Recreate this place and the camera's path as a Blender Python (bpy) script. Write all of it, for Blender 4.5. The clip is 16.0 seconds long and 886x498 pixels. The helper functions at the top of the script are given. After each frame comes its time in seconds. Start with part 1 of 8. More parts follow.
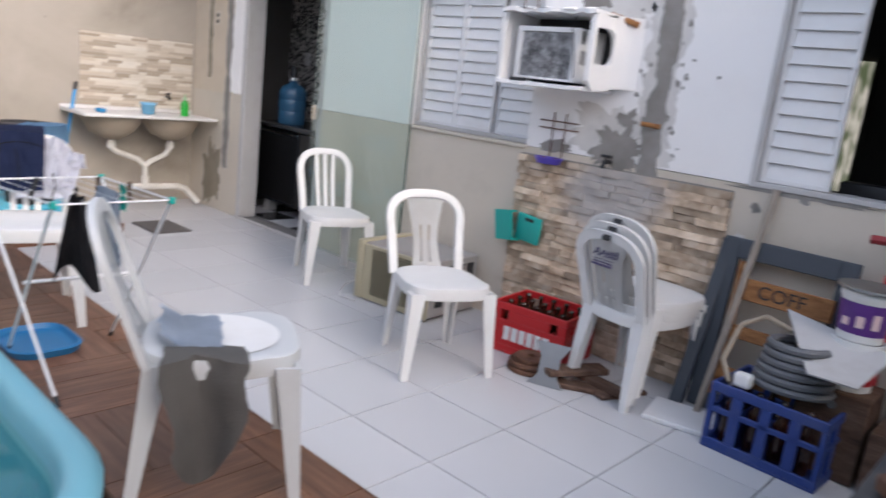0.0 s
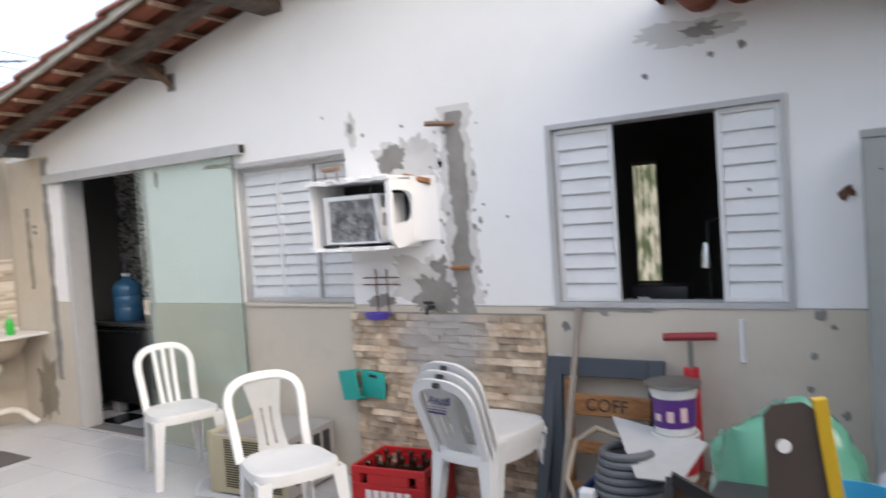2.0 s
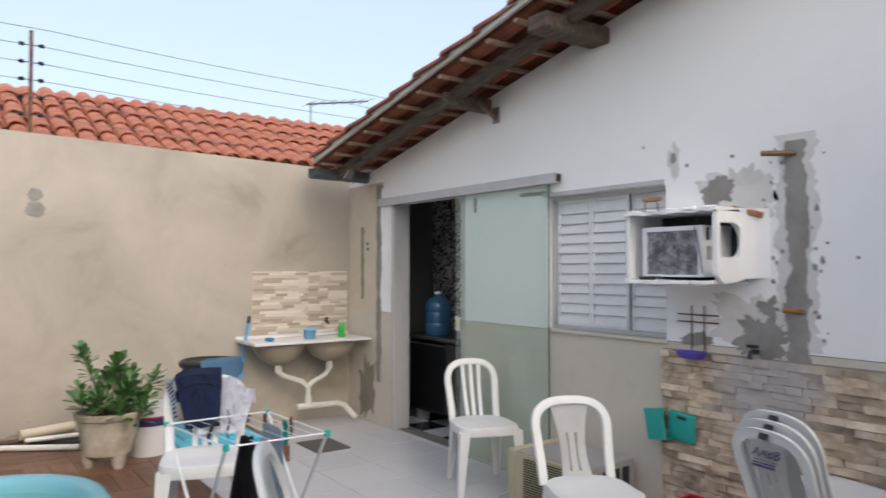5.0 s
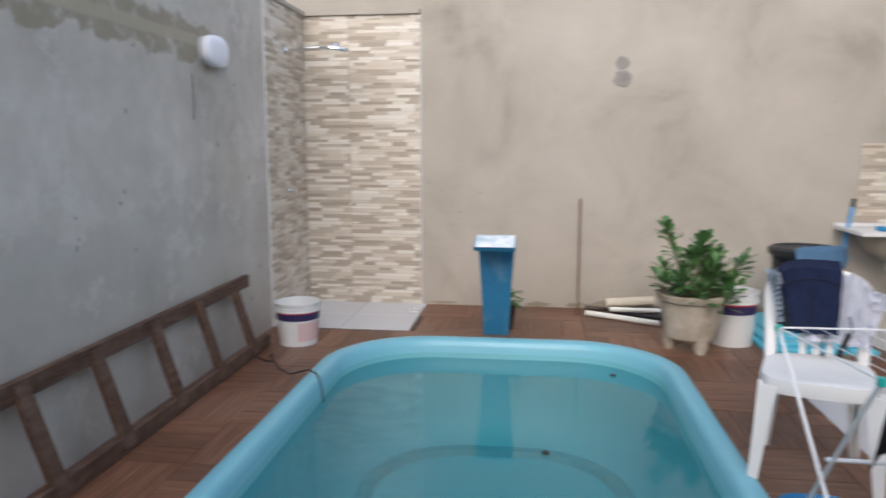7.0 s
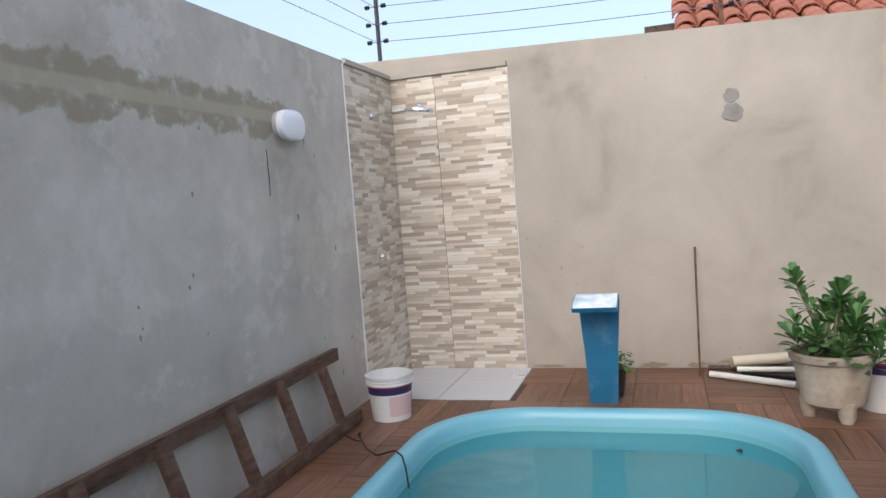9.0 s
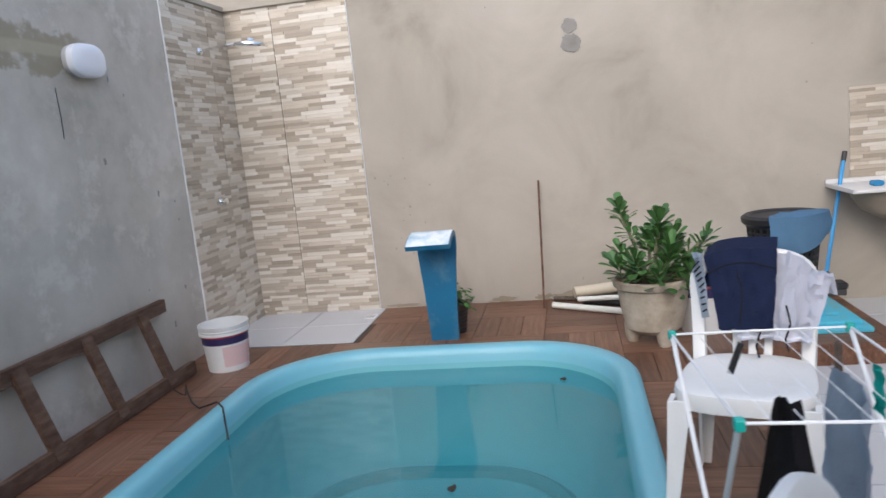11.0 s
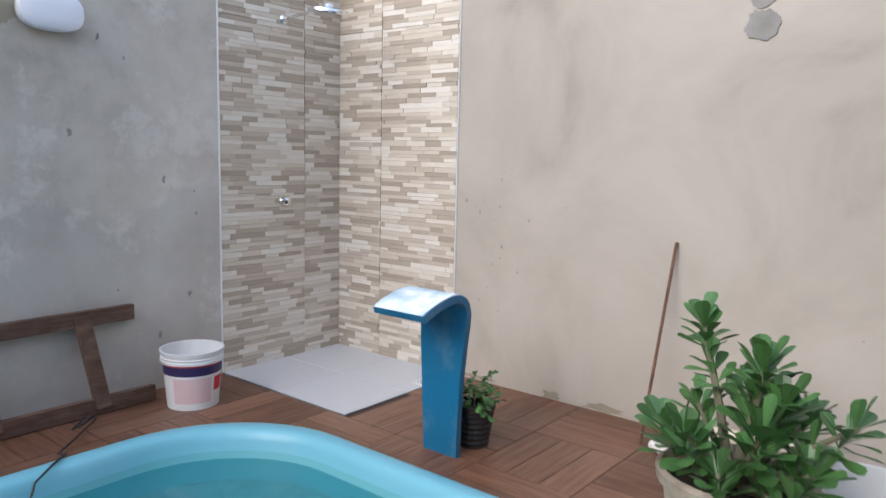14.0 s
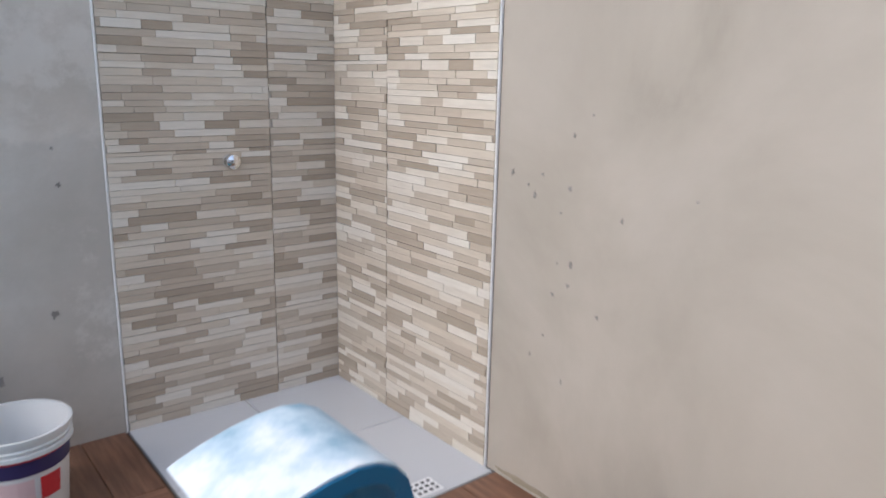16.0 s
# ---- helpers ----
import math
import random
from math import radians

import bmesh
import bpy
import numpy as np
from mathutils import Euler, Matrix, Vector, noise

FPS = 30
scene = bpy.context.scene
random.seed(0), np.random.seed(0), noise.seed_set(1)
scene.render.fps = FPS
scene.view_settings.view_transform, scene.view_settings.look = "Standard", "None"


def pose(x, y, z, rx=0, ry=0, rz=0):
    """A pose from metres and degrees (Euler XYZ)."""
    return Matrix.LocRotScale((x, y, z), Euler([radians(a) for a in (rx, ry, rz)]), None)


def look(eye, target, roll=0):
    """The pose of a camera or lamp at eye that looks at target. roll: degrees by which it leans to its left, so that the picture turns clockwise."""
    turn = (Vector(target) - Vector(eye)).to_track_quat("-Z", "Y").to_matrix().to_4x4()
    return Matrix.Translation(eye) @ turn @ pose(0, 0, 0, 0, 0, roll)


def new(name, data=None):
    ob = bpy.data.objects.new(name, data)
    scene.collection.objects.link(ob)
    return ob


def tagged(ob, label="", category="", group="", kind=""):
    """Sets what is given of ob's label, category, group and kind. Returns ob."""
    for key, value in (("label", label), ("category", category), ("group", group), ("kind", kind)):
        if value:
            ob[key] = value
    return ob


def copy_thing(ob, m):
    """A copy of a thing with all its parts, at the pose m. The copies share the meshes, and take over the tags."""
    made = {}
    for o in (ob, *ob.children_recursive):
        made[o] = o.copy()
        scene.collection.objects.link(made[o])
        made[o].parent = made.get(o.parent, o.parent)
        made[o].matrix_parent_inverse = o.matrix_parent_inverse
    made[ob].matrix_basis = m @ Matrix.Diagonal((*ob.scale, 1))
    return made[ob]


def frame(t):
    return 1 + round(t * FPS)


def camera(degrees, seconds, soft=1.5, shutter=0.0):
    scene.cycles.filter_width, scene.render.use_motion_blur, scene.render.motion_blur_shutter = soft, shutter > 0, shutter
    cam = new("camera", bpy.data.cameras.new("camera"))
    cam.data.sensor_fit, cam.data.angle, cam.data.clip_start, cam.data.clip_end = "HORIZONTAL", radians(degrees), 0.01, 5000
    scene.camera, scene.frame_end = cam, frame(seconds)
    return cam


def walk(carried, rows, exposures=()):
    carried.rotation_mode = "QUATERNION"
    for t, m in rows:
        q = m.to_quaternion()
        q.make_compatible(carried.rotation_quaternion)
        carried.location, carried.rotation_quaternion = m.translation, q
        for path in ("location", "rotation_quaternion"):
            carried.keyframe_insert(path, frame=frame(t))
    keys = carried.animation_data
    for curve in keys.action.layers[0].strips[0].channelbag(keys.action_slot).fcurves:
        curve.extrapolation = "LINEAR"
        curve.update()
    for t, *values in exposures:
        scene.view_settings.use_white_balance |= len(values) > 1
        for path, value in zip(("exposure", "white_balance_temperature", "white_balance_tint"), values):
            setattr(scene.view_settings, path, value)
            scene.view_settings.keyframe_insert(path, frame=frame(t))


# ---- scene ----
cam = camera(63.0, 16.0, 1.5, 0.4)
PATH = [
    (0, (0.096, 0.074, 1.233), (-1.208, 1.524, 0.789), 6.7),
    (0.5, (0.283, 0.19, 1.27), (-0.794, 1.832, 0.892), 2.8),
    (1, (0.362, 0.154, 1.404), (-0.37, 1.981, 1.05), -2.8),
    (1.5, (0.386, 0.157, 1.434), (-0.364, 1.989, 1.149), -5.0),
    (2, (0.37, 0.165, 1.413), (-0.715, 1.843, 1.331), -3.9),
    (2.5, (0.344, 0.139, 1.426), (-0.848, 1.744, 1.391), -3.0),
    (3, (0.361, 0.143, 1.443), (-0.818, 1.757, 1.384), -3.0),
    (3.2, (0.366, 0.157, 1.422), (-0.825, 1.762, 1.347), -2.7),
    (5.3, (0.185, -0.002, 1.360), (-1.525, 1.036, 1.376), 1.2),
    (5.5, (0.148, -0.031, 1.358), (-1.610, 0.921, 1.316), 1.9),
    (6, (-0.002, -0.062, 1.318), (-1.880, 0.612, 1.175), 3.3),
    (6.5, (-0.235, -0.085, 1.291), (-2.205, 0.193, 1.089), 1.7),
    (7, (-0.465, 0.029, 1.304), (-2.429, -0.217, 1.022), -0.1),
    (7.5, (-0.577, 0.136, 1.312), (-2.470, -0.462, 1.075), -1.2),
    (8, (-0.726, 0.096, 1.355), (-2.618, -0.529, 1.191), -1.9),
    (8.2, (-0.810, 0.104, 1.362), (-2.713, -0.491, 1.212), -2.3),
    (10.3, (-0.810, 0.463, 1.318), (-2.706, -0.165, 1.212), -7.4),
    (10.5, (-0.848, 0.485, 1.322), (-2.771, -0.048, 1.188), -7.9),
    (11, (-1.033, 0.644, 1.289), (-2.974, 0.279, 0.974), -5.8),
    (11.5, (-1.125, 0.986, 1.295), (-3.017, 0.451, 0.930), -5.8),
    (12, (-1.347, 1.249, 1.259), (-3.205, 0.619, 0.869), -4.0),
    (12.5, (-1.705, 1.446, 1.263), (-3.505, 0.664, 0.880), -1.3),
    (13, (-2.145, 1.604, 1.274), (-3.805, 0.536, 0.952), -0.7),
    (13.5, (-2.558, 1.568, 1.244), (-4.141, 0.374, 0.986), 1.6),
    (14, (-3.098, 1.627, 1.246), (-4.640, 0.378, 0.993), 1.3),
    (14.5, (-3.551, 1.584, 1.235), (-4.939, 0.169, 0.969), 1.1),
    (15, (-4.034, 1.330, 1.208), (-5.416, -0.079, 0.888), 0.8),
    (15.5, (-4.455, 1.028, 1.284), (-5.753, -0.411, 0.790), 1.5),
    (16, (-4.785, 0.745, 1.275), (-6.008, -0.768, 0.818), 1.2),
]
walk(cam, [(t, look(eye, target, roll)) for t, eye, target, roll in PATH], [(0.0, 1.58, 6050, 14), (1.0, 1.85, 6250, 12), (3.0, 1.72, 6400, 10), (5.5, 1.24, 6150, 10), (7.0, 1.24, 5850, 10), (8.0, 1.30, 5900, 10), (10.5, 1.25, 5800, 10), (12.5, 1.38, 5550, 10), (14.5, 1.46, 5600, 10), (16.0, 1.36, 5620, 10)])

# ---- light ----
world = bpy.data.worlds.new("sky")
scene.world = world
world.use_nodes = True
wn = world.node_tree.nodes
sky = wn.new("ShaderNodeTexSky")
sky.sky_type, sky.sun_disc = "NISHITA", False
SUN_UP, SUN_ROUND = radians(34), radians(95)
sky.sun_elevation, sky.sun_rotation = SUN_UP, SUN_ROUND
sky.dust_density, sky.air_density, sky.ozone_density = 5.0, 1.0, 1.0
veil = wn.new("ShaderNodeMix")
veil.data_type = "RGBA"
veil.inputs["Factor"].default_value = 0.55
veil.inputs["B"].default_value = (2.52, 2.66, 2.86, 1.0)
wl = world.node_tree.links
wl.new(sky.outputs[0], veil.inputs["A"])
wl.new(veil.outputs["Result"], wn["Background"].inputs[0])
wn["Background"].inputs[1].default_value = 0.14
sun = new("sun", bpy.data.lights.new("sun", "SUN"))
sun.data.energy, sun.data.angle, sun.data.color = 0.16, radians(40), (1.0, 0.94, 0.87)
sun.matrix_world = look((0, 0, 0), (-math.sin(SUN_ROUND) * math.cos(SUN_UP), -math.cos(SUN_ROUND) * math.cos(SUN_UP), -math.sin(SUN_UP)))


# ---- building blocks ----
def part(name, bm, material, parent=None, label="", loc=None, smooth=False):
    """One mesh object from a bmesh, under a thing or a part."""
    me = bpy.data.meshes.new(name)
    bmesh.ops.recalc_face_normals(bm, faces=bm.faces)
    if smooth:
        for f in bm.faces:
            f.smooth = True
    bm.to_mesh(me)
    bm.free()
    for m in material if isinstance(material, (list, tuple)) else [material]:
        me.materials.append(m)
    if smooth:
        me.set_sharp_from_angle(angle=radians(40))
    ob = new(name, me)
    if parent:
        ob.parent = parent
    if loc:
        ob.location = loc
    if label:
        ob["label"] = label
    return ob


def thing(name, m, label, category, group="", kind=""):
    ob = new(name)
    ob.empty_display_size = 0.1
    ob.matrix_basis = m
    return tagged(ob, label, category, group, kind)


def struct(name, bm, material, label, category, smooth=False):
    return tagged(part(name, bm, material, None, "", None, smooth), label, category, "", "structure")


def box(bm, a, b, bevel=0.0, m=None, seg=1):
    x0, y0, z0 = a
    x1, y1, z1 = b
    mat = Matrix.Translation(((x0 + x1) / 2, (y0 + y1) / 2, (z0 + z1) / 2)) @ Matrix.Diagonal((abs(x1 - x0), abs(y1 - y0), abs(z1 - z0), 1))
    r = bmesh.ops.create_cube(bm, size=1, matrix=(m @ mat) if m else mat)
    if bevel:
        es = list({e for v in r["verts"] for e in v.link_edges})
        bmesh.ops.bevel(bm, geom=es, offset=bevel, segments=seg, affect="EDGES", profile=0.5)
    return bm


def prism(bm, pts, axis, a, b):
    """A polygon in the plane across axis, pulled from a to b."""
    def at(p, t):
        return {"x": (t, p[0], p[1]), "y": (p[0], t, p[1]), "z": (p[0], p[1], t)}[axis]
    lo, hi = [bm.verts.new(at(p, a)) for p in pts], [bm.verts.new(at(p, b)) for p in pts]
    n = len(pts)
    bm.faces.new(lo)
    bm.faces.new(hi[::-1])
    for i in range(n):
        bm.faces.new((lo[i], lo[(i + 1) % n], hi[(i + 1) % n], hi[i]))
    return bm


def ring_frames(path, closed=False):
    path = [Vector(p) for p in path]
    out, up = [], None
    for i, p in enumerate(path):
        if closed:
            d = path[(i + 1) % len(path)] - path[i - 1]
        else:
            d = path[min(i + 1, len(path) - 1)] - path[max(i - 1, 0)]
        d.normalize()
        if up is None:
            up = Vector((0, 0, 1)) if abs(d.z) < 0.9 else Vector((0, 1, 0))
        side = d.cross(up).normalized()
        up = side.cross(d).normalized()
        out.append((p, side, up))
    return out


def sweep(bm, path, section, scales=None, closed=False, caps=True):
    """A section (2D points) carried along a path."""
    rings = []
    for i, (p, s, u) in enumerate(ring_frames(path, closed)):
        k = scales[i] if scales else 1
        rings.append([bm.verts.new(p + s * (a * k) + u * (b * k)) for a, b in section])
    n = len(section)
    for i in range(len(rings) if closed else len(rings) - 1):
        r0, r1 = rings[i], rings[(i + 1) % len(rings)]
        for j in range(n):
            bm.faces.new((r0[j], r0[(j + 1) % n], r1[(j + 1) % n], r1[j]))
    if caps and not closed:
        bm.faces.new(rings[0][::-1])
        bm.faces.new(rings[-1])
    return bm


def circle(r, n=8, ry=None):
    return [(r * math.cos(2 * math.pi * i / n), (ry or r) * math.sin(2 * math.pi * i / n)) for i in range(n)]


def tube(bm, path, r, n=8, scales=None, closed=False):
    return sweep(bm, path, circle(r, n), scales, closed)


def lathe(bm, profile, n=24, m=None, sq=0.0):
    """Turns (radius, z) points round z."""
    rings = []
    for r, z in profile:
        if r < 1e-5:
            rings.append([bm.verts.new((0, 0, z))])
        else:
            rings.append([bm.verts.new((r * math.cos(2 * math.pi * i / n), r * math.sin(2 * math.pi * i / n), z)) for i in range(n)])
    for a, b in zip(rings, rings[1:]):
        for i in range(n):
            j = (i + 1) % n
            if len(a) == 1 and len(b) > 1:
                bm.faces.new((a[0], b[j], b[i]))
            elif len(b) == 1 and len(a) > 1:
                bm.faces.new((a[i], a[j], b[0]))
            elif len(a) > 1:
                bm.faces.new((a[i], a[j], b[j], b[i]))
    if m:
        bmesh.ops.transform(bm, matrix=m, verts=bm.verts)
    return bm


def B():
    return bmesh.new()


# ---- materials ----
def mat(name, colour, rough=0.6, metal=0.0, var=0.12, scale=6.0, bump=0.0, bscale=60.0, dirt=None, dirt_scale=1.5, dirt_amount=0.3, spec=0.5, island=0.0, rnd=0.0):
    """A painted or plain surface: two scales of tone, fine relief, optional stains."""
    m = bpy.data.materials.new(name)
    m.use_nodes = True
    t = m.node_tree
    n, l = t.nodes, t.links
    p = n["Principled BSDF"]
    co = n.new("ShaderNodeTexCoord")
    geo = n.new("ShaderNodeNewGeometry")
    n1 = n.new("ShaderNodeTexNoise")
    n1.inputs["Scale"].default_value, n1.inputs["Detail"].default_value = scale, 6
    l.new(geo.outputs["Position"], n1.inputs["Vector"])
    mix = n.new("ShaderNodeMix")
    mix.data_type = "RGBA"
    c = Vector(colour[:3])
    mix.inputs["A"].default_value = (*(c * (1 - var)), 1)
    mix.inputs["B"].default_value = (*[min(1, v) for v in (c * (1 + var))], 1)
    l.new(n1.outputs["Fac"], mix.inputs["Factor"])
    out = mix.outputs["Result"]
    if dirt:
        n2 = n.new("ShaderNodeTexNoise")
        n2.inputs["Scale"].default_value, n2.inputs["Detail"].default_value, n2.inputs["Roughness"].default_value = dirt_scale, 9, 0.65
        l.new(geo.outputs["Position"], n2.inputs["Vector"])
        r = n.new("ShaderNodeValToRGB")
        r.color_ramp.elements[0].position, r.color_ramp.elements[1].position = 0.5, 0.72
        r.color_ramp.elements[0].color, r.color_ramp.elements[1].color = (0, 0, 0, 1), (dirt_amount,) * 3 + (1,)
        l.new(n2.outputs["Fac"], r.inputs["Fac"])
        m2 = n.new("ShaderNodeMix")
        m2.data_type = "RGBA"
        m2.inputs["B"].default_value = (*dirt, 1)
        l.new(r.outputs["Color"], m2.inputs["Factor"])
        l.new(out, m2.inputs["A"])
        out = m2.outputs["Result"]
    if island or rnd:
        hs = n.new("ShaderNodeHueSaturation")
        mr = n.new("ShaderNodeMapRange")
        k = island or rnd
        mr.inputs["To Min"].default_value, mr.inputs["To Max"].default_value = 1 - k, 1 + k
        if island:
            l.new(geo.outputs["Random Per Island"], mr.inputs["Value"])
        else:
            oi = n.new("ShaderNodeObjectInfo")
            l.new(oi.outputs["Random"], mr.inputs["Value"])
        l.new(mr.outputs["Result"], hs.inputs["Value"])
        l.new(out, hs.inputs["Color"])
        out = hs.outputs["Color"]
    l.new(out, p.inputs["Base Color"])
    p.inputs["Roughness"].default_value, p.inputs["Metallic"].default_value = rough, metal
    p.inputs["Specular IOR Level"].default_value = spec
    if bump:
        n3 = n.new("ShaderNodeTexNoise")
        n3.inputs["Scale"].default_value, n3.inputs["Detail"].default_value = bscale, 5
        l.new(geo.outputs["Position"], n3.inputs["Vector"])
        b = n.new("ShaderNodeBump")
        b.inputs["Strength"].default_value, b.inputs["Distance"].default_value = bump, 0.01
        l.new(n3.outputs["Fac"], b.inputs["Height"])
        l.new(b.outputs["Normal"], p.inputs["Normal"])
    return m


def ramped(name, stops, scale, rough, detail=8, roughness=0.6, stretch=(1, 1, 1), bump=0.3, bscale=25, rnd=0.0, island=False, spec=0.4, distort=0.0, second=None):
    """A surface whose tone runs over several colours (plaster, wood, stone)."""
    m = bpy.data.materials.new(name)
    m.use_nodes = True
    t = m.node_tree
    n, l = t.nodes, t.links
    p = n["Principled BSDF"]
    co = n.new("ShaderNodeTexCoord")
    geo = n.new("ShaderNodeNewGeometry")
    mp = n.new("ShaderNodeMapping")
    mp.inputs["Scale"].default_value = stretch
    l.new(co.outputs["Object"] if (rnd or island) else geo.outputs["Position"], mp.inputs["Vector"])
    src = mp.outputs["Vector"]
    if rnd or island:
        add = n.new("ShaderNodeVectorMath")
        add.operation = "MULTIPLY_ADD"
        oi = n.new("ShaderNodeObjectInfo")
        add.inputs[1].default_value = (37, 61, 17)
        l.new(geo.outputs["Random Per Island"] if island else oi.outputs["Random"], add.inputs[0])
        l.new(src, add.inputs[2])
        src = add.outputs["Vector"]
    n1 = n.new("ShaderNodeTexNoise")
    n1.inputs["Scale"].default_value, n1.inputs["Detail"].default_value, n1.inputs["Roughness"].default_value, n1.inputs["Distortion"].default_value = scale, detail, roughness, distort
    l.new(src, n1.inputs["Vector"])
    r = n.new("ShaderNodeValToRGB")
    e = r.color_ramp.elements
    while len(e) < len(stops):
        e.new(0.5)
    for k, (pos, col) in zip(e, stops):
        k.position, k.color = pos, (*col, 1)
    l.new(n1.outputs["Fac"], r.inputs["Fac"])
    out = r.outputs["Color"]
    if second:
        sscale, amount, col = second
        n4 = n.new("ShaderNodeTexNoise")
        n4.inputs["Scale"].default_value, n4.inputs["Detail"].default_value = sscale, 6
        l.new(geo.outputs["Position"], n4.inputs["Vector"])
        r2 = n.new("ShaderNodeValToRGB")
        r2.color_ramp.elements[0].position, r2.color_ramp.elements[1].position = 0.45, 0.75
        r2.color_ramp.elements[0].color, r2.color_ramp.elements[1].color = (0, 0, 0, 1), (amount,) * 3 + (1,)
        l.new(n4.outputs["Fac"], r2.inputs["Fac"])
        m2 = n.new("ShaderNodeMix")
        m2.data_type = "RGBA"
        m2.inputs["B"].default_value = (*col, 1)
        l.new(r2.outputs["Color"], m2.inputs["Factor"])
        l.new(out, m2.inputs["A"])
        out = m2.outputs["Result"]
    if rnd or island:
        hs = n.new("ShaderNodeHueSaturation")
        mr = n.new("ShaderNodeMapRange")
        k = rnd or 0.2
        mr.inputs["To Min"].default_value, mr.inputs["To Max"].default_value = 1 - k, 1 + k
        l.new(geo.outputs["Random Per Island"] if island else oi.outputs["Random"], mr.inputs["Value"])
        l.new(mr.outputs["Result"], hs.inputs["Value"])
        l.new(out, hs.inputs["Color"])
        out = hs.outputs["Color"]
    l.new(out, p.inputs["Base Color"])
    p.inputs["Roughness"].default_value = rough
    p.inputs["Specular IOR Level"].default_value = spec
    if bump:
        n3 = n.new("ShaderNodeTexNoise")
        n3.inputs["Scale"].default_value, n3.inputs["Detail"].default_value = bscale, 8
        l.new(src, n3.inputs["Vector"])
        b = n.new("ShaderNodeBump")
        b.inputs["Strength"].default_value, b.inputs["Distance"].default_value = bump, 0.01
        l.new(n3.outputs["Fac"], b.inputs["Height"])
        l.new(b.outputs["Normal"], p.inputs["Normal"])
    return m


def clear(name, tint, gloss_rough=0.0, ior=1.5, body=None, amount=0.0):
    """Thin glass, clear plastic or water: see-through with a Fresnel gloss, and optionally a share of body colour."""
    m = bpy.data.materials.new(name)
    m.use_nodes = True
    t = m.node_tree
    n, l = t.nodes, t.links
    n.remove(n["Principled BSDF"])
    tr, gl, mx, fr = n.new("ShaderNodeBsdfTransparent"), n.new("ShaderNodeBsdfGlossy"), n.new("ShaderNodeMixShader"), n.new("ShaderNodeLayerWeight")
    tr.inputs["Color"].default_value = (*tint, 1)
    gl.inputs["Roughness"].default_value = gloss_rough
    fr.inputs["Blend"].default_value = 0.5
    pw, ma = n.new("ShaderNodeMath"), n.new("ShaderNodeMath")
    pw.operation, ma.operation = "POWER", "MULTIPLY_ADD"
    pw.inputs[1].default_value = 4.2
    f0 = ((ior - 1) / (ior + 1)) ** 2
    ma.inputs[1].default_value, ma.inputs[2].default_value = 1 - f0, f0
    l.new(fr.outputs["Facing"], pw.inputs[0])
    l.new(pw.outputs[0], ma.inputs[0])
    base = tr.outputs[0]
    if body:
        df, m0 = n.new("ShaderNodeBsdfDiffuse"), n.new("ShaderNodeMixShader")
        df.inputs["Color"].default_value = (*body, 1)
        m0.inputs[0].default_value = amount
        l.new(tr.outputs[0], m0.inputs[1])
        l.new(df.outputs[0], m0.inputs[2])
        base = m0.outputs[0]
    l.new(ma.outputs[0], mx.inputs[0])
    l.new(base, mx.inputs[1])
    l.new(gl.outputs[0], mx.inputs[2])
    l.new(mx.outputs[0], n["Material Output"].inputs["Surface"])
    return m


cement_tan = ramped("tan_cement_render", [(0.28, (0.26, 0.23, 0.19)), (0.42, (0.38, 0.34, 0.285)), (0.58, (0.44, 0.395, 0.335)), (0.78, (0.50, 0.455, 0.395))], 1.1, 0.92, 10, 0.58, bump=0.22, bscale=9, distort=0.6, second=(2.3, 0.35, (0.40, 0.36, 0.31)))
cement_grey = ramped("grey_cement_render", [(0.30, (0.37, 0.335, 0.285)), (0.44, (0.50, 0.46, 0.40)), (0.56, (0.57, 0.525, 0.465)), (0.72, (0.70, 0.66, 0.60))], 1.5, 0.92, 12, 0.66, bump=0.22, bscale=9, distort=0.15, second=(2.6, 0.45, (0.36, 0.325, 0.275)))
cement_patch = ramped("raw_cement_patch", [(0.3, (0.22, 0.205, 0.185)), (0.7, (0.33, 0.31, 0.29))], 6, 0.95, bump=0.5, bscale=30)
wall_white = mat("white_house_paint", (0.88, 0.865, 0.85), 0.85, var=0.03, scale=1.5, bump=0.12, bscale=20, dirt=(0.60, 0.56, 0.51), dirt_scale=1.2, dirt_amount=0.14)
wall_beige = mat("beige_dado_paint", (0.60, 0.54, 0.45), 0.8, var=0.05, scale=2, bump=0.15, bscale=22, dirt=(0.40, 0.36, 0.29), dirt_scale=1.8, dirt_amount=0.4)
stain_dark = ramped("damp_stain", [(0.3, (0.23, 0.20, 0.15)), (0.7, (0.33, 0.285, 0.215))], 5, 0.9, bump=0.2)
tile_white = mat("white_ceramic_tile", (0.55, 0.555, 0.57), 0.25, var=0.03, scale=2.5, dirt=(0.5, 0.49, 0.48), dirt_scale=2.5, dirt_amount=0.25, rnd=0.03)
grout_dark = mat("dark_tile_grout", (0.16, 0.155, 0.15), 0.95, var=0.2, scale=30)
deck_wood = ramped("wood_look_porcelain", [(0.25, (0.085, 0.039, 0.022)), (0.45, (0.142, 0.066, 0.037)), (0.6, (0.195, 0.096, 0.056)), (0.8, (0.28, 0.155, 0.098))], 3.2, 0.42, 9, 0.62, stretch=(1.2, 14, 8), bump=0.1, bscale=6, rnd=0.22, second=(1.6, 0.3, (0.27, 0.19, 0.14)))
deck_grout = mat("brown_deck_grout", (0.10, 0.065, 0.045), 0.95, var=0.2, scale=30)
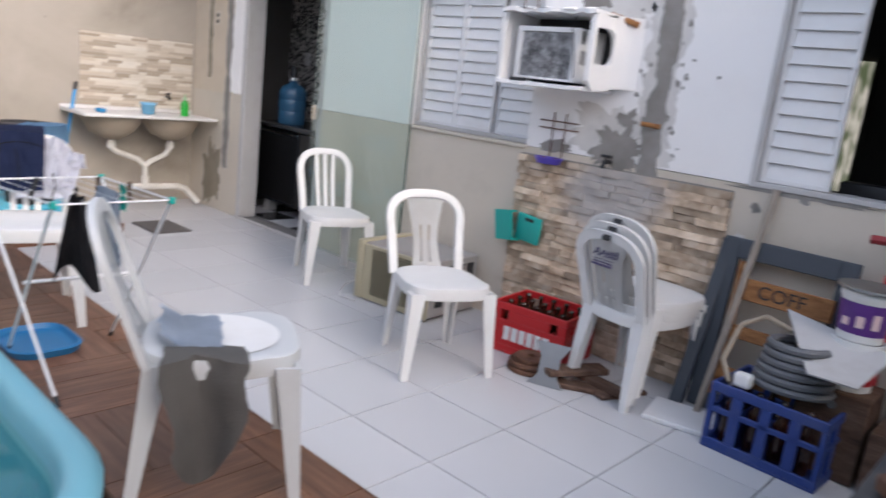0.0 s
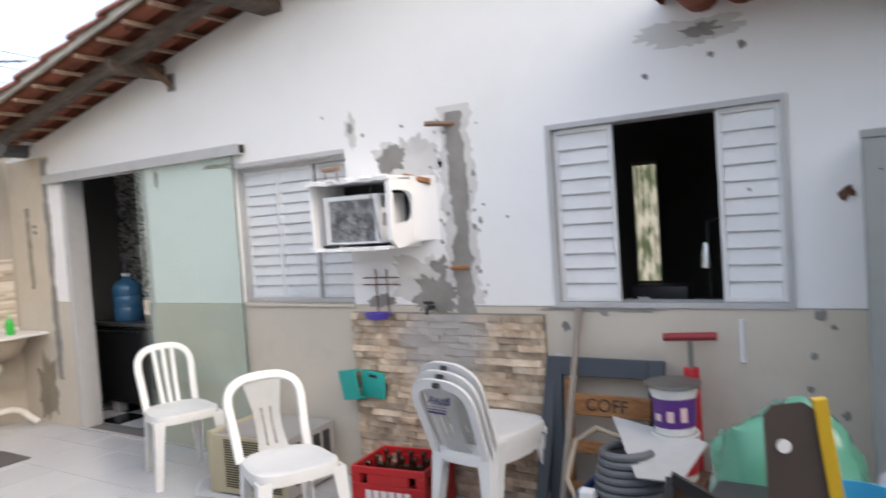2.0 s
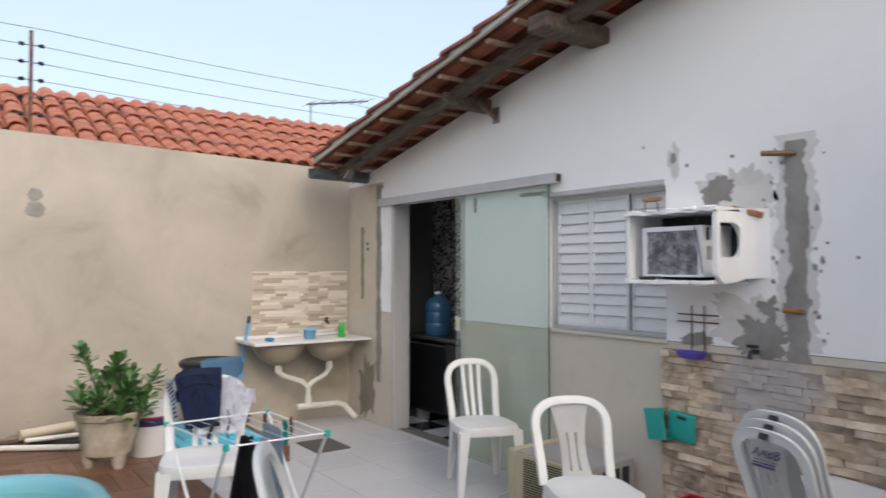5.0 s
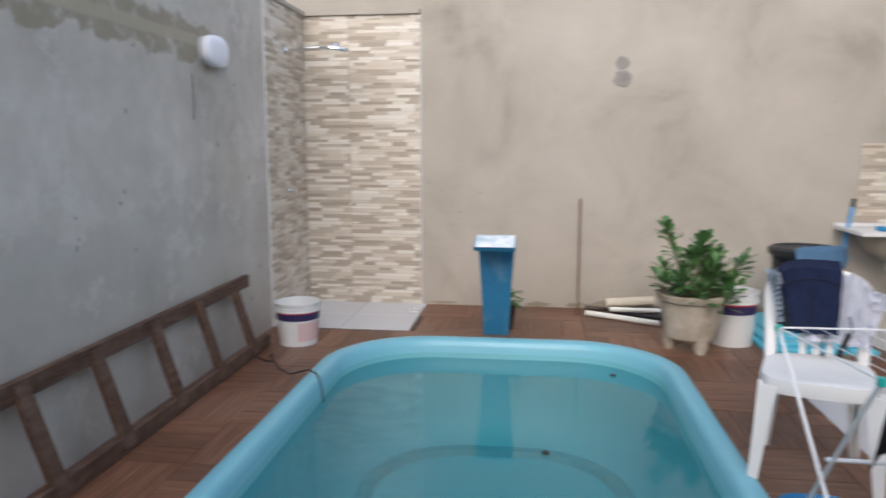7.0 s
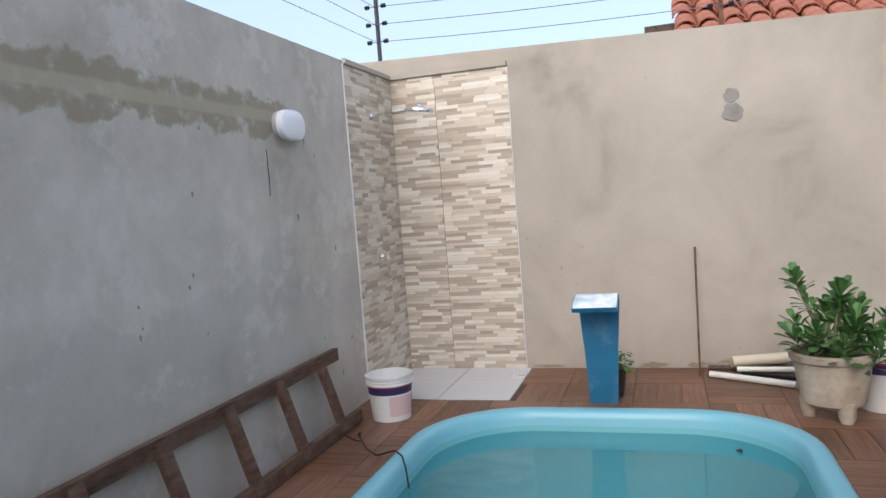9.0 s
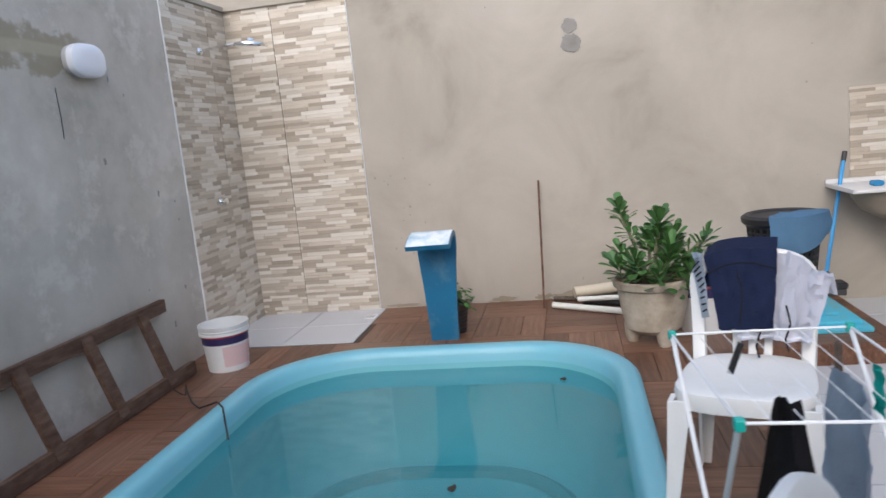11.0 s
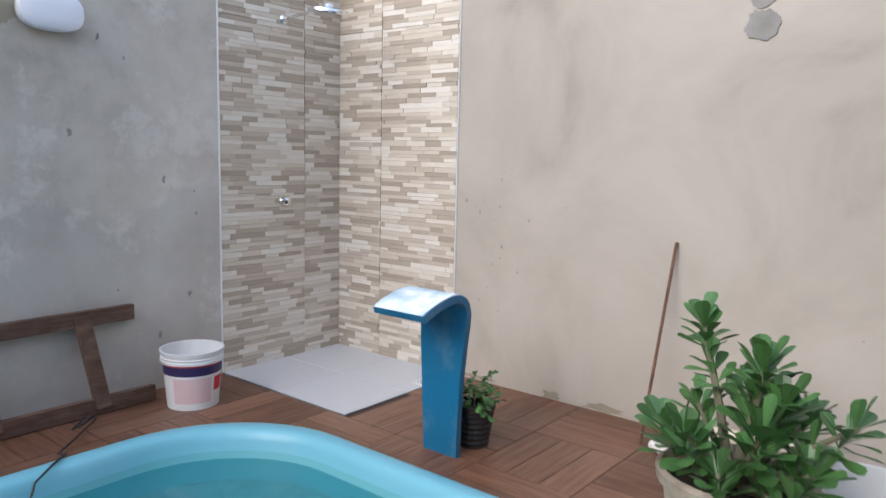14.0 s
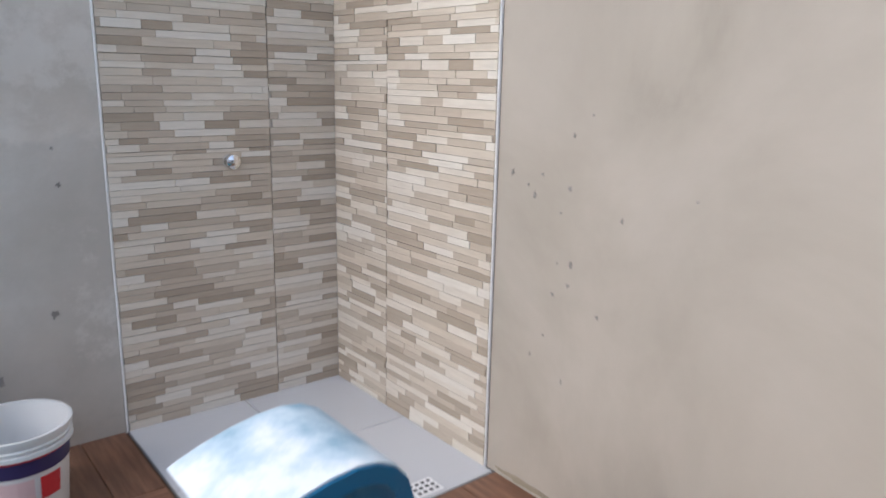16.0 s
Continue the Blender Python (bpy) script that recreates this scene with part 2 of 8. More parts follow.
pool_blue = mat("pool_gelcoat_blue", (0.19, 0.46, 0.56), 0.34, var=0.05, scale=2, dirt=(0.27, 0.46, 0.53), dirt_scale=3, dirt_amount=0.25)
pool_deep = mat("pool_inner_gelcoat", (0.15, 0.41, 0.46), 0.45, var=0.06, scale=2)
# Floor rib in a darker blue than the inner gelcoat.
pool_rib = mat("pool_rib_dark_blue", (0.10, 0.29, 0.325), 0.6, var=0.15, scale=4)
water_mat = clear("pool_water", (0.50, 0.76, 0.80), 0.045, 1.30, (0.08, 0.30, 0.35), 0.16)
fall_blue = mat("blue_fibreglass", (0.012, 0.125, 0.25), 0.38, var=0.15, scale=5, dirt=(0.22, 0.33, 0.40), dirt_scale=6, dirt_amount=0.35)
fall_white = ramped("chalked_fibreglass", [(0.35, (0.30, 0.45, 0.55)), (0.5, (0.55, 0.66, 0.72)), (0.62, (0.80, 0.83, 0.85))], 7, 0.5, bump=0.1)
plastic_white = mat("white_moulded_plastic", (0.72, 0.72, 0.71), 0.36, var=0.03, scale=4, dirt=(0.55, 0.52, 0.47), dirt_scale=5, dirt_amount=0.3)
# White plastic painted grey: shade put into the base colour, dirt over it.
plastic_grey = mat("shade_greyed_dirty_plastic", (0.50, 0.52, 0.53), 0.45, var=0.06, scale=5, dirt=(0.35, 0.34, 0.33), dirt_scale=4, dirt_amount=0.3)
louvre_white = mat("white_enamelled_metal", (0.76, 0.755, 0.75), 0.45, var=0.03, scale=5, dirt=(0.55, 0.52, 0.47), dirt_scale=4, dirt_amount=0.3)
frame_grey = mat("grey_enamelled_metal", (0.50, 0.495, 0.49), 0.5, var=0.06, scale=6, dirt=(0.30, 0.26, 0.22), dirt_scale=5, dirt_amount=0.35)
locker_grey = mat("grey_locker_enamel", (0.27, 0.285, 0.275), 0.5, var=0.04, scale=3, dirt=(0.13, 0.12, 0.10), dirt_scale=7, dirt_amount=0.25)
glass_green = clear("greenish_glass", (0.92, 0.965, 0.95), 0.02, 1.45, (0.62, 0.72, 0.68), 0.07)
# Near-black plaster: the dimness of the inner rooms is put into the colour.
dark_room = mat("plaster_darkened_as_dimness", (0.12, 0.115, 0.11), 0.9, var=0.1, scale=2)
black_gloss = mat("black_glossy_front", (0.012, 0.012, 0.013), 0.2, var=0.2, scale=5)
black_plastic = mat("black_plastic", (0.018, 0.018, 0.02), 0.5, var=0.2, scale=8)
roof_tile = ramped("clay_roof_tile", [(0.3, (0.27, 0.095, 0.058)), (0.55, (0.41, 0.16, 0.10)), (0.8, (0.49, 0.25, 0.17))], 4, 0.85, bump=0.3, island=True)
# Same clay ramp with darker stops, for the house and lean-to roofs.
roof_tile_near = ramped("darker_clay_roof_tile", [(0.3, (0.13, 0.042, 0.027)), (0.55, (0.24, 0.075, 0.042)), (0.8, (0.32, 0.12, 0.075))], 4, 0.85, bump=0.3, island=True)
wood_dark = ramped("dark_weathered_wood", [(0.3, (0.055, 0.04, 0.032)), (0.55, (0.11, 0.082, 0.065)), (0.8, (0.18, 0.14, 0.115))], 5, 0.85, stretch=(1, 6, 6), bump=0.4)
wood_brown = ramped("old_brown_wood", [(0.3, (0.055, 0.028, 0.018)), (0.5, (0.10, 0.055, 0.036)), (0.75, (0.17, 0.105, 0.07))], 6, 0.8, stretch=(1, 5, 5), bump=0.4, second=(9, 0.25, (0.25, 0.19, 0.15)))
wood_pale = ramped("pale_batten_wood", [(0.3, (0.22, 0.14, 0.09)), (0.7, (0.38, 0.26, 0.18))], 7, 0.8, stretch=(1, 6, 6), bump=0.3)
wood_orange = ramped("orange_pallet_wood", [(0.3, (0.20, 0.085, 0.028)), (0.7, (0.40, 0.19, 0.07))], 6, 0.7, stretch=(2, 8, 8), bump=0.3)
chrome = mat("chrome", (0.80, 0.80, 0.80), 0.12, 1.0, var=0.03)
steel_dull = mat("dull_steel", (0.33, 0.33, 0.33), 0.4, 1.0, var=0.15, scale=12)
rust = ramped("rusty_iron", [(0.3, (0.07, 0.035, 0.022)), (0.7, (0.20, 0.10, 0.06))], 14, 0.8, bump=0.3)
pvc_white = mat("white_pvc_pipe", (0.72, 0.70, 0.65), 0.45, var=0.05, scale=6, dirt=(0.45, 0.38, 0.28), dirt_scale=6, dirt_amount=0.4)
pvc_brown = mat("brown_pvc_pipe", (0.16, 0.095, 0.06), 0.5, var=0.1)
sink_stone = mat("speckled_cast_marble", (0.72, 0.70, 0.68), 0.35, var=0.05, scale=25)
sink_under = mat("raw_sink_underside", (0.36, 0.30, 0.23), 0.85, var=0.15, scale=6, bump=0.2)
concrete_pot = ramped("weathered_concrete_planter", [(0.3, (0.25, 0.20, 0.145)), (0.5, (0.42, 0.36, 0.28)), (0.7, (0.56, 0.50, 0.42))], 6, 0.9, bump=0.5, bscale=25)
soil = mat("dark_soil", (0.035, 0.024, 0.016), 0.95, var=0.3, scale=30, bump=0.6, bscale=50)
leaf_mat = mat("glossy_green_leaf", (0.075, 0.17, 0.045), 0.38, var=0.3, scale=14, island=0.35)
leaf_small = mat("small_green_leaf", (0.05, 0.13, 0.025), 0.45, var=0.3, scale=20, island=0.4)
stem_mat = mat("grey_green_stem", (0.16, 0.15, 0.09), 0.7, var=0.2, scale=20)
navy = mat("navy_cloth", (0.012, 0.022, 0.075), 0.85, var=0.2, scale=12, bump=0.2, bscale=120)
cloth_white = mat("white_cloth", (0.72, 0.73, 0.80), 0.9, var=0.05, scale=8, bump=0.2, bscale=120)
cloth_black = mat("black_cloth", (0.01, 0.01, 0.013), 0.9, var=0.3, scale=10, bump=0.2, bscale=120)
cloth_blue = mat("light_blue_cloth", (0.17, 0.33, 0.52), 0.9, var=0.15, scale=10, bump=0.2, bscale=120)
cloth_grey = mat("grey_cloth", (0.17, 0.165, 0.155), 0.9, var=0.25, scale=6, bump=0.2, bscale=120)
cloth_pale = mat("pale_grey_blue_cloth", (0.36, 0.42, 0.50), 0.9, var=0.25, scale=9, bump=0.2, bscale=120)
wire_white = mat("white_coated_wire", (0.74, 0.75, 0.76), 0.4, var=0.03)
teal = mat("teal_plastic", (0.02, 0.36, 0.31), 0.4, var=0.1, scale=12)
mat_blue = mat("cyan_pool_board", (0.10, 0.47, 0.62), 0.5, var=0.1, scale=4, dirt=(0.33, 0.30, 0.23), dirt_scale=7, dirt_amount=0.5)
handle_blue = mat("bright_blue_handle", (0.05, 0.30, 0.62), 0.4, var=0.05)
crate_red = mat("red_crate_plastic", (0.48, 0.014, 0.018), 0.4, var=0.08, scale=5)
crate_blue = mat("blue_crate_plastic", (0.018, 0.045, 0.21), 0.42, var=0.1, scale=5, dirt=(0.10, 0.11, 0.16), dirt_scale=5, dirt_amount=0.4)
print_dark = mat("navy_print", (0.03, 0.02, 0.09), 0.5, var=0.1)
print_red = mat("red_print", (0.55, 0.03, 0.04), 0.5, var=0.1)
print_pink = mat("faded_pink_print", (0.70, 0.52, 0.52), 0.5, var=0.1)
print_purple = mat("purple_print", (0.10, 0.03, 0.20), 0.45, var=0.2, scale=20)

# ---- the large structure ----
FX, LY, HY, PZ = -6.308, -1.846, 3.49, -0.117
EDGE, STEPX, STEPY = 1.45, -4.97, 2.28

bm = B()
prism(bm, [(-2.1, -0.4), (3.64, -0.4), (3.64, 2.33), (-2.1, 2.51)], "x", FX - 0.15, FX)
wall_far = struct("wall_far", bm, cement_tan, "tall tan cement-rendered boundary wall, stained and unpainted", "wall")
def stained_wall():
    """Grey render with a damp band round the mortared conduit run, feathered at its edges, and low tide marks."""
    m = cement_grey.copy()
    m.name = "damp_stained_cement_render"
    n, l = m.node_tree.nodes, m.node_tree.links
    p = n["Principled BSDF"]
    base = p.inputs["Base Color"].links[0].from_socket
    geo, sep = n.new("ShaderNodeNewGeometry"), n.new("ShaderNodeSeparateXYZ")
    l.new(geo.outputs["Position"], sep.inputs[0])

    def math_node(op, a, b=0.0, c=0.0):
        k = n.new("ShaderNodeMath")
        k.operation = op
        for i, v in enumerate((a, b, c)):
            if isinstance(v, (int, float)):
                k.inputs[i].default_value = v
            else:
                l.new(v, k.inputs[i])
        return k.outputs[0]

    def cloud(scale, detail=8, rough=0.6):
        k = n.new("ShaderNodeTexNoise")
        k.inputs["Scale"].default_value, k.inputs["Detail"].default_value, k.inputs["Roughness"].default_value = scale, detail, rough
        l.new(geo.outputs["Position"], k.inputs["Vector"])
        return k.outputs["Fac"]

    def fade(v, lo, hi):
        k = n.new("ShaderNodeMapRange")
        k.interpolation_type = "SMOOTHSTEP"
        l.new(v, k.inputs["Value"])
        k.inputs["From Min"].default_value, k.inputs["From Max"].default_value = lo, hi
        return k.outputs["Result"]

    def blend(fac, a, colour):
        k = n.new("ShaderNodeMix")
        k.data_type = "RGBA"
        l.new(fac, k.inputs["Factor"])
        l.new(a, k.inputs["A"])
        k.inputs["B"].default_value = (*colour, 1)
        return k.outputs["Result"]

    lobes = math_node("MULTIPLY_ADD", cloud(5.0), 0.30, -0.15)
    off = math_node("SUBTRACT", sep.outputs["Z"], 1.885)
    wide = math_node("ADD", math_node("ABSOLUTE", off), lobes)
    ends = math_node("MULTIPLY", fade(math_node("MULTIPLY_ADD", lobes, 2.0, sep.outputs["X"]), -4.62, -4.50), fade(math_node("MULTIPLY", sep.outputs["X"], -1.0), 0.6, 1.6))
    damp = math_node("MULTIPLY", math_node("SUBTRACT", 1.0, fade(wide, 0.085, 0.115)), ends)
    damp = math_node("MULTIPLY", damp, fade(cloud(9.0), 0.28, 0.50))
    ridge = math_node("MULTIPLY", math_node("SUBTRACT", 1.0, fade(math_node("ABSOLUTE", math_node("MULTIPLY_ADD", lobes, 0.12, off)), 0.022, 0.04)), ends)
    tide = math_node("MULTIPLY", math_node("SUBTRACT", 1.0, fade(math_node("ADD", sep.outputs["Z"], math_node("MULTIPLY_ADD", cloud(1.3, 10), 1.5, -0.75)), 0.95, 1.02)), 0.38)
    lime = math_node("MULTIPLY", fade(cloud(2.6, 12, 0.7), 0.53, 0.64), 0.48)
    out = blend(tide, base, (0.40, 0.385, 0.355))
    out = blend(lime, out, (0.70, 0.665, 0.61))
    out = blend(math_node("MULTIPLY", damp, 0.80), out, (0.29, 0.245, 0.165))
    out = blend(math_node("MULTIPLY", ridge, 0.75), out, (0.44, 0.385, 0.285))
    l.new(out, p.inputs["Base Color"])
    return m


bm = B()
box(bm, (FX, LY - 0.15, -0.4), (3.2, LY, 2.36))
wall_left = struct("wall_left", bm, stained_wall(), "grey cement-rendered boundary wall beside the pool", "wall")
bm = B()
box(bm, (3.2, LY - 0.15, -0.4), (3.35, 6.2, 2.7))
struct("wall_right", bm, cement_grey, "plain cement wall closing the yard", "wall")

# house front, in panels round its openings
SLOPE = 0.21
def roof_z(x):
    return 2.352 + SLOPE * (x + 5.475) if x < -1.5 else 2.352 + SLOPE * 3.975 - 0.3 * (x + 1.5)

DOOR, WIN1, WIN2, WEND = (-5.47, -4.35, 1.94), (-3.42, -2.43, 0.945, 1.84), (-1.13, -0.04, 0.935, 1.84), 0.72
house = thing("wall_house", pose(0, 0, 0), "white-painted gabled house wall with a beige dado and peeling patches", "wall", "", "structure")
bm = B()
Y0, Y1 = HY, HY + 0.15
DADO = 0.94
for x0, x1, z0, z1 in ((FX, DOOR[0], DADO, 1.94), (DOOR[1], WIN1[0], DADO, 1.94), (WIN1[1], WIN2[0], DADO, 1.94), (WIN2[1], WEND, DADO, 1.94), (WIN1[0], WIN1[1], WIN1[3], 1.94), (WIN2[0], WIN2[1], WIN2[3], 1.94)):
    box(bm, (x0, Y0, z0), (x1, Y1, z1))
prism(bm, [(FX, 1.94), (WEND, 1.94), (WEND, roof_z(WEND)), (-1.5, roof_z(-1.5)), (-5.475, 2.352), (FX, 2.18)], "y", Y0, Y1)
bmesh.ops.remove_doubles(bm, verts=bm.verts, dist=1e-4)
part("upper_wall", bm, wall_white, house, "white painted plaster")
bm = B()
for x0, x1 in ((FX, DOOR[0]), (DOOR[1], WIN2[1] + 0.1), (WIN2[1] + 0.1, WEND)):
    box(bm, (x0, Y0 - 0.003, -0.4), (x1, Y1, DADO - 0.004))
part("dado", bm, wall_beige, house, "beige painted dado with grime")
bm = B()
box(bm, (FX, Y0 - 0.004, 0.93), (-5.62, Y0 - 0.001, 2.16))
part("bare_plaster", bm, mat("cream_plaster", (0.60, 0.52, 0.41), 0.9, var=0.12, scale=4, bump=0.2, dirt=(0.36, 0.29, 0.2), dirt_scale=3, dirt_amount=0.5), house, "bare cream plaster beside the door")


def blotch(cx, cz, rx, rz, seed, n=34, rough=0.25):
    """Wobbly outline in x, z."""
    out = []
    for i in range(n):
        a = 2 * math.pi * i / n
        k = 1 + rough * noise.noise((math.cos(a) * 2.2 + seed, math.sin(a) * 2.2, seed * 3.1)) * 1.6 + 0.5 * rough * noise.noise((math.cos(a) * 7, math.sin(a) * 7, seed))
        out.append((cx + rx * k * math.cos(a), cz + rz * k * math.sin(a)))
    return out


def house_patch(name, pts, thick, m, label=""):
    bm = B()
    prism(bm, pts, "y", HY - thick, HY - 0.0015)
    return part(name, bm, m, house, label)


def ragged(cx, cz, rx, rz, seed, rough=0.3, n=90):
    """Broken outline in x, z: large lobes, bites and crumbs."""
    out = []
    for i in range(n):
        a = 2 * math.pi * i / n
        c, d = math.cos(a), math.sin(a)
        k = 1 + rough * (1.3 * noise.noise((c * 1.8 + seed, d * 1.8, seed * 3.1)) + 0.8 * noise.noise((c * 5, d * 5, seed)) + 0.5 * noise.noise((c * 13, d * 13, seed + 4)))
        out.append((cx + rx * k * c, cz + rz * k * d))
    return out


def ragged_strip(x, z0, z1, half, seed, rough=1.0, n=60):
    """Upright strip with broken edges."""
    def edge(z, side):
        return x + side * half * (1 + rough * (0.5 * noise.noise((z * 4.0, seed, side)) + 0.45 * noise.noise((z * 13.0, seed, side + 5)) + 0.3 * noise.noise((z * 37.0, seed, side + 9)))) + 0.35 * half * noise.noise((z * 3.0, seed, 20))
    zs = [z0 + (z1 - z0) * i / n for i in range(n + 1)]
    return [(edge(z, -1), z) for z in zs] + [(edge(z, 1), z) for z in zs[::-1]]


plaster_pale = mat("pale_skim_plaster", (0.66, 0.64, 0.61), 0.92, var=0.10, scale=9, bump=0.3, bscale=35, dirt=(0.45, 0.43, 0.40), dirt_scale=7, dirt_amount=0.5)
house_patch("skim_plaster", ragged_strip(-1.655, 0.95, 2.02, 0.10, 4.0, 0.9), 0.003, plaster_pale, "pale skim plaster beside the chased strip")
house_patch("skim_plaster", ragged(-1.95, 1.74, 0.22, 0.16, 12.0, 0.35), 0.003, plaster_pale)
house_patch("skim_plaster", ragged(-1.86, 1.08, 0.30, 0.15, 31.0, 0.4), 0.0025, plaster_pale)
house_patch("cement_strip", ragged_strip(-1.652, 0.90, 1.985, 0.052, 1.0), 0.008, cement_patch, "raw grey cement strip where a pipe was chased in")
house_patch("cement_smear", ragged(-1.84, 0.995, 0.15, 0.105, 2.0, 0.4), 0.006, cement_patch, "raw cement smear round the tap")
house_patch("peeled_patch", ragged(-1.80, 1.155, 0.055, 0.045, 9.0, 0.5), 0.005, cement_patch)
house_patch("peeled_patch", ragged(-2.10, 1.775, 0.105, 0.075, 4.0, 0.35), 0.0045, cement_patch)
house_patch("peeled_patch", ragged(-2.37, 1.96, 0.035, 0.10, 6.0, 0.45), 0.003, plaster_pale)
house_patch("peeled_patch", ragged(-2.37, 1.98, 0.018, 0.03, 16.0, 0.4), 0.005, cement_patch)
house_patch("peeled_patch", ragged(-2.22, 0.965, 0.09, 0.035, 26.0, 0.4), 0.004, cement_patch)
house_patch("damp_patch", ragged(-0.42, 2.17, 0.22, 0.055, 7.0, 0.45), 0.003, plaster_pale)
house_patch("peeled_patch", ragged(-0.36, 2.16, 0.09, 0.028, 17.0, 0.5), 0.005, cement_patch)
house_patch("crack_stain", ragged_strip(-5.70, 0.28, 2.14, 0.042, 3.0, 1.2), 0.007, cement_patch, "raw grey cement where the wall was chased")
house_patch("old_paint", ragged_strip(-5.585, 0.95, 2.10, 0.075, 13.0, 0.8), 0.0065, wall_white, "remnant of white paint beside the door")
house_patch("damp_foot", ragged(-5.92, 0.20, 0.14, 0.30, 8.0, 0.4), 0.006, stain_dark)
house_patch("rust_run", ragged_strip(-6.02, 1.05, 1.75, 0.03, 23.0, 1.1), 0.005, stain_dark)
house_patch("sill_wear", ragged(-0.85, 0.925, 0.28, 0.012, 41.0, 0.5), 0.006, cement_patch)
house_patch("dado_wear", ragged(-1.13, 0.60, 0.07, 0.09, 43.0, 0.4), 0.0065, plaster_pale)
house_patch("track_stain", ragged(-3.55, 1.875, 0.16, 0.018, 45.0, 0.6), 0.0025, stain_dark)
house_patch("track_stain", ragged(-4.22, 1.84, 0.022, 0.06, 47.0, 0.5), 0.0025, cement_patch)
crng = random.Random(21)
for k in range(34):
    sgn = crng.choice((-1, 1))
    x, z = (-1.655 + sgn * crng.uniform(0.06, 0.17), crng.uniform(0.98, 1.95)) if k < 30 else (crng.uniform(-3.2, 0.2), crng.uniform(1.0, 2.25))
    r = crng.uniform(0.004, 0.013)
    if not (WIN1[0] - 0.02 < x < WIN1[1] + 0.02 and z < 1.9) and not (WIN2[0] - 0.02 < x < WIN2[1] + 0.02 and z < 1.9):
        house_patch("chip", blotch(x, z, r, r * crng.uniform(0.7, 1.8), 60.0 + k, n=10, rough=0.5), 0.0045, cement_patch)
for k, (x, z, r) in enumerate(((-0.62, 2.0, 0.014), (-0.33, 2.05, 0.012), (-0.2, 2.07, 0.02), (-2.28, 1.93, 0.012), (-2.0, 1.95, 0.01), (-0.2, 1.45, 0.008), (0.17, 1.41, 0.03), (0.1, 0.86, 0.012), (0.02, 0.74, 0.014), (-1.08, 0.84, 0.02), (-0.88, 0.915, 0.022), (0.05, 0.915, 0.022), (0.0, 0.60, 0.014), (0.13, 0.50, 0.018))):
    house_patch("chip", blotch(x, z, r, r, 20.0 + k, n=10, rough=0.5), 0.0062, cement_patch if k != 6 else rust)

# rendered blotches on the boundary walls
def far_patch(y, z, ry, rz, seed, m, thick=0.003, rough=0.35):
    bm = B()
    prism(bm, blotch(y, z, ry, rz, seed, rough=rough), "x", FX + 0.001, FX + thick)
    return part("wall_stain", bm, m, wall_far)

def left_patch(x, z, rx, rz, seed, m, thick=0.003, rough=0.35, pts=None):
    bm = B()
    prism(bm, pts or blotch(x, z, rx, rz, seed, rough=rough), "y", LY + 0.001, LY + thick)
    return part("wall_stain", bm, m, wall_left)

for y, z, ry, rz, sd in ((0.695, 1.935, 0.055, 0.05, 1.0), (0.70, 1.815, 0.072, 0.062, 2.0)):
    bm = B()
    prism(bm, ragged(y, z, ry, rz, sd, 0.16), "x", FX + 0.001, FX + 0.004 + 0.001 * sd)
    part("wall_stain", bm, cement_patch, wall_far, "rough grey cement dab")
bm = B()
tube(bm, [(-4.33, LY + 0.003, 1.7), (-4.335, LY + 0.003, 1.55), (-4.33, LY + 0.003, 1.45)], 0.002, 5)
part("hanging_wire", bm, black_plastic, wall_left)

prng = random.Random(4)
for k in range(24):
    y, z = (prng.gauss(-0.62, 0.12), prng.uniform(0.35, 1.4)) if k < 17 else (prng.uniform(-0.8, 2.4), prng.uniform(0.05, 2.2))
    r = prng.uniform(0.003, 0.006)
    far_patch(y, z, r, r * prng.uniform(0.7, 1.8), 40 + k, cement_patch, 0.0022, 0.6)
for k in range(20):
    r = prng.uniform(0.004, 0.01)
    left_patch(prng.uniform(-5.35, -3.2), prng.uniform(0.2, 1.9), r, r * prng.uniform(0.8, 2), 90 + k, cement_patch, 0.0022, 0.6)
for k in range(10):
    far_patch(-0.6 + 0.3 * k + prng.uniform(-0.1, 0.1), 0.02, prng.uniform(0.04, 0.12), prng.uniform(0.01, 0.03), 130 + k, stain_dark, 0.004, 0.6)

# ledge over the shower tiles
bm = B()
box(bm, (FX, -0.93 + 0.05, 2.335), (FX + 0.035, LY + 0.03, 2.375), 0.004)
box(bm, (FX, LY, 2.335), (-5.42, LY + 0.03, 2.372), 0.004)
struct("trim_ledge", bm, cement_tan, "narrow cement ledge above the shower tiling", "ledge")

# ground under all
bm = B()
box(bm, (-60, -60, -1.95), (60, 60, -1.9))
struct("ground", bm, mat("packed_earth", (0.20, 0.15, 0.11), 0.95, var=0.2, scale=0.5, bump=0.3), "packed earth around the houses", "ground")

# ---- pool ----
PX0, PX1, PY0, PY1 = -5.15, -1.42, -1.22, 0.90


def rrect(x0, x1, y0, y1, r, n=10):
    out = []
    for cx, cy, a0 in ((x1 - r, y1 - r, 0), (x0 + r, y1 - r, 90), (x0 + r, y0 + r, 180), (x1 - r, y0 + r, 270)):
        for i in range(n + 1):
            a = radians(a0 + 90 * i / n)
            out.append((cx + r * math.cos(a), cy + r * math.sin(a)))
    return out


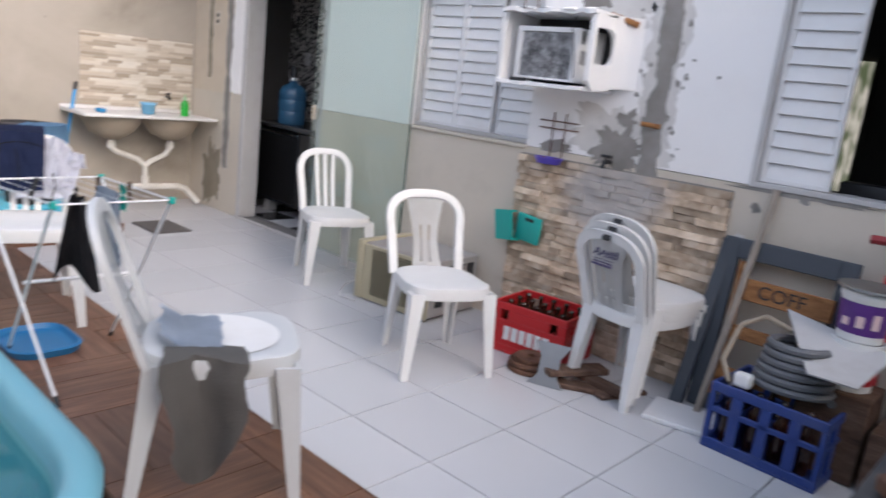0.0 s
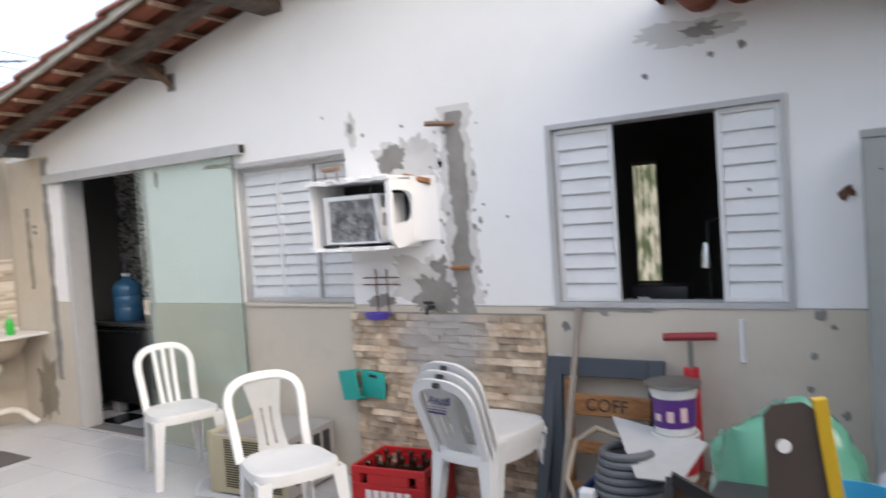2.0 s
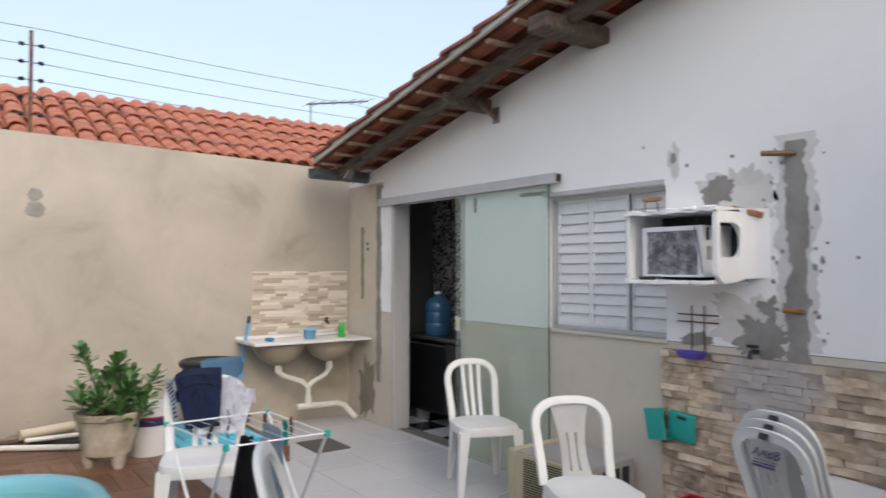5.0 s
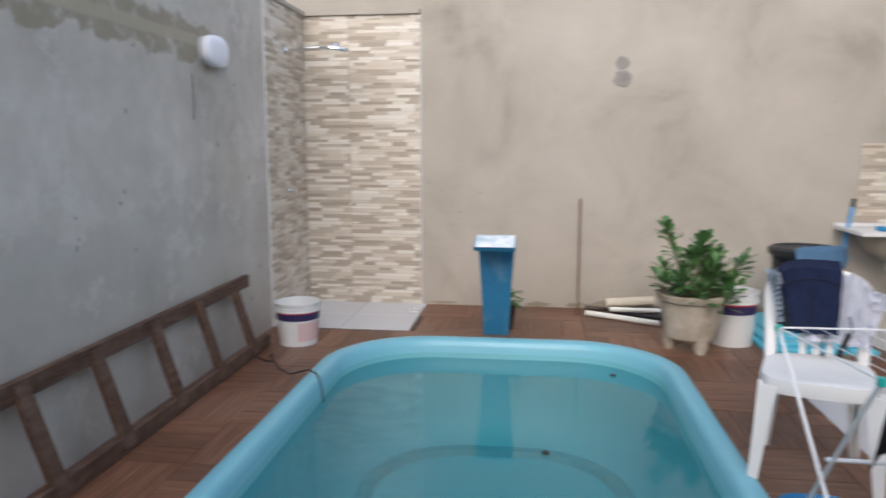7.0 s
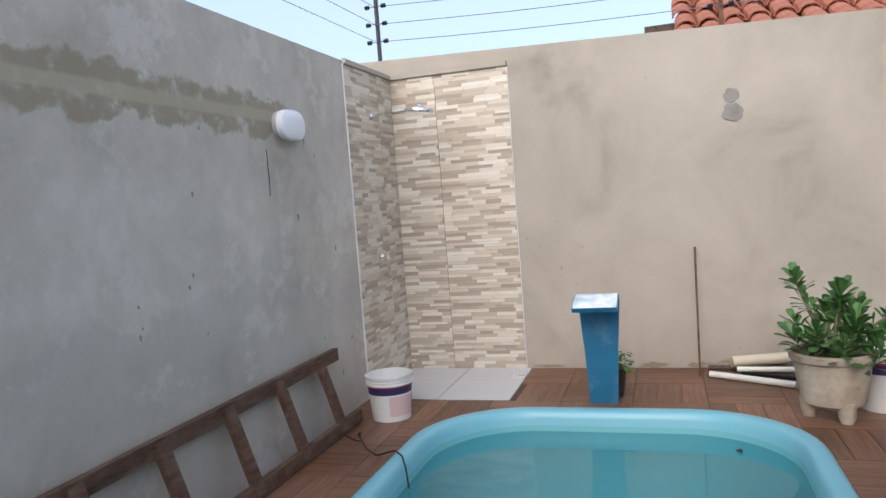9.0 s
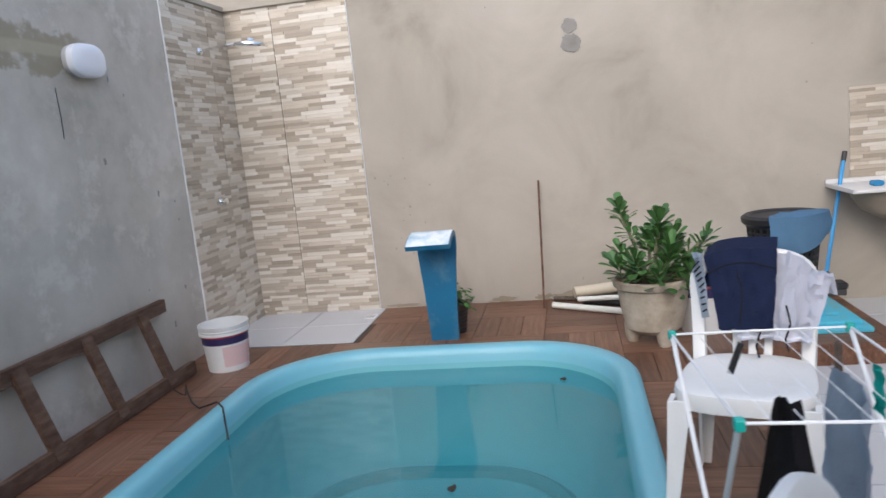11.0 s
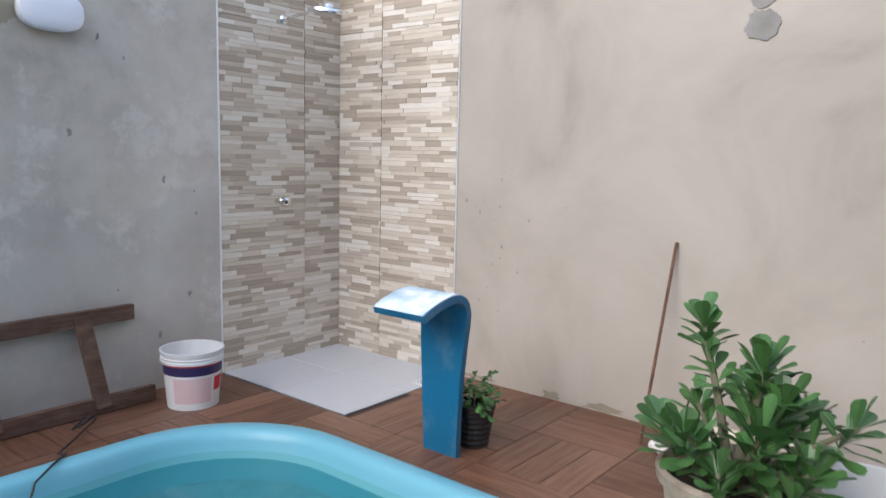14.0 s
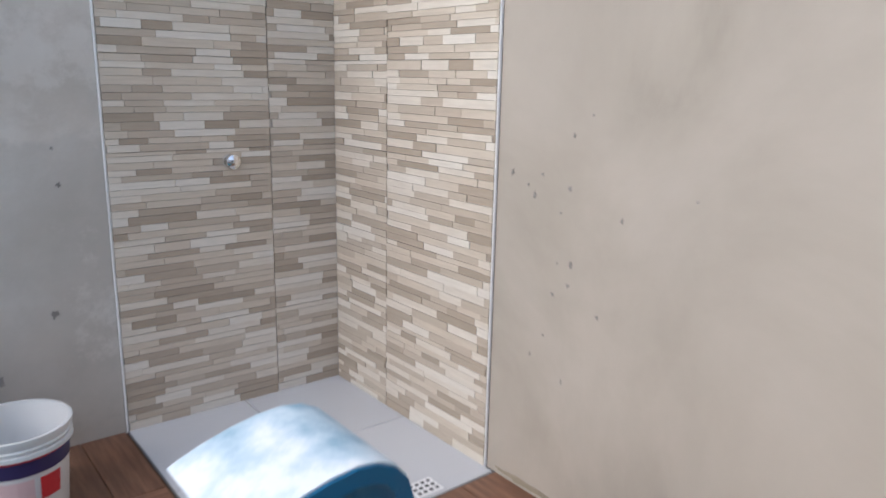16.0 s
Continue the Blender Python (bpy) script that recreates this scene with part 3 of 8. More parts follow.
def pool_shell():
    bm = B()
    levels = [(0.0, -0.02), (-0.004, 0.028), (0.008, 0.042), (0.03, 0.050), (0.062, 0.047), (0.080, 0.043), (0.093, 0.028), (0.102, 0.0), (0.109, -0.04), (0.116, -0.08), (0.15, -0.2), (0.21, -0.45), (0.29, -0.58), (0.36, -0.61), (0.62, -0.62)]
    rings = []
    for d, z in levels:
        r = max(0.62 - d * 0.6, 0.2)
        rings.append([bm.verts.new((x, y, z)) for x, y in rrect(PX0 + d, PX1 - d, PY0 + d, PY1 - d, r)])
    n = len(rings[0])
    for a, b in zip(rings, rings[1:]):
        for i in range(n):
            bm.faces.new((a[i], a[(i + 1) % n], b[(i + 1) % n], b[i]))
    bm.faces.new(rings[-1])
    for f in bm.faces:
        f.material_index = 1 if f.calc_center_median().z < -0.05 else 0
    return bm


pool = thing("swimming_pool", pose(0, 0, 0), "light blue fibreglass pool filled with still water", "pool")
part("shell", pool_shell(), [pool_blue, pool_deep], pool, "light blue gelcoat shell with a rounded rim", None, True)
bm = B()
bm.faces.new([bm.verts.new((x, y, -0.072)) for x, y in rrect(PX0 + 0.1150, PX1 - 0.1150, PY0 + 0.1150, PY1 - 0.1150, 0.5510)])
water = part("water", bm, water_mat, pool, "still turquoise water")
water.visible_shadow = False
bm = B()
tube(bm, [(x, y, -0.612) for x, y in rrect(PX0 + 0.36, PX1 - 0.36, PY0 + 0.34, PY1 - 0.34, 0.55, 14)], 0.05, 8, closed=True)
part("floor_rib", bm, pool_rib, pool, "moulded rib round the pool floor", None, True)
# floating leaves
for k, (x, y) in enumerate(((-4.78, 0.52), (-3.6, 0.1))):
    bm2 = B()
    bm2.faces.new([bm2.verts.new((0.035 * math.cos(a) * (1 + 0.3 * math.sin(3 * a)), 0.018 * math.sin(a), 0.003 * math.cos(a))) for a in [2 * math.pi * i / 9 for i in range(9)]])
    lf = tagged(part("fallen_leaf", bm2, soil), "small dark leaf floating on the pool water", "leaf", "leaves on the water")
    lf.location = (x, y, -0.068)

# ---- floors ----
# base slabs with the pool's hole left open
bm = B()
for a, b in (((FX, LY, -0.3), (PX0 + 0.05, STEPY, -0.0085)), ((PX0 + 0.05, LY, -0.3), (3.2, PY0 + 0.05, -0.0085)), ((PX0 + 0.05, PY1 - 0.05, -0.3), (3.2, EDGE, -0.0085)), ((PX1 - 0.05, PY0 + 0.05, -0.3), (3.2, PY1 - 0.05, -0.0085)), ((PX0 + 0.05, EDGE, -0.3), (STEPX, STEPY, -0.0085))):
    box(bm, a, b)
deck = struct("floor_deck", bm, deck_grout, "raised pool deck of brown wood-look tiles", "floor")
bm = B()
box(bm, (STEPX, EDGE, -0.4), (3.2, HY + 0.15, PZ - 0.006))
box(bm, (FX, STEPY, -0.4), (STEPX, HY + 0.15, PZ - 0.006))
patio = struct("floor_patio", bm, grout_dark, "patio of large white ceramic tiles with dark joints", "floor")

# ---- shower floor ----
bm = B()
box(bm, (FX, LY, -0.005), (-5.415, -0.834, 0.001))
shower_floor = struct("floor_shower", bm, grout_dark, "shower floor of four white ceramic tiles", "floor")
xs, ys = [FX + 0.012, -5.862, -5.417], [LY + 0.012, -1.34, -0.836]
for i in range(2):
    for j in range(2):
        bm = B()
        box(bm, (xs[i] + 0.002, ys[j] + 0.002, -0.003), (xs[i + 1] - 0.002, ys[j + 1] - 0.002, 0.006), 0.0015)
        part("tile", bm, tile_white, shower_floor)
bm = B()
box(bm, (-6.10, -0.93, 0.005), (-6.0, -0.85, 0.010), 0.001)
drain = tagged(part("floor_drain", bm, louvre_white), "small white perforated drain grate in the shower floor", "drain")
for i in range(4):
    for j in range(3):
        bm = B()
        box(bm, (-6.09 + 0.023 * i, -0.92 + 0.024 * j, 0.0101), (-6.077 + 0.023 * i, -0.908 + 0.024 * j, 0.0108))
        part("slot", bm, black_plastic, drain)

# ---- doors and windows of the house ----
def louvre_panel(parent, x0, x1, z0, z1, y, n, name="shutter"):
    """Steel shutter: a frame with sloping slats."""
    sh = part(name, box(B(), (x0, y, z0), (x0 + 0.022, y + 0.025, z1), 0.002), louvre_white, parent, "white louvred steel shutter leaf")
    for a, b in (((x1 - 0.022, y, z0), (x1, y + 0.025, z1)), ((x0 + 0.022, y, z0), (x1 - 0.022, y + 0.025, z0 + 0.022)), ((x0 + 0.022, y, z1 - 0.022), (x1 - 0.022, y + 0.025, z1))):
        part("stile", box(B(), a, b, 0.002), louvre_white, sh)
    h = (z1 - z0 - 0.044) / n
    for i in range(n):
        bm = B()
        za = z0 + 0.022 + i * h
        prism(bm, [(y + 0.002, za - 0.004), (y + 0.020, za + h + 0.002), (y + 0.023, za + h + 0.002), (y + 0.006, za - 0.006)], "x", x0 + 0.022, x1 - 0.022)
        part("slat", bm, louvre_white, sh)
    return sh


def window_frame(parent, x0, x1, z0, z1, y, w=0.03, d=0.12, m=frame_grey):
    for a, b in (((x0, y, z0), (x0 + w, y + d, z1)), ((x1 - w, y, z0), (x1, y + d, z1)), ((x0 + w, y, z0), (x1 - w, y + d, z0 + w)), ((x0 + w, y, z1 - w), (x1 - w, y + d, z1))):
        part("frame", box(B(), a, b, 0.002), m, parent)


win1 = thing("window_1", pose(0, 0, 0), "white steel window closed with louvred shutters in a grey frame", "window", "", "structure")
window_frame(win1, *WIN1, HY + 0.05, 0.025, 0.06)
w = (WIN1[1] - WIN1[0] - 0.06) / 3
for i in range(3):
    louvre_panel(win1, WIN1[0] + 0.03 + w * i, WIN1[0] + 0.03 + w * (i + 1) - 0.003, WIN1[2] + 0.025, WIN1[3] - 0.025, HY + 0.075 + (0.0 if i < 2 else 0.03), 12)
part("sill", box(B(), (WIN1[0] - 0.01, HY - 0.02, WIN1[2] - 0.022), (WIN1[1] + 0.01, HY + 0.05, WIN1[2] - 0.001), 0.004), wall_beige, win1)
part("lintel", box(B(), (WIN1[0] - 0.03, HY - 0.012, WIN1[3] + 0.001), (WIN1[1], HY - 0.0, WIN1[3] + 0.03), 0.002), frame_grey, win1)
win2 = thing("window_2", pose(0, 0, 0), "half-open steel window with white louvred shutters and a dark middle", "window", "", "structure")
window_frame(win2, *WIN2, HY - 0.012, 0.026, 0.14)
louvre_panel(win2, WIN2[0] + 0.028, -0.80, WIN2[2] + 0.028, WIN2[3] - 0.028, HY + 0.02, 11)
louvre_panel(win2, -0.33, WIN2[1] - 0.028, WIN2[2] + 0.028, WIN2[3] - 0.028, HY + 0.02, 11)

door = thing("door_1", pose(0, 0, 0), "open doorway in a grey steel frame with a sliding glass panel", "door", "", "structure")
for a, b in (((DOOR[0], HY - 0.01, PZ), (DOOR[0] + 0.05, HY + 0.16, DOOR[2] - 0.001)), ((DOOR[1] - 0.09, HY + 0.02, PZ), (DOOR[1], HY + 0.16, DOOR[2] - 0.001))):
    part("jamb", box(B(), a, b, 0.003), frame_grey, door)
part("rail", box(B(), (-5.62, HY - 0.065, 1.925), (-3.27, HY - 0.006, 1.995), 0.003), frame_grey, door, "grey steel top track")
part("rail_end", box(B(), (-3.272, HY - 0.055, 1.935), (-3.266, HY - 0.012, 1.985)), black_plastic, door)
gl = part("glass_panel", box(B(), (-4.42, HY - 0.042, PZ + 0.012), (-3.36, HY - 0.032, 1.935)), glass_green, door, "pale green sliding glass panel")
gl.visible_shadow = False
part("glass_edge", box(B(), (-3.36, HY - 0.042, PZ + 0.012), (-3.357, HY - 0.032, 1.935)), mat("dark_glass_edge", (0.02, 0.05, 0.045), 0.2), door)
part("threshold", box(B(), (DOOR[0], HY - 0.03, PZ), (-3.36, HY + 0.01, PZ + 0.012), 0.002), frame_grey, door)
part("lock", box(B(), (-4.405, HY - 0.06, 0.86), (-4.345, HY - 0.025, 0.97), 0.004), chrome, door, "chrome glass-door lock")

# kitchen behind the door
bm = B()
box(bm, (-6.2, 4.45, -0.4), (-3.3, 4.55, 2.5))
mosaic = bpy.data.materials.new("black_white_mosaic")
mosaic.use_nodes = True
_t = mosaic.node_tree
_v, _r, _g = _t.nodes.new("ShaderNodeTexVoronoi"), _t.nodes.new("ShaderNodeValToRGB"), _t.nodes.new("ShaderNodeNewGeometry")
_v.inputs["Scale"].default_value = 55
_r.color_ramp.interpolation = "CONSTANT"
_r.color_ramp.elements[0].color, _r.color_ramp.elements[1].color, _r.color_ramp.elements[1].position = (0.05, 0.05, 0.052, 1), (0.62, 0.60, 0.57, 1), 0.55
_t.links.new(_g.outputs["Position"], _v.inputs["Vector"])
_t.links.new(_v.outputs["Color"], _r.inputs["Fac"])
_t.links.new(_r.outputs["Color"], _t.nodes["Principled BSDF"].inputs["Base Color"])
_t.nodes["Principled BSDF"].inputs["Roughness"].default_value = 0.3
struct("wall_kitchen", bm, mosaic, "kitchen wall of black and white mosaic tiles", "wall")
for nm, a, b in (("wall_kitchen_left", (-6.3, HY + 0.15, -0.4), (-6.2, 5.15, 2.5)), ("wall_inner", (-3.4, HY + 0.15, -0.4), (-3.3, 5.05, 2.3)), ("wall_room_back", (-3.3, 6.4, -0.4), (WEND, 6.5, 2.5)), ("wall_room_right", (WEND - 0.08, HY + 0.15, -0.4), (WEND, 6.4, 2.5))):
    struct(nm, box(B(), a, b), dark_room if nm != "wall_room_right" else dark_room, "plastered inner wall of the house, its dimness put into the colour", "wall")
# Unseen white sheet added below the dark ceiling to bounce light into the kitchen.
struct("ceiling_kitchen_bounce", box(B(), (-6.2, HY + 0.15, 2.28), (-3.4, 4.45, 2.298)), wall_white, "unseen white ceiling sheet added to brighten the kitchen", "ceiling")
struct("ceiling_house", box(B(), (-6.3, HY + 0.15, 2.3), (WEND, 6.5, 2.36)), dark_room, "ceiling inside the house, its dimness put into the colour", "ceiling")
fl = struct("floor_kitchen", box(B(), (-6.2, HY + 0.15, -0.4), (WEND, 6.4, PZ + 0.008)), grout_dark, "black and white checkered kitchen floor", "floor")
for i in range(7):
    for j in range(5):
        part("tile", box(B(), (-6.1 + 0.3 * i, HY + 0.17 + 0.28 * j, PZ + 0.006), (-5.803 + 0.3 * i, HY + 0.447 + 0.28 * j, PZ + 0.012)), tile_white if (i + j) % 2 else black_gloss, fl)

# ---- roofs ----
def half_pipe(length=0.42, r=0.085, taper=0.8, n=6, thick=0.012):
    bm = B()
    rows = []
    for x, k in ((0, 1.0), (length, taper)):
        rows.append([bm.verts.new((x, r * k * math.cos(math.pi * i / n), 0.75 * r * k * math.sin(math.pi * i / n))) for i in range(n + 1)])
        rows.append([bm.verts.new((x, (r - thick) * k * math.cos(math.pi * i / n), 0.75 * (r - thick) * k * math.sin(math.pi * i / n) - 0.002)) for i in range(n + 1)])
    a, ai, b, bi = rows
    for i in range(n):
        bm.faces.new((a[i], a[i + 1], b[i + 1], b[i]))
        bm.faces.new((ai[i + 1], ai[i], bi[i], bi[i + 1]))
        bm.faces.new((a[i], ai[i], ai[i + 1], a[i + 1]))
    for f in bm.faces:
        f.smooth = False
    return bm


def tile_field(parent, m, material, nu, nv, du=0.36, dv=0.175, seed=1):
    """Rows of barrel tiles: u runs up the slope, v across it; troughs below, caps above."""
    rng = random.Random(seed)
    me = bpy.data.meshes.new("roof_tile")
    bm = half_pipe()
    bm.to_mesh(me)
    bm.free()
    me.materials.append(material)
    for j in range(nv):
        for i in range(nu):
            ob = new("roof_tile", me)
            ob.parent = parent
            ob.matrix_basis = m @ pose(i * du + rng.uniform(-0.01, 0.01), j * dv + rng.uniform(-0.006, 0.006), 0.045 + 0.012 * i * 0, 0, 3.0 + rng.uniform(-1, 1), rng.uniform(-1.5, 1.5))
            if j < nv - 1:
                ob = new("roof_tile", me)
                ob.parent = parent
                ob.matrix_basis = m @ pose(i * du, (j + 0.5) * dv, 0.035, 180, 3, 0)


ANG = math.degrees(math.atan(SLOPE))
hroof = thing("roof_house", pose(0, 0, 0), "overhanging clay-tile roof edge on dark rafters", "roof", "", "structure")
def on_roof(x, y, dz=0.0):
    return (x, y, 2.352 + SLOPE * (x + 5.475) + dz)
for k in range(17):
    x = -5.80 + 0.27 * k
    part("batten", sweep(B(), [on_roof(x, 2.93, 0.022), on_roof(x, 3.60, 0.022)], [(-0.018, -0.012), (0.018, -0.012), (0.018, 0.012), (-0.018, 0.012)]), wood_pale, hroof)
part("rafter", sweep(B(), [on_roof(-5.9, 3.16, -0.03), on_roof(-1.5, 3.16, -0.03)], [(-0.03, -0.045), (0.03, -0.045), (0.03, 0.04), (-0.03, 0.04)]), wood_dark, hroof)
for x, w_, y0 in ((-4.05, 0.035, 3.06), (-2.93, 0.085, 2.95)):
    part("purlin_end", box(B(), (x - w_, y0, roof_z(x) - 0.12), (x + w_, 3.6, roof_z(x) - 0.015), 0.012), wood_dark, hroof)
part("verge_board", sweep(B(), [on_roof(-5.92, 2.92, 0.085), on_roof(-1.5, 2.92, 0.085)], [(-0.012, -0.02), (0.012, -0.02), (0.012, 0.045), (-0.012, 0.045)]), cement_grey, hroof, "mortar verge along the roof edge")
part("gutter", sweep(B(), [(-5.95, 2.90, 2.235), (-5.95, 3.55, 2.225)], [(-0.06, 0.05), (-0.06, -0.02), (-0.03, -0.05), (0.03, -0.05), (0.06, -0.02), (0.06, 0.05), (0.05, 0.05), (0.05, -0.015), (-0.05, -0.015), (-0.05, 0.05)]), mat("blackened_gutter_metal", (0.085, 0.09, 0.095), 0.55, var=0.3, scale=5), hroof, "blackened metal gutter end")
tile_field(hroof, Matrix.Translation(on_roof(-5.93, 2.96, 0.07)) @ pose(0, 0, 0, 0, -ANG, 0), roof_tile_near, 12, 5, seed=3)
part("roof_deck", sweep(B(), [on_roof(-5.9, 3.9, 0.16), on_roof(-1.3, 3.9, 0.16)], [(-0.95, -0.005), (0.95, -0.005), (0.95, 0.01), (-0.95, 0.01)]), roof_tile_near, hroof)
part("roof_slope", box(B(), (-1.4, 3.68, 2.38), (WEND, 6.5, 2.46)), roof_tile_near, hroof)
part("bracket", tube(B(), [(-3.93, HY - 0.02, 2.47), (-4.02, HY - 0.12, 2.59), (-4.09, HY - 0.19, 2.68), (-4.115, HY - 0.22, 2.75), (-4.11, HY - 0.22, 2.86)], 0.02, 8), pvc_brown, hroof, "bent conduit bracket")
part("bracket_plate", box(B(), (-3.99, HY - 0.016, 2.44), (-3.91, HY - 0.003, 2.56), 0.003), steel_dull, hroof)

lean = thing("roof_leanto", pose(0, 0, 0), "low clay-tile lean-to roof over the workshop corner", "roof", "", "structure")
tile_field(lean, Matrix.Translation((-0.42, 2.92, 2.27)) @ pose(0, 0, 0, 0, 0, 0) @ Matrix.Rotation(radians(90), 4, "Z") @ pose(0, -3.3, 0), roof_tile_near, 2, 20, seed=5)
part("roof_sheet", box(B(), (-0.40, 3.28, 2.375), (3.2, 3.62, 2.39)), wood_dark, lean)
part("roof_sheet", box(B(), (WEND, 3.62, 2.375), (3.2, 6.2, 2.40)), wood_dark, lean)
part("beam", box(B(), (0.3, 3.2, 2.15), (3.2, 3.27, 2.26), 0.006), wood_dark, lean)

# ---- beyond the wall ----
nb = thing("neighbour_house", pose(0, 0, 0), "neighbouring house roof of red clay tiles behind the wall", "house")
NA = math.degrees(math.atan(0.55))
part("wall", box(B(), (-10.4, 0.55, -1.9), (-6.75, 6.5, 2.38)), cement_tan, nb)
part("roof", prism(B(), [(-6.55, 2.33), (-8.05, 3.04), (-10.6, 1.9), (-10.6, 1.8), (-8.05, 2.94), (-6.55, 2.23)], "y", 0.42, 6.6), roof_tile, nb)
tile_field(nb, Matrix.Translation((-6.5, 0.46, 2.34)) @ Matrix.Rotation(radians(180), 4, "Z") @ pose(0, 0, 0, 0, -25.3, 0) @ pose(0, -6.1, 0), roof_tile, 5, 36, seed=8)
for k in range(16):
    part("ridge_tile", sweep(B(), [(-8.05, 0.38 + 0.39 * k, 3.02), (-8.05, 0.80 + 0.39 * k, 3.05)], [(0.11 * math.cos(math.pi * i / 6), 0.10 * math.sin(math.pi * i / 6)) for i in range(7)]), roof_tile, nb)
part("purlin_end", box(B(), (-7.55, 0.12, 2.62), (-7.45, 0.5, 2.72), 0.005), wood_dark, nb)

ant = thing("tv_antenna", pose(-9.0, 4.3, 2.6), "thin aluminium television antenna on a pole", "antenna")
part("mast", tube(B(), [(0, 0, 0), (0, 0, 1.05)], 0.015, 6), steel_dull, ant)
part("boom", tube(B(), [(0, -0.05, 1.02), (0.1, 0.85, 1.16)], 0.013, 6), steel_dull, ant)
for k in range(7):
    t = k / 6
    part("element", tube(B(), [(-0.22 + 0.1 * t, -0.02 + 0.85 * t, 1.03 + 0.13 * t), (0.22 + 0.1 * t, -0.02 + 0.85 * t, 1.03 + 0.13 * t)], 0.005, 4), steel_dull, ant)

fence = thing("electric_fence", pose(0, 0, 0), "electric security fence of thin wires on rusty posts", "fence")
posts = [((-6.38, 0.66), rust), ((-6.38, -1.93), black_plastic), ((-6.38, 4.6), rust)]
HZ = [0.16, 0.30, 0.44, 0.58, 0.72]
for (px, py), m in posts:
    z0 = 2.44 - 0.035 * py
    po = part("post", box(B(), (px - 0.014, py - 0.014, z0 - 0.15), (px + 0.014, py + 0.014, z0 + 0.84), 0.002), m, fence)
    for h in HZ:
        for s in (-0.07, 0.07):
            part("insulator", lathe(B(), [(0, 0.02), (0.012, 0.02), (0.02, 0.008), (0.012, 0), (0.02, -0.008), (0.012, -0.02), (0, -0.02)], 8, Matrix.Translation((px + 0.02, py + s, z0 + h)) @ Matrix.Rotation(radians(90), 4, "X")), black_plastic, po)
        part("spacer", tube(B(), [(px + 0.02, py - 0.07, z0 + h), (px + 0.02, py + 0.07, z0 + h)], 0.003, 4), steel_dull, po)
for h in HZ + [0.86]:
    pts = [(-6.36, -1.93 + 6.53 * i / 12, 2.44 - 0.035 * (-1.93 + 6.53 * i / 12) + h - 0.02 * math.sin(math.pi * ((i * 2.4) % 12) / 12)) for i in range(13)]
    part("wire", tube(B(), pts, 0.0028, 4), steel_dull, fence)
    part("wire", tube(B(), [(-6.36, -1.93, 2.50 + h), (-3.0, -1.95, 2.46 + h), (3.2, -1.95, 2.42 + h)], 0.0028, 4), steel_dull, fence)

# ---- shower fittings and wall lamp ----
def pt(m, *p):
    return m @ Vector(p)


sh = thing("shower", pose(-5.86, LY + 0.012, 2.015), "chrome wall shower with a round head on a slim arm", "shower")
part("flange", lathe(B(), [(0, 0.012), (0.02, 0.012), (0.03, 0.0), (0, 0)], 16, Matrix.Rotation(radians(-90), 4, "X")), chrome, sh, "", None, True)
part("arm", tube(B(), [(0, 0, 0), (0, 0.12, 0.012), (0, 0.30, 0.02), (0, 0.36, 0.012)], 0.009, 8), chrome, sh, "", None, True)
part("head", lathe(B(), [(0, 0.045), (0.02, 0.045), (0.03, 0.03), (0.11, 0.012), (0.115, 0.0), (0.112, -0.014), (0, -0.012)], 28, pose(0, 0.38, 0.0, -6, 0, 0)), chrome, sh, "round chrome shower head", None, True)
tap = thing("shower_tap", pose(-5.845, LY + 0.012, 0.965), "small round chrome shower tap on the tiles", "tap")
part("rose", lathe(B(), [(0, 0.01), (0.024, 0.008), (0.028, 0), (0, 0)], 18, Matrix.Rotation(radians(-90), 4, "X")), chrome, tap, "", None, True)
part("knob", lathe(B(), [(0, 0.055), (0.012, 0.055), (0.026, 0.045), (0.026, 0.03), (0.012, 0.022), (0.010, 0)], 18, Matrix.Rotation(radians(-90), 4, "X")), chrome, tap, "", None, True)

lamp = thing("wall_lamp", pose(-4.55, LY, 1.845), "white oval plastic bulkhead lamp, unlit, on the wall", "lamp")
def oval(bm, prof, ax, az):
    rings = []
    for k, d in prof:
        rings.append([bm.verts.new((ax * k * math.copysign(abs(math.cos(t)) ** 0.72, math.cos(t)), d, az * k * math.copysign(abs(math.sin(t)) ** 0.80, math.sin(t)))) for t in [2 * math.pi * i / 32 for i in range(32)]])
    for a, b in zip(rings, rings[1:]):
        for i in range(32):
            bm.faces.new((a[i], a[(i + 1) % 32], b[(i + 1) % 32], b[i]))
    bm.faces.new(rings[-1])
    return bm
part("base", oval(B(), [(0.94, 0.0), (0.94, 0.03), (0.9, 0.03)], 0.14, 0.088), frame_grey, lamp, "grey backing", None, True)
part("diffuser", oval(B(), [(0.99, 0.03), (1.0, 0.05), (0.97, 0.065), (0.85, 0.074), (0.4, 0.078)], 0.14, 0.088), mat("opal_plastic", (0.80, 0.81, 0.86), 0.3, var=0.02), lamp, "opal white cover", None, True)

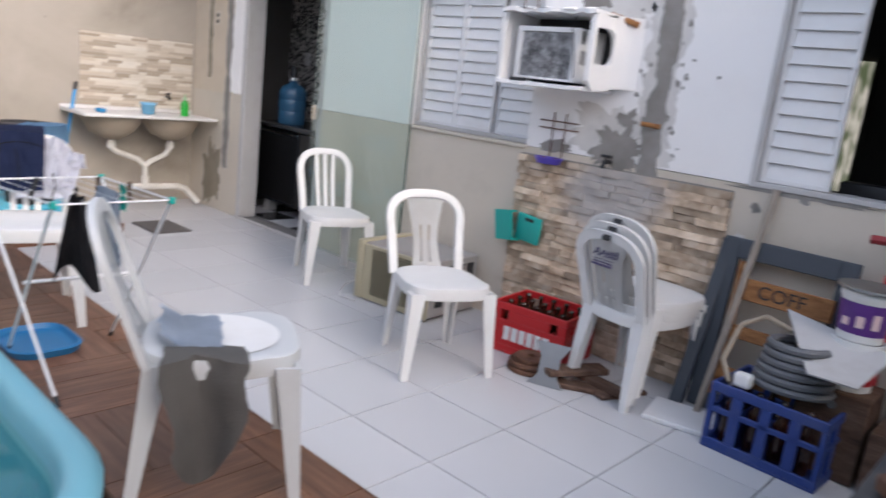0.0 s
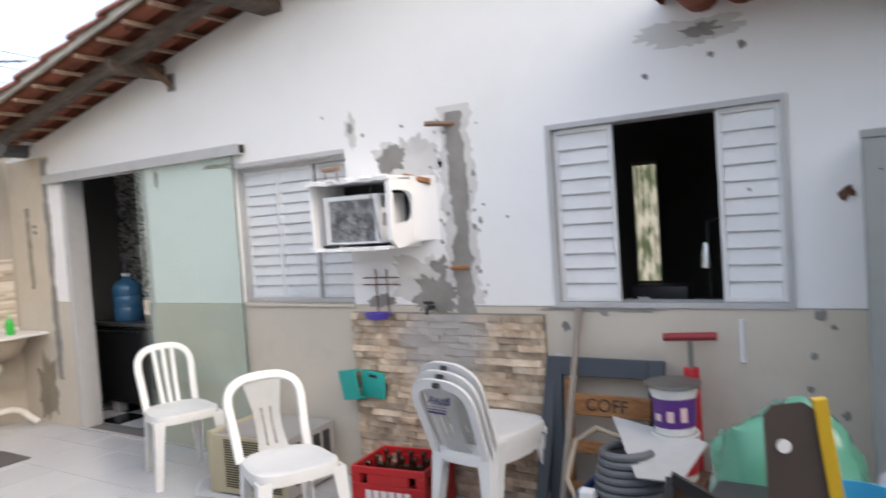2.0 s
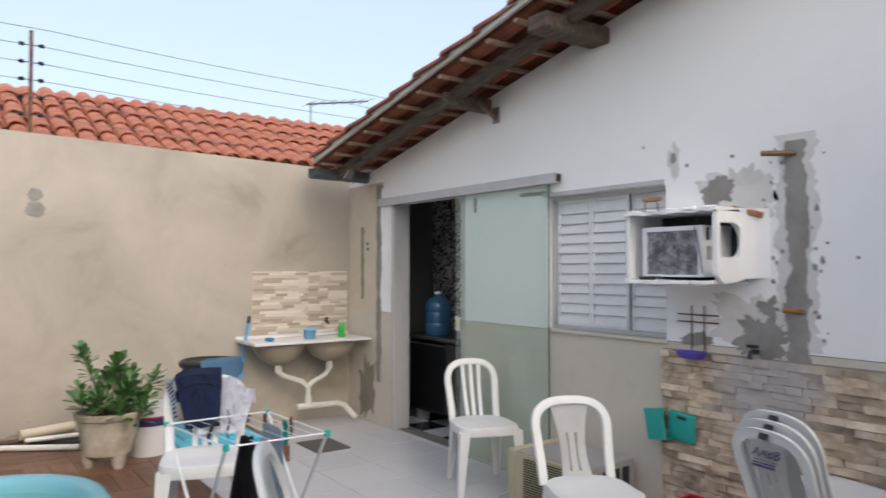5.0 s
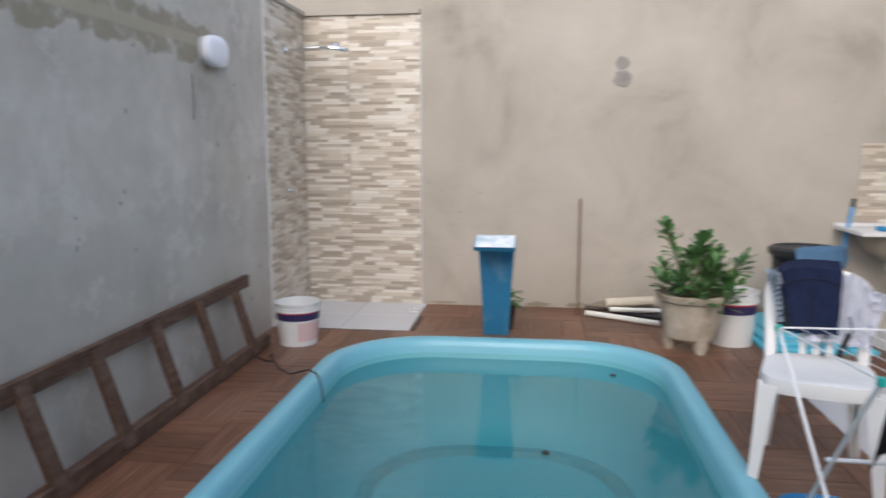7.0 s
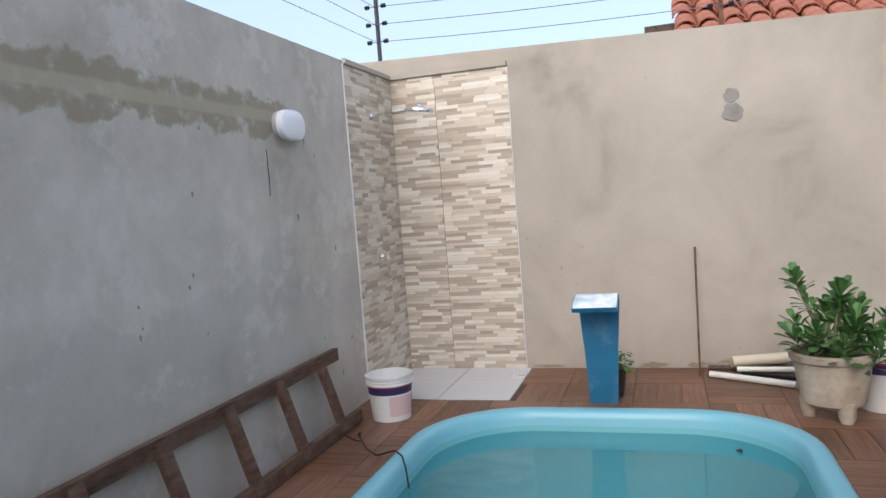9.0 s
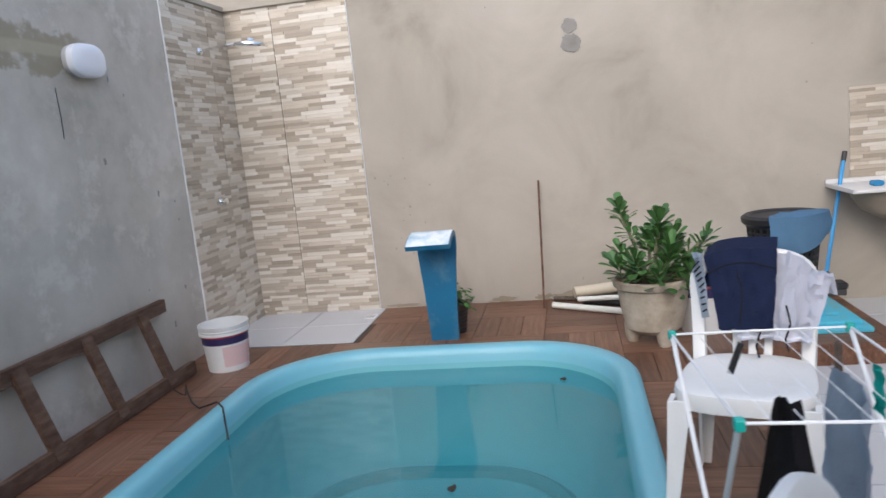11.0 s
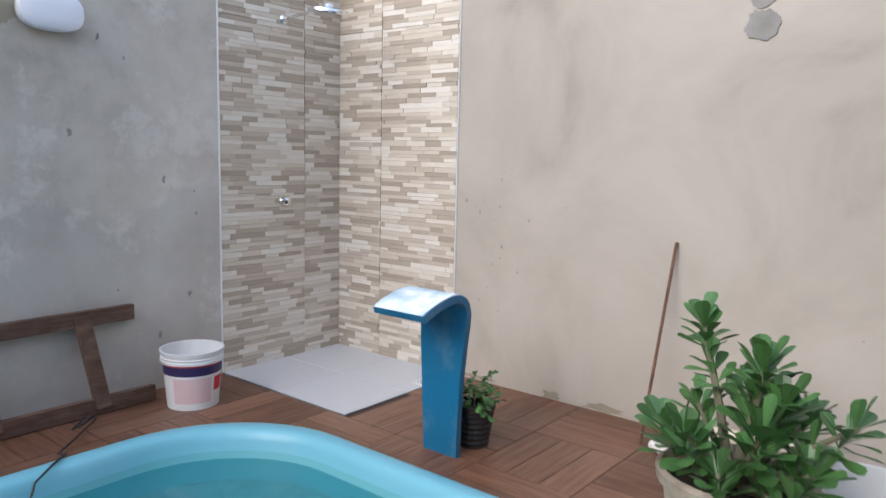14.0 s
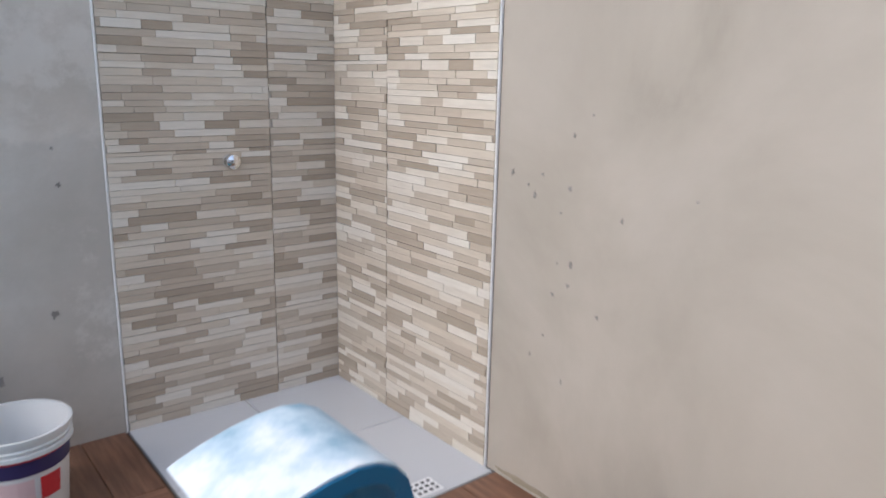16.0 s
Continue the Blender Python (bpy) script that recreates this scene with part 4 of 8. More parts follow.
# ---- water fall spout by the pool ----
fall = thing("waterfall_spout", pose(-5.41, -0.216, -0.015), "dark blue fibreglass pool waterfall spout with a chalky white lip", "waterfall")
prof = [(0.0, 0.0, 0.175), (0.004, 0.15, 0.185), (0.006, 0.35, 0.205), (0.002, 0.50, 0.23), (-0.004, 0.58, 0.242), (-0.002, 0.63, 0.25), (0.012, 0.672, 0.255), (0.036, 0.700, 0.258), (0.068, 0.716, 0.262), (0.105, 0.722, 0.264), (0.15, 0.718, 0.266), (0.20, 0.707, 0.268), (0.25, 0.692, 0.268), (0.285, 0.678, 0.268), (0.305, 0.668, 0.268)]
def slab(pr, t0, t1):
    bm = B()
    outer, inner = [], []
    for i, (x, z, w_) in enumerate(pr):
        a, b = pr[max(0, i - 1)], pr[min(len(pr) - 1, i + 1)]
        d = Vector((b[0] - a[0], 0, b[1] - a[1])).normalized()
        nrm = Vector((-d.z, 0, d.x))
        c = Vector((x, 0, z))
        outer.append([bm.verts.new(c + nrm * t0 + Vector((0, s * w_ / 2, 0))) for s in (-1, -0.5, 0, 0.5, 1)])
        inner.append([bm.verts.new(c + nrm * t1 + Vector((0, s * w_ / 2, 0))) for s in (-1, -0.5, 0, 0.5, 1)])
    for g in (outer, inner):
        for r0, r1 in zip(g, g[1:]):
            for i in range(4):
                bm.faces.new((r0[i], r0[i + 1], r1[i + 1], r1[i]))
    for i in range(len(outer) - 1):
        for e in (0, 4):
            bm.faces.new((outer[i][e], outer[i + 1][e], inner[i + 1][e], inner[i][e]))
    for k in (0, -1):
        for i in range(4):
            bm.faces.new((outer[k][i], outer[k][i + 1], inner[k][i + 1], inner[k][i]))
    return bm
part("column", slab(prof, 0.0, -0.030), fall_blue, fall, "dark blue curved column", None, True)
part("lip", slab([(x, z, w_ - 0.012) for x, z, w_ in prof[6:]], 0.004, 0.0005), fall_white, fall, "sun-bleached white top of the lip", None, True)
part("foot", box(B(), (-0.05, -0.095, 0.0), (0.03, 0.095, 0.012), 0.004), fall_blue, fall)

# ---- buckets ----
def bucket(m, label, r=0.145, h=0.285, handle=True, flip=1):
    b = thing("paint_bucket", m, label, "bucket", "paint buckets")
    part("body", lathe(B(), [(0, 0.004), (r * 0.82, 0.004), (r * 0.84, 0), (r * 0.97, h * 0.80), (r * 1.05, h * 0.80), (r * 1.05, h * 0.84), (r * 1.0, h * 0.845), (r * 1.04, h * 0.89), (r * 1.0, h * 0.90), (r * 1.06, h * 0.97), (r * 1.06, h), (r * 0.99, h), (r * 0.96, h * 0.8), (r * 0.80, 0.012), (0, 0.012)], 36), plastic_white, b, "", None, True)
    part("label_band", lathe(B(), [(r * 0.945, h * 0.60), (r * 0.962, h * 0.76)], 36, Matrix.Scale(1.006, 4)), print_dark, b, "navy printed band", None, True)
    part("label_stripe", lathe(B(), [(r * 0.962, h * 0.755), (r * 0.968, h * 0.785)], 36, Matrix.Scale(1.008, 4)), print_red, b, "", None, True)
    bm = B()
    for i in range(9):
        a0, a1 = radians(-28 + 9 * i) * flip, radians(-19 + 9 * i) * flip
        k = 1.008
        bm.faces.new([bm.verts.new((math.cos(a) * rr * k, math.sin(a) * rr * k, z)) for a, rr, z in ((a0, r * 0.86, h * 0.12), (a1, r * 0.86, h * 0.12), (a1, r * 0.94, h * 0.56), (a0, r * 0.94, h * 0.56))])
    part("label_panel", bm, print_pink, b, "faded pink label")
    bm = B()
    for i in range(3):
        a0, a1 = radians(60 + 9 * i), radians(69 + 9 * i)
        k = 1.008
        bm.faces.new([bm.verts.new((math.cos(a) * rr * k, math.sin(a) * rr * k, z)) for a, rr, z in ((a0, r * 0.89, h * 0.3), (a1, r * 0.89, h * 0.3), (a1, r * 0.935, h * 0.55), (a0, r * 0.935, h * 0.55))])
    part("label_spot", bm, print_red, b, "red label square")
    return b


bucket(pose(-5.03, -1.52, 0, 0, 0, 45), "white plastic paint bucket with a navy band, empty, on the deck")
bucket(pose(-5.36, 1.35, 0, 0, 0, 150), "dusty white plastic paint bucket with a navy band beside the planter", 0.155, 0.36)

# ---- wooden ladder along the left wall ----
lad = thing("wooden_ladder", pose(0, 0, 0), "old dark wooden ladder lying on its side against the wall", "ladder")
def plank(bm, a, b, w_, t_):
    return sweep(bm, [a, b], [(-t_ / 2, -w_ / 2), (t_ / 2, -w_ / 2), (t_ / 2, w_ / 2), (-t_ / 2, w_ / 2)])
part("rail", plank(B(), (-4.88, LY + 0.04, 0.445), (-1.3, LY + 0.04, 0.43), 0.075, 0.035), wood_brown, lad)
part("rail", plank(B(), (-4.92, LY + 0.15, 0.045), (-1.3, LY + 0.15, 0.04), 0.075, 0.035), wood_brown, lad)
for k, x in enumerate((-4.62, -4.15, -3.68, -3.20, -2.75, -2.28, -1.8)):
    part("rung", plank(B(), (x, LY + 0.055, 0.46), (x - 0.04, LY + 0.165, 0.03), 0.03, 0.07), wood_brown, lad)
cb = tagged(part("cable", tube(B(), [(-4.6, LY + 0.2, 0.02), (-4.5, LY + 0.3, 0.03), (-4.42, LY + 0.38, 0.05), (-4.5, LY + 0.34, 0.075), (-4.56, LY + 0.3, 0.04), (-4.4, LY + 0.42, 0.015), (-4.3, LY + 0.52, 0.02), (-4.28, PY0 + 0.01, 0.058), (-4.2, PY0 + 0.08, 0.058), (-4.12, PY0 + 0.125, 0.03), (-4.08, PY0 + 0.15, -0.06)], 0.005, 6), black_plastic, None, "", None, True), "thin black cable running from the ladder into the pool", "cable")

# ---- rod, pipes, planter ----
rod = tagged(part("iron_rod", tube(B(), [(-6.05, 0.385, 0.0), (-6.295, 0.40, 0.885)], 0.0075, 7), rust), "thin rusty iron bar leaning on the wall", "rod")
for k, (a, b, r, m, lab) in enumerate((((-6.03, 0.45, 0.024), (-5.74, 0.95, 0.024), 0.022, pvc_white, "white plastic pipe lying on the deck"), ((-6.16, 0.60, 0.075), (-6.245, 0.98, 0.085), 0.040, mat("cream_roll", (0.62, 0.55, 0.42), 0.6, var=0.1, dirt=(0.4, 0.32, 0.22), dirt_scale=8, dirt_amount=0.4), "thick cream-coloured pipe lying by the wall"), ((-5.99, 0.62, 0.066), (-5.97, 1.0, 0.068), 0.018, pvc_white, "thin white plastic pipe lying on other pipes"), ((-6.24, 0.45, 0.018), (-6.16, 1.1, 0.018), 0.018, wood_dark, "dark wooden pole lying by the wall"), ((-6.1, 0.66, 0.022), (-5.92, 1.05, 0.022), 0.022, black_plastic, "black plastic pipe lying on the deck"))):
    bm = B()
    tube(bm, [a, b], r, 12)
    tagged(part("pipe", bm, m, None, "", None, True), lab, "pipe", "pipes by the wall")

PLX, PLY = -5.17, 1.045
planter = thing("planter", pose(PLX, PLY, 0) @ Matrix.Scale(0.93, 4), "weathered concrete planter on three stubby feet holding dark soil", "planter")
part("bowl", lathe(B(), [(0, 0.08), (0.13, 0.07), (0.17, 0.10), (0.195, 0.22), (0.212, 0.345), (0.232, 0.36), (0.238, 0.395), (0.22, 0.405), (0.20, 0.385), (0.19, 0.34), (0, 0.335)], 28), concrete_pot, planter, "", None, True)
part("soil", lathe(B(), [(0, 0.368), (0.1, 0.366), (0.192, 0.352)], 20), soil, planter)
for k in range(3):
    a = radians(20 + 120 * k)
    part("foot", lathe(B(), [(0, 0), (0.035, 0), (0.05, 0.04), (0.055, 0.12), (0, 0.14)], 10, Matrix.Translation((0.13 * math.cos(a), 0.13 * math.sin(a), 0))), concrete_pot, planter, "", None, True)


def leaf(bm, base, way, length, width, droop, twist):
    """An obovate leaf with a folded middle."""
    way = Vector(way).normalized()
    side = way.cross(Vector((0, 0, 1)))
    side = (side if side.length > 1e-3 else Vector((1, 0, 0))).normalized()
    side = Matrix.Rotation(twist, 3, way) @ side
    nrm = side.cross(way)
    prev = None
    for t, w_ in ((0, 0.06), (0.3, 0.35), (0.6, 0.85), (0.82, 1.0), (0.95, 0.7), (1.0, 0.1)):
        c = Vector(base) + way * (length * t) - Vector((0, 0, droop * t * t))
        row = [bm.verts.new(c - side * (w_ * width / 2) + nrm * 0.12 * width * w_), bm.verts.new(c), bm.verts.new(c + side * (w_ * width / 2) + nrm * 0.12 * width * w_)]
        if prev:
            bm.faces.new((prev[0], prev[1], row[1], row[0]))
            bm.faces.new((prev[1], prev[2], row[2], row[1]))
        prev = row


def rosette(bm, at, way, n, length, rng):
    way = Vector(way).normalized()
    a = way.orthogonal().normalized()
    b = way.cross(a)
    for k in range(n):
        t = k / n
        ang = k * 2.4 + rng.uniform(-0.2, 0.2)
        spread = 1.25 - 0.85 * t + rng.uniform(-0.12, 0.12)
        d = way * math.cos(spread) + (a * math.cos(ang) + b * math.sin(ang)) * math.sin(spread)
        base = Vector(at) - way * (0.10 * (1 - t))
        leaf(bm, base, d, length * rng.uniform(0.75, 1.1), length * 0.40 * rng.uniform(0.85, 1.1), 0.02 * rng.random(), rng.uniform(-0.4, 0.4))


rng = random.Random(5)
plant = thing("potted_shrub", pose(PLX, PLY, 0.335), "leafy green desert-rose shrub with thick glossy leaves", "plant")
tips = [((-0.11, -0.16, 0.51), 0.12, 16), ((0.0, 0.06, 0.42), 0.14, 20), ((0.05, 0.30, 0.30), 0.12, 14), ((-0.1, 0.0, 0.30), 0.13, 16), ((0.16, -0.10, 0.20), 0.13, 16), ((0.14, 0.10, 0.24), 0.14, 18), ((0.05, -0.20, 0.16), 0.13, 14), ((-0.15, 0.15, 0.22), 0.13, 14), ((0.22, 0.02, 0.12), 0.12, 14), ((0.1, 0.22, 0.14), 0.13, 14), ((-0.12, -0.16, 0.2), 0.12, 12), ((0.02, 0.12, 0.30), 0.13, 16), ((0.2, 0.2, 0.08), 0.11, 10)]
tips = [((x, y, z * 0.86), L * 1.06, n) for (x, y, z), L, n in tips]
bm = B()
for (x, y, z), L, n in tips:
    rosette(bm, (x, y, z), (x * 1.2, y * 1.2, 0.6), int(n * 1.3), L * 0.86, rng)
    rosette(bm, (x * 0.75, y * 0.75, z * 0.72), (x * 1.4, y * 1.4, 0.4), int(n * 0.6), L * 0.75, rng)
for (x, y, z), L, n in tips[:1]:
    rosette(bm, (x * 0.8, y * 0.8, z - 0.14), (x, y - 0.3, 0.3), 8, 0.10, rng)
part("crown", bm, leaf_mat, plant, "clusters of glossy green leaves")
for (x, y, z), L, n in tips:
    part("stem", tube(B(), [(x * 0.1, y * 0.1, 0.0), (x * 0.45, y * 0.45, z * 0.45), (x, y, z)], 0.012, 6, [1.5, 1.0, 0.6]), stem_mat, plant)

pot2 = thing("small_pot", pose(-5.56, -0.17, 0), "dark woven plastic plant pot behind the spout", "plant pot")
part("body", lathe(B(), [(0, 0.01), (0.065, 0.0), (0.085, 0.16), (0.092, 0.165), (0.092, 0.19), (0.08, 0.19), (0.075, 0.15), (0, 0.15)], 20), mat("dark_brown_woven_plastic", (0.035, 0.022, 0.016), 0.5, var=0.4, scale=80, bump=0.5, bscale=150), pot2, "", None, True)
for k in range(6):
    part("weave_band", lathe(B(), [(0.0665 + 0.0031 * k * 1.1, 0.012 + 0.025 * k), (0.0705 + 0.0031 * k * 1.1, 0.022 + 0.025 * k), (0.0685 + 0.0031 * k * 1.1, 0.032 + 0.025 * k)], 20), black_plastic, pot2)
herb = thing("small_plant", pose(-5.56, -0.17, 0.15), "small bushy green plant in a dark pot", "plant")
bm = B()
for k in range(120):
    a, rr, z = rng.uniform(0, 6.283), rng.uniform(0, 0.12), rng.uniform(0.02, 0.15)
    leaf(bm, (rr * math.cos(a), rr * math.sin(a) + 0.0, z), (math.cos(a), math.sin(a), rng.uniform(-0.4, 0.6)), rng.uniform(0.03, 0.06), 0.028, 0.01, rng.uniform(-0.6, 0.6))
part("foliage", bm, leaf_small, herb)
part("stem", tube(B(), [(0, 0, -0.005), (0.01, 0, 0.12)], 0.006, 5), stem_mat, herb)

# ---- sink on the far wall ----
sink = thing("double_sink", pose(FX, 2.32, 0.0) @ Matrix.Diagonal((1, 1.095, 1, 1)), "white cast-marble double wash sink fixed to the wall", "sink")
def basin_top():
    bm = B()
    box(bm, (0, 0, 0.668), (0.50, 1.05, 0.69), 0.008, seg=2)
    box(bm, (0.0, 0, 0.69), (0.02, 1.05, 0.72), 0.004)
    box(bm, (0.02, 0.0, 0.69), (0.50, 0.015, 0.698), 0.002)
    return bm
part("top", basin_top(), sink_stone, sink, "", None, True)
for y in (0.29, 0.76):
    bmb = lathe(B(), [(0, -0.20), (0.06, -0.195), (0.15, -0.14), (0.205, -0.05), (0.22, 0.0), (0, 0.0)], 24, Matrix.Translation((0.25, y, 0.667)) @ Matrix.Diagonal((0.95, 1.05, 1, 1)))
    part("basin", bmb, sink_under, sink, "rough brown underside of the bowl", None, True)
part("trap", tube(B(), [(0.25, 0.29, 0.47), (0.25, 0.29, 0.40), (0.25, 0.34, 0.36), (0.25, 0.50, 0.30), (0.25, 0.56, 0.24), (0.25, 0.56, 0.14)], 0.022, 10), pvc_white, sink, "white waste pipe", None, True)
part("trap", tube(B(), [(0.25, 0.76, 0.47), (0.25, 0.76, 0.40), (0.25, 0.72, 0.34), (0.25, 0.60, 0.28), (0.25, 0.56, 0.24)], 0.022, 10), pvc_white, sink, "", None, True)
part("waste_pipe", tube(B(), [(0.25, 0.46, 0.06), (0.25, 0.56, 0.06), (0.25, 0.84, 0.055), (0.26, 0.90, 0.03), (0.32, 0.99, -0.09)], 0.027, 10), pvc_white, sink, "", None, True)
part("collar", tube(B(), [(0.25, 0.56, 0.06), (0.25, 0.56, 0.15)], 0.03, 10), pvc_white, sink, "", None, True)
for y in (0.29, 0.76):
    part("nut", tube(B(), [(0.25, y, 0.40), (0.25, y, 0.45)], 0.032, 8), pvc_white, sink)
wt = thing("wall_tap", pose(FX + 0.01, 3.22, 0.83), "small dark water tap on the splashback", "tap")
part("body", tube(B(), [(0, 0, 0), (0.05, 0, 0.0), (0.075, 0, -0.02)], 0.010, 8), black_plastic, wt)
part("handle", tube(B(), [(0.04, -0.02, 0.03), (0.04, 0.02, 0.03)], 0.008, 6), black_plastic, wt)
part("stem", tube(B(), [(0.04, 0, 0), (0.04, 0, 0.03)], 0.006, 6), black_plastic, wt)

sb = thing("soap_bottle", pose(-6.02, 3.26, 0.69), "bright green plastic soap bottle on the sink", "bottle")
part("body", lathe(B(), [(0, 0), (0.032, 0), (0.034, 0.02), (0.034, 0.10), (0.025, 0.125), (0.012, 0.135), (0, 0.135)], 16), mat("green_soap", (0.03, 0.42, 0.05), 0.25), sb, "", None, True)
part("cap", lathe(B(), [(0.014, 0.135), (0.014, 0.16), (0.006, 0.165), (0.006, 0.19), (0, 0.19)], 12), mat("pale_green_cap", (0.35, 0.6, 0.33), 0.4), sb)
tub = thing("plastic_tub", pose(-6.02, 2.93, 0.69), "small pale blue plastic tub on the sink", "tub")
part("body", lathe(B(), [(0, 0), (0.05, 0), (0.06, 0.08), (0.064, 0.085), (0.058, 0.085), (0.048, 0.01), (0, 0.01)], 20), clear("blue_clear_plastic", (0.55, 0.78, 0.92), 0.1, 1.4, (0.25, 0.55, 0.75), 0.5), tub, "", None, True)
part("lid", lathe(B(), [(0.066, 0.083), (0.068, 0.1), (0, 0.104)], 20), mat("sky_blue_lid", (0.22, 0.50, 0.72), 0.4), tub)
sp = tagged(part("sponge", box(B(), (-6.05, 2.5, 0.691), (-5.96, 2.56, 0.722), 0.008), mat("blue_sponge", (0.04, 0.25, 0.5), 0.9, bump=0.5, bscale=200)), "small blue sponge on the sink", "sponge")
gr = tagged(part("floor_grate", box(B(), (-5.45, 2.55, PZ), (-5.05, 2.85, PZ + 0.012), 0.003), mat("dark_rubber", (0.10, 0.09, 0.085), 0.8, var=0.2, scale=20)), "dark rubber mat on the white tiles", "mat")

# ---- blue board, laundry basket, broom ----
brd = thing("blue_board", pose(0, 0, 0), "cyan stepped plastic pool board lying on the deck", "board")
for k, (d, z0, z1) in enumerate(((0.0, 0.0, 0.028), (0.05, 0.028, 0.055), (0.16, 0.055, 0.078))):
    part("layer", box(B(), (-6.12 + d, 1.50 + d * 0.6, z0), (-5.14 - d, 2.19 - d * 0.8, z1), 0.008, seg=2), mat_blue, brd, "", None, True)
BX, BY, BZ = -5.52, 1.84, 0.078
bas = thing("laundry_basket", pose(BX, BY, BZ), "tall black perforated plastic laundry basket", "basket")
RB, RT, HB = 0.15, 0.20, 0.54
def bas_r(z):
    return RB + (RT - RB) * z / HB
part("foot_ring", lathe(B(), [(0, 0.004), (RB - 0.01, 0.0), (RB, 0.0), (bas_r(0.10), 0.10), (bas_r(0.1) - 0.008, 0.10), (RB - 0.008, 0.01), (0, 0.01)], 32), black_plastic, bas, "", None, True)
part("rim", lathe(B(), [(RT - 0.012, HB - 0.05), (RT + 0.004, HB - 0.05), (RT + 0.028, HB - 0.03), (RT + 0.03, HB), (RT + 0.01, HB + 0.015), (RT - 0.012, HB + 0.012), (RT - 0.012, HB - 0.05)], 32), black_plastic, bas, "", None, True)
for k in range(12):
    z = 0.12 + 0.036 * k
    part("band", lathe(B(), [(bas_r(z) - 0.003, z), (bas_r(z) + 0.003, z), (bas_r(z) + 0.003, z + 0.012), (bas_r(z) - 0.003, z + 0.012), (bas_r(z) - 0.003, z)], 28), black_plastic, bas)
for k in range(28):
    a = 2 * math.pi * k / 28
    part("rib", plank(B(), (bas_r(0.08) * math.cos(a), bas_r(0.08) * math.sin(a), 0.08), (bas_r(HB) * math.cos(a) * 0.985, bas_r(HB) * math.sin(a) * 0.985, HB - 0.03), 0.014, 0.006), black_plastic, bas)
part("lid", lathe(B(), [(0, HB - 0.005), (RT - 0.03, HB + 0.0), (RT - 0.012, HB + 0.012)], 28), black_plastic, bas)
part("liner", lathe(B(), [(0, 0.03), (RB - 0.02, 0.03), (RT - 0.025, HB - 0.05)], 20), cloth_black, bas, "dark laundry inside")


def drape(name, rows, cols, fn, material, parent=None, label="", thick=0.006):
    """A sheet of cloth from fn(u, v), with thickness."""
    bm = B()
    g = [[bm.verts.new(fn(i / (rows - 1), j / (cols - 1))) for j in range(cols)] for i in range(rows)]
    for i in range(rows - 1):
        for j in range(cols - 1):
            bm.faces.new((g[i][j], g[i][j + 1], g[i + 1][j + 1], g[i + 1][j]))
    bmesh.ops.solidify(bm, geom=bm.faces, thickness=thick)
    return part(name, bm, material, parent, label, None, True)


def wob(u, v, s, k=1.0):
    return 0.018 * k * noise.noise((u * 3.1 + s, v * 3.7, s)) + 0.008 * k * noise.noise((u * 9 + s, v * 9, s))


def over_basket(u, v):
    a = -0.9 + 1.9 * v
    s = (u - 0.35) * 0.34
    r = RT - 0.12 + min(s + 0.12, 0.16)
    drop = max(0, s - 0.03)
    return Vector((BX + (r + wob(u, v, 3)) * math.cos(a + 0.35), BY + (r + wob(u, v, 5)) * math.sin(a + 0.35), BZ + HB + 0.028 - drop * (0.9 + 0.25 * math.sin(5 * v)) + 0.3 * wob(u, v, 8)))
tagged(drape("blue_cloth", 14, 14, over_basket, cloth_blue), "light blue cloth hanging over the laundry basket", "cloth")

br = thing("broom", pose(0, 0, 0), "broom with a bright blue handle leaning in the corner", "broom")
part("handle", tube(B(), [(-6.0, 2.22, 0.12), (-6.27, 2.43, 0.86)], 0.013, 8), handle_blue, br, "", None, True)
part("grip", tube(B(), [(-6.262, 2.424, 0.84), (-6.285, 2.442, 0.90)], 0.016, 8), black_plastic, br)
part("socket", tube(B(), [(-5.98, 2.205, 0.07), (-6.01, 2.228, 0.15)], 0.02, 8), black_plastic, br)
part("head", box(B(), (-6.06, 2.08, 0.04), (-5.94, 2.34, 0.085), 0.012), black_plastic, br)
part("bristles", box(B(), (-6.05, 2.09, 0.0), (-5.95, 2.33, 0.04), 0.004), mat("grey_bristles", (0.08, 0.08, 0.085), 0.9, bump=0.8, bscale=250), br)

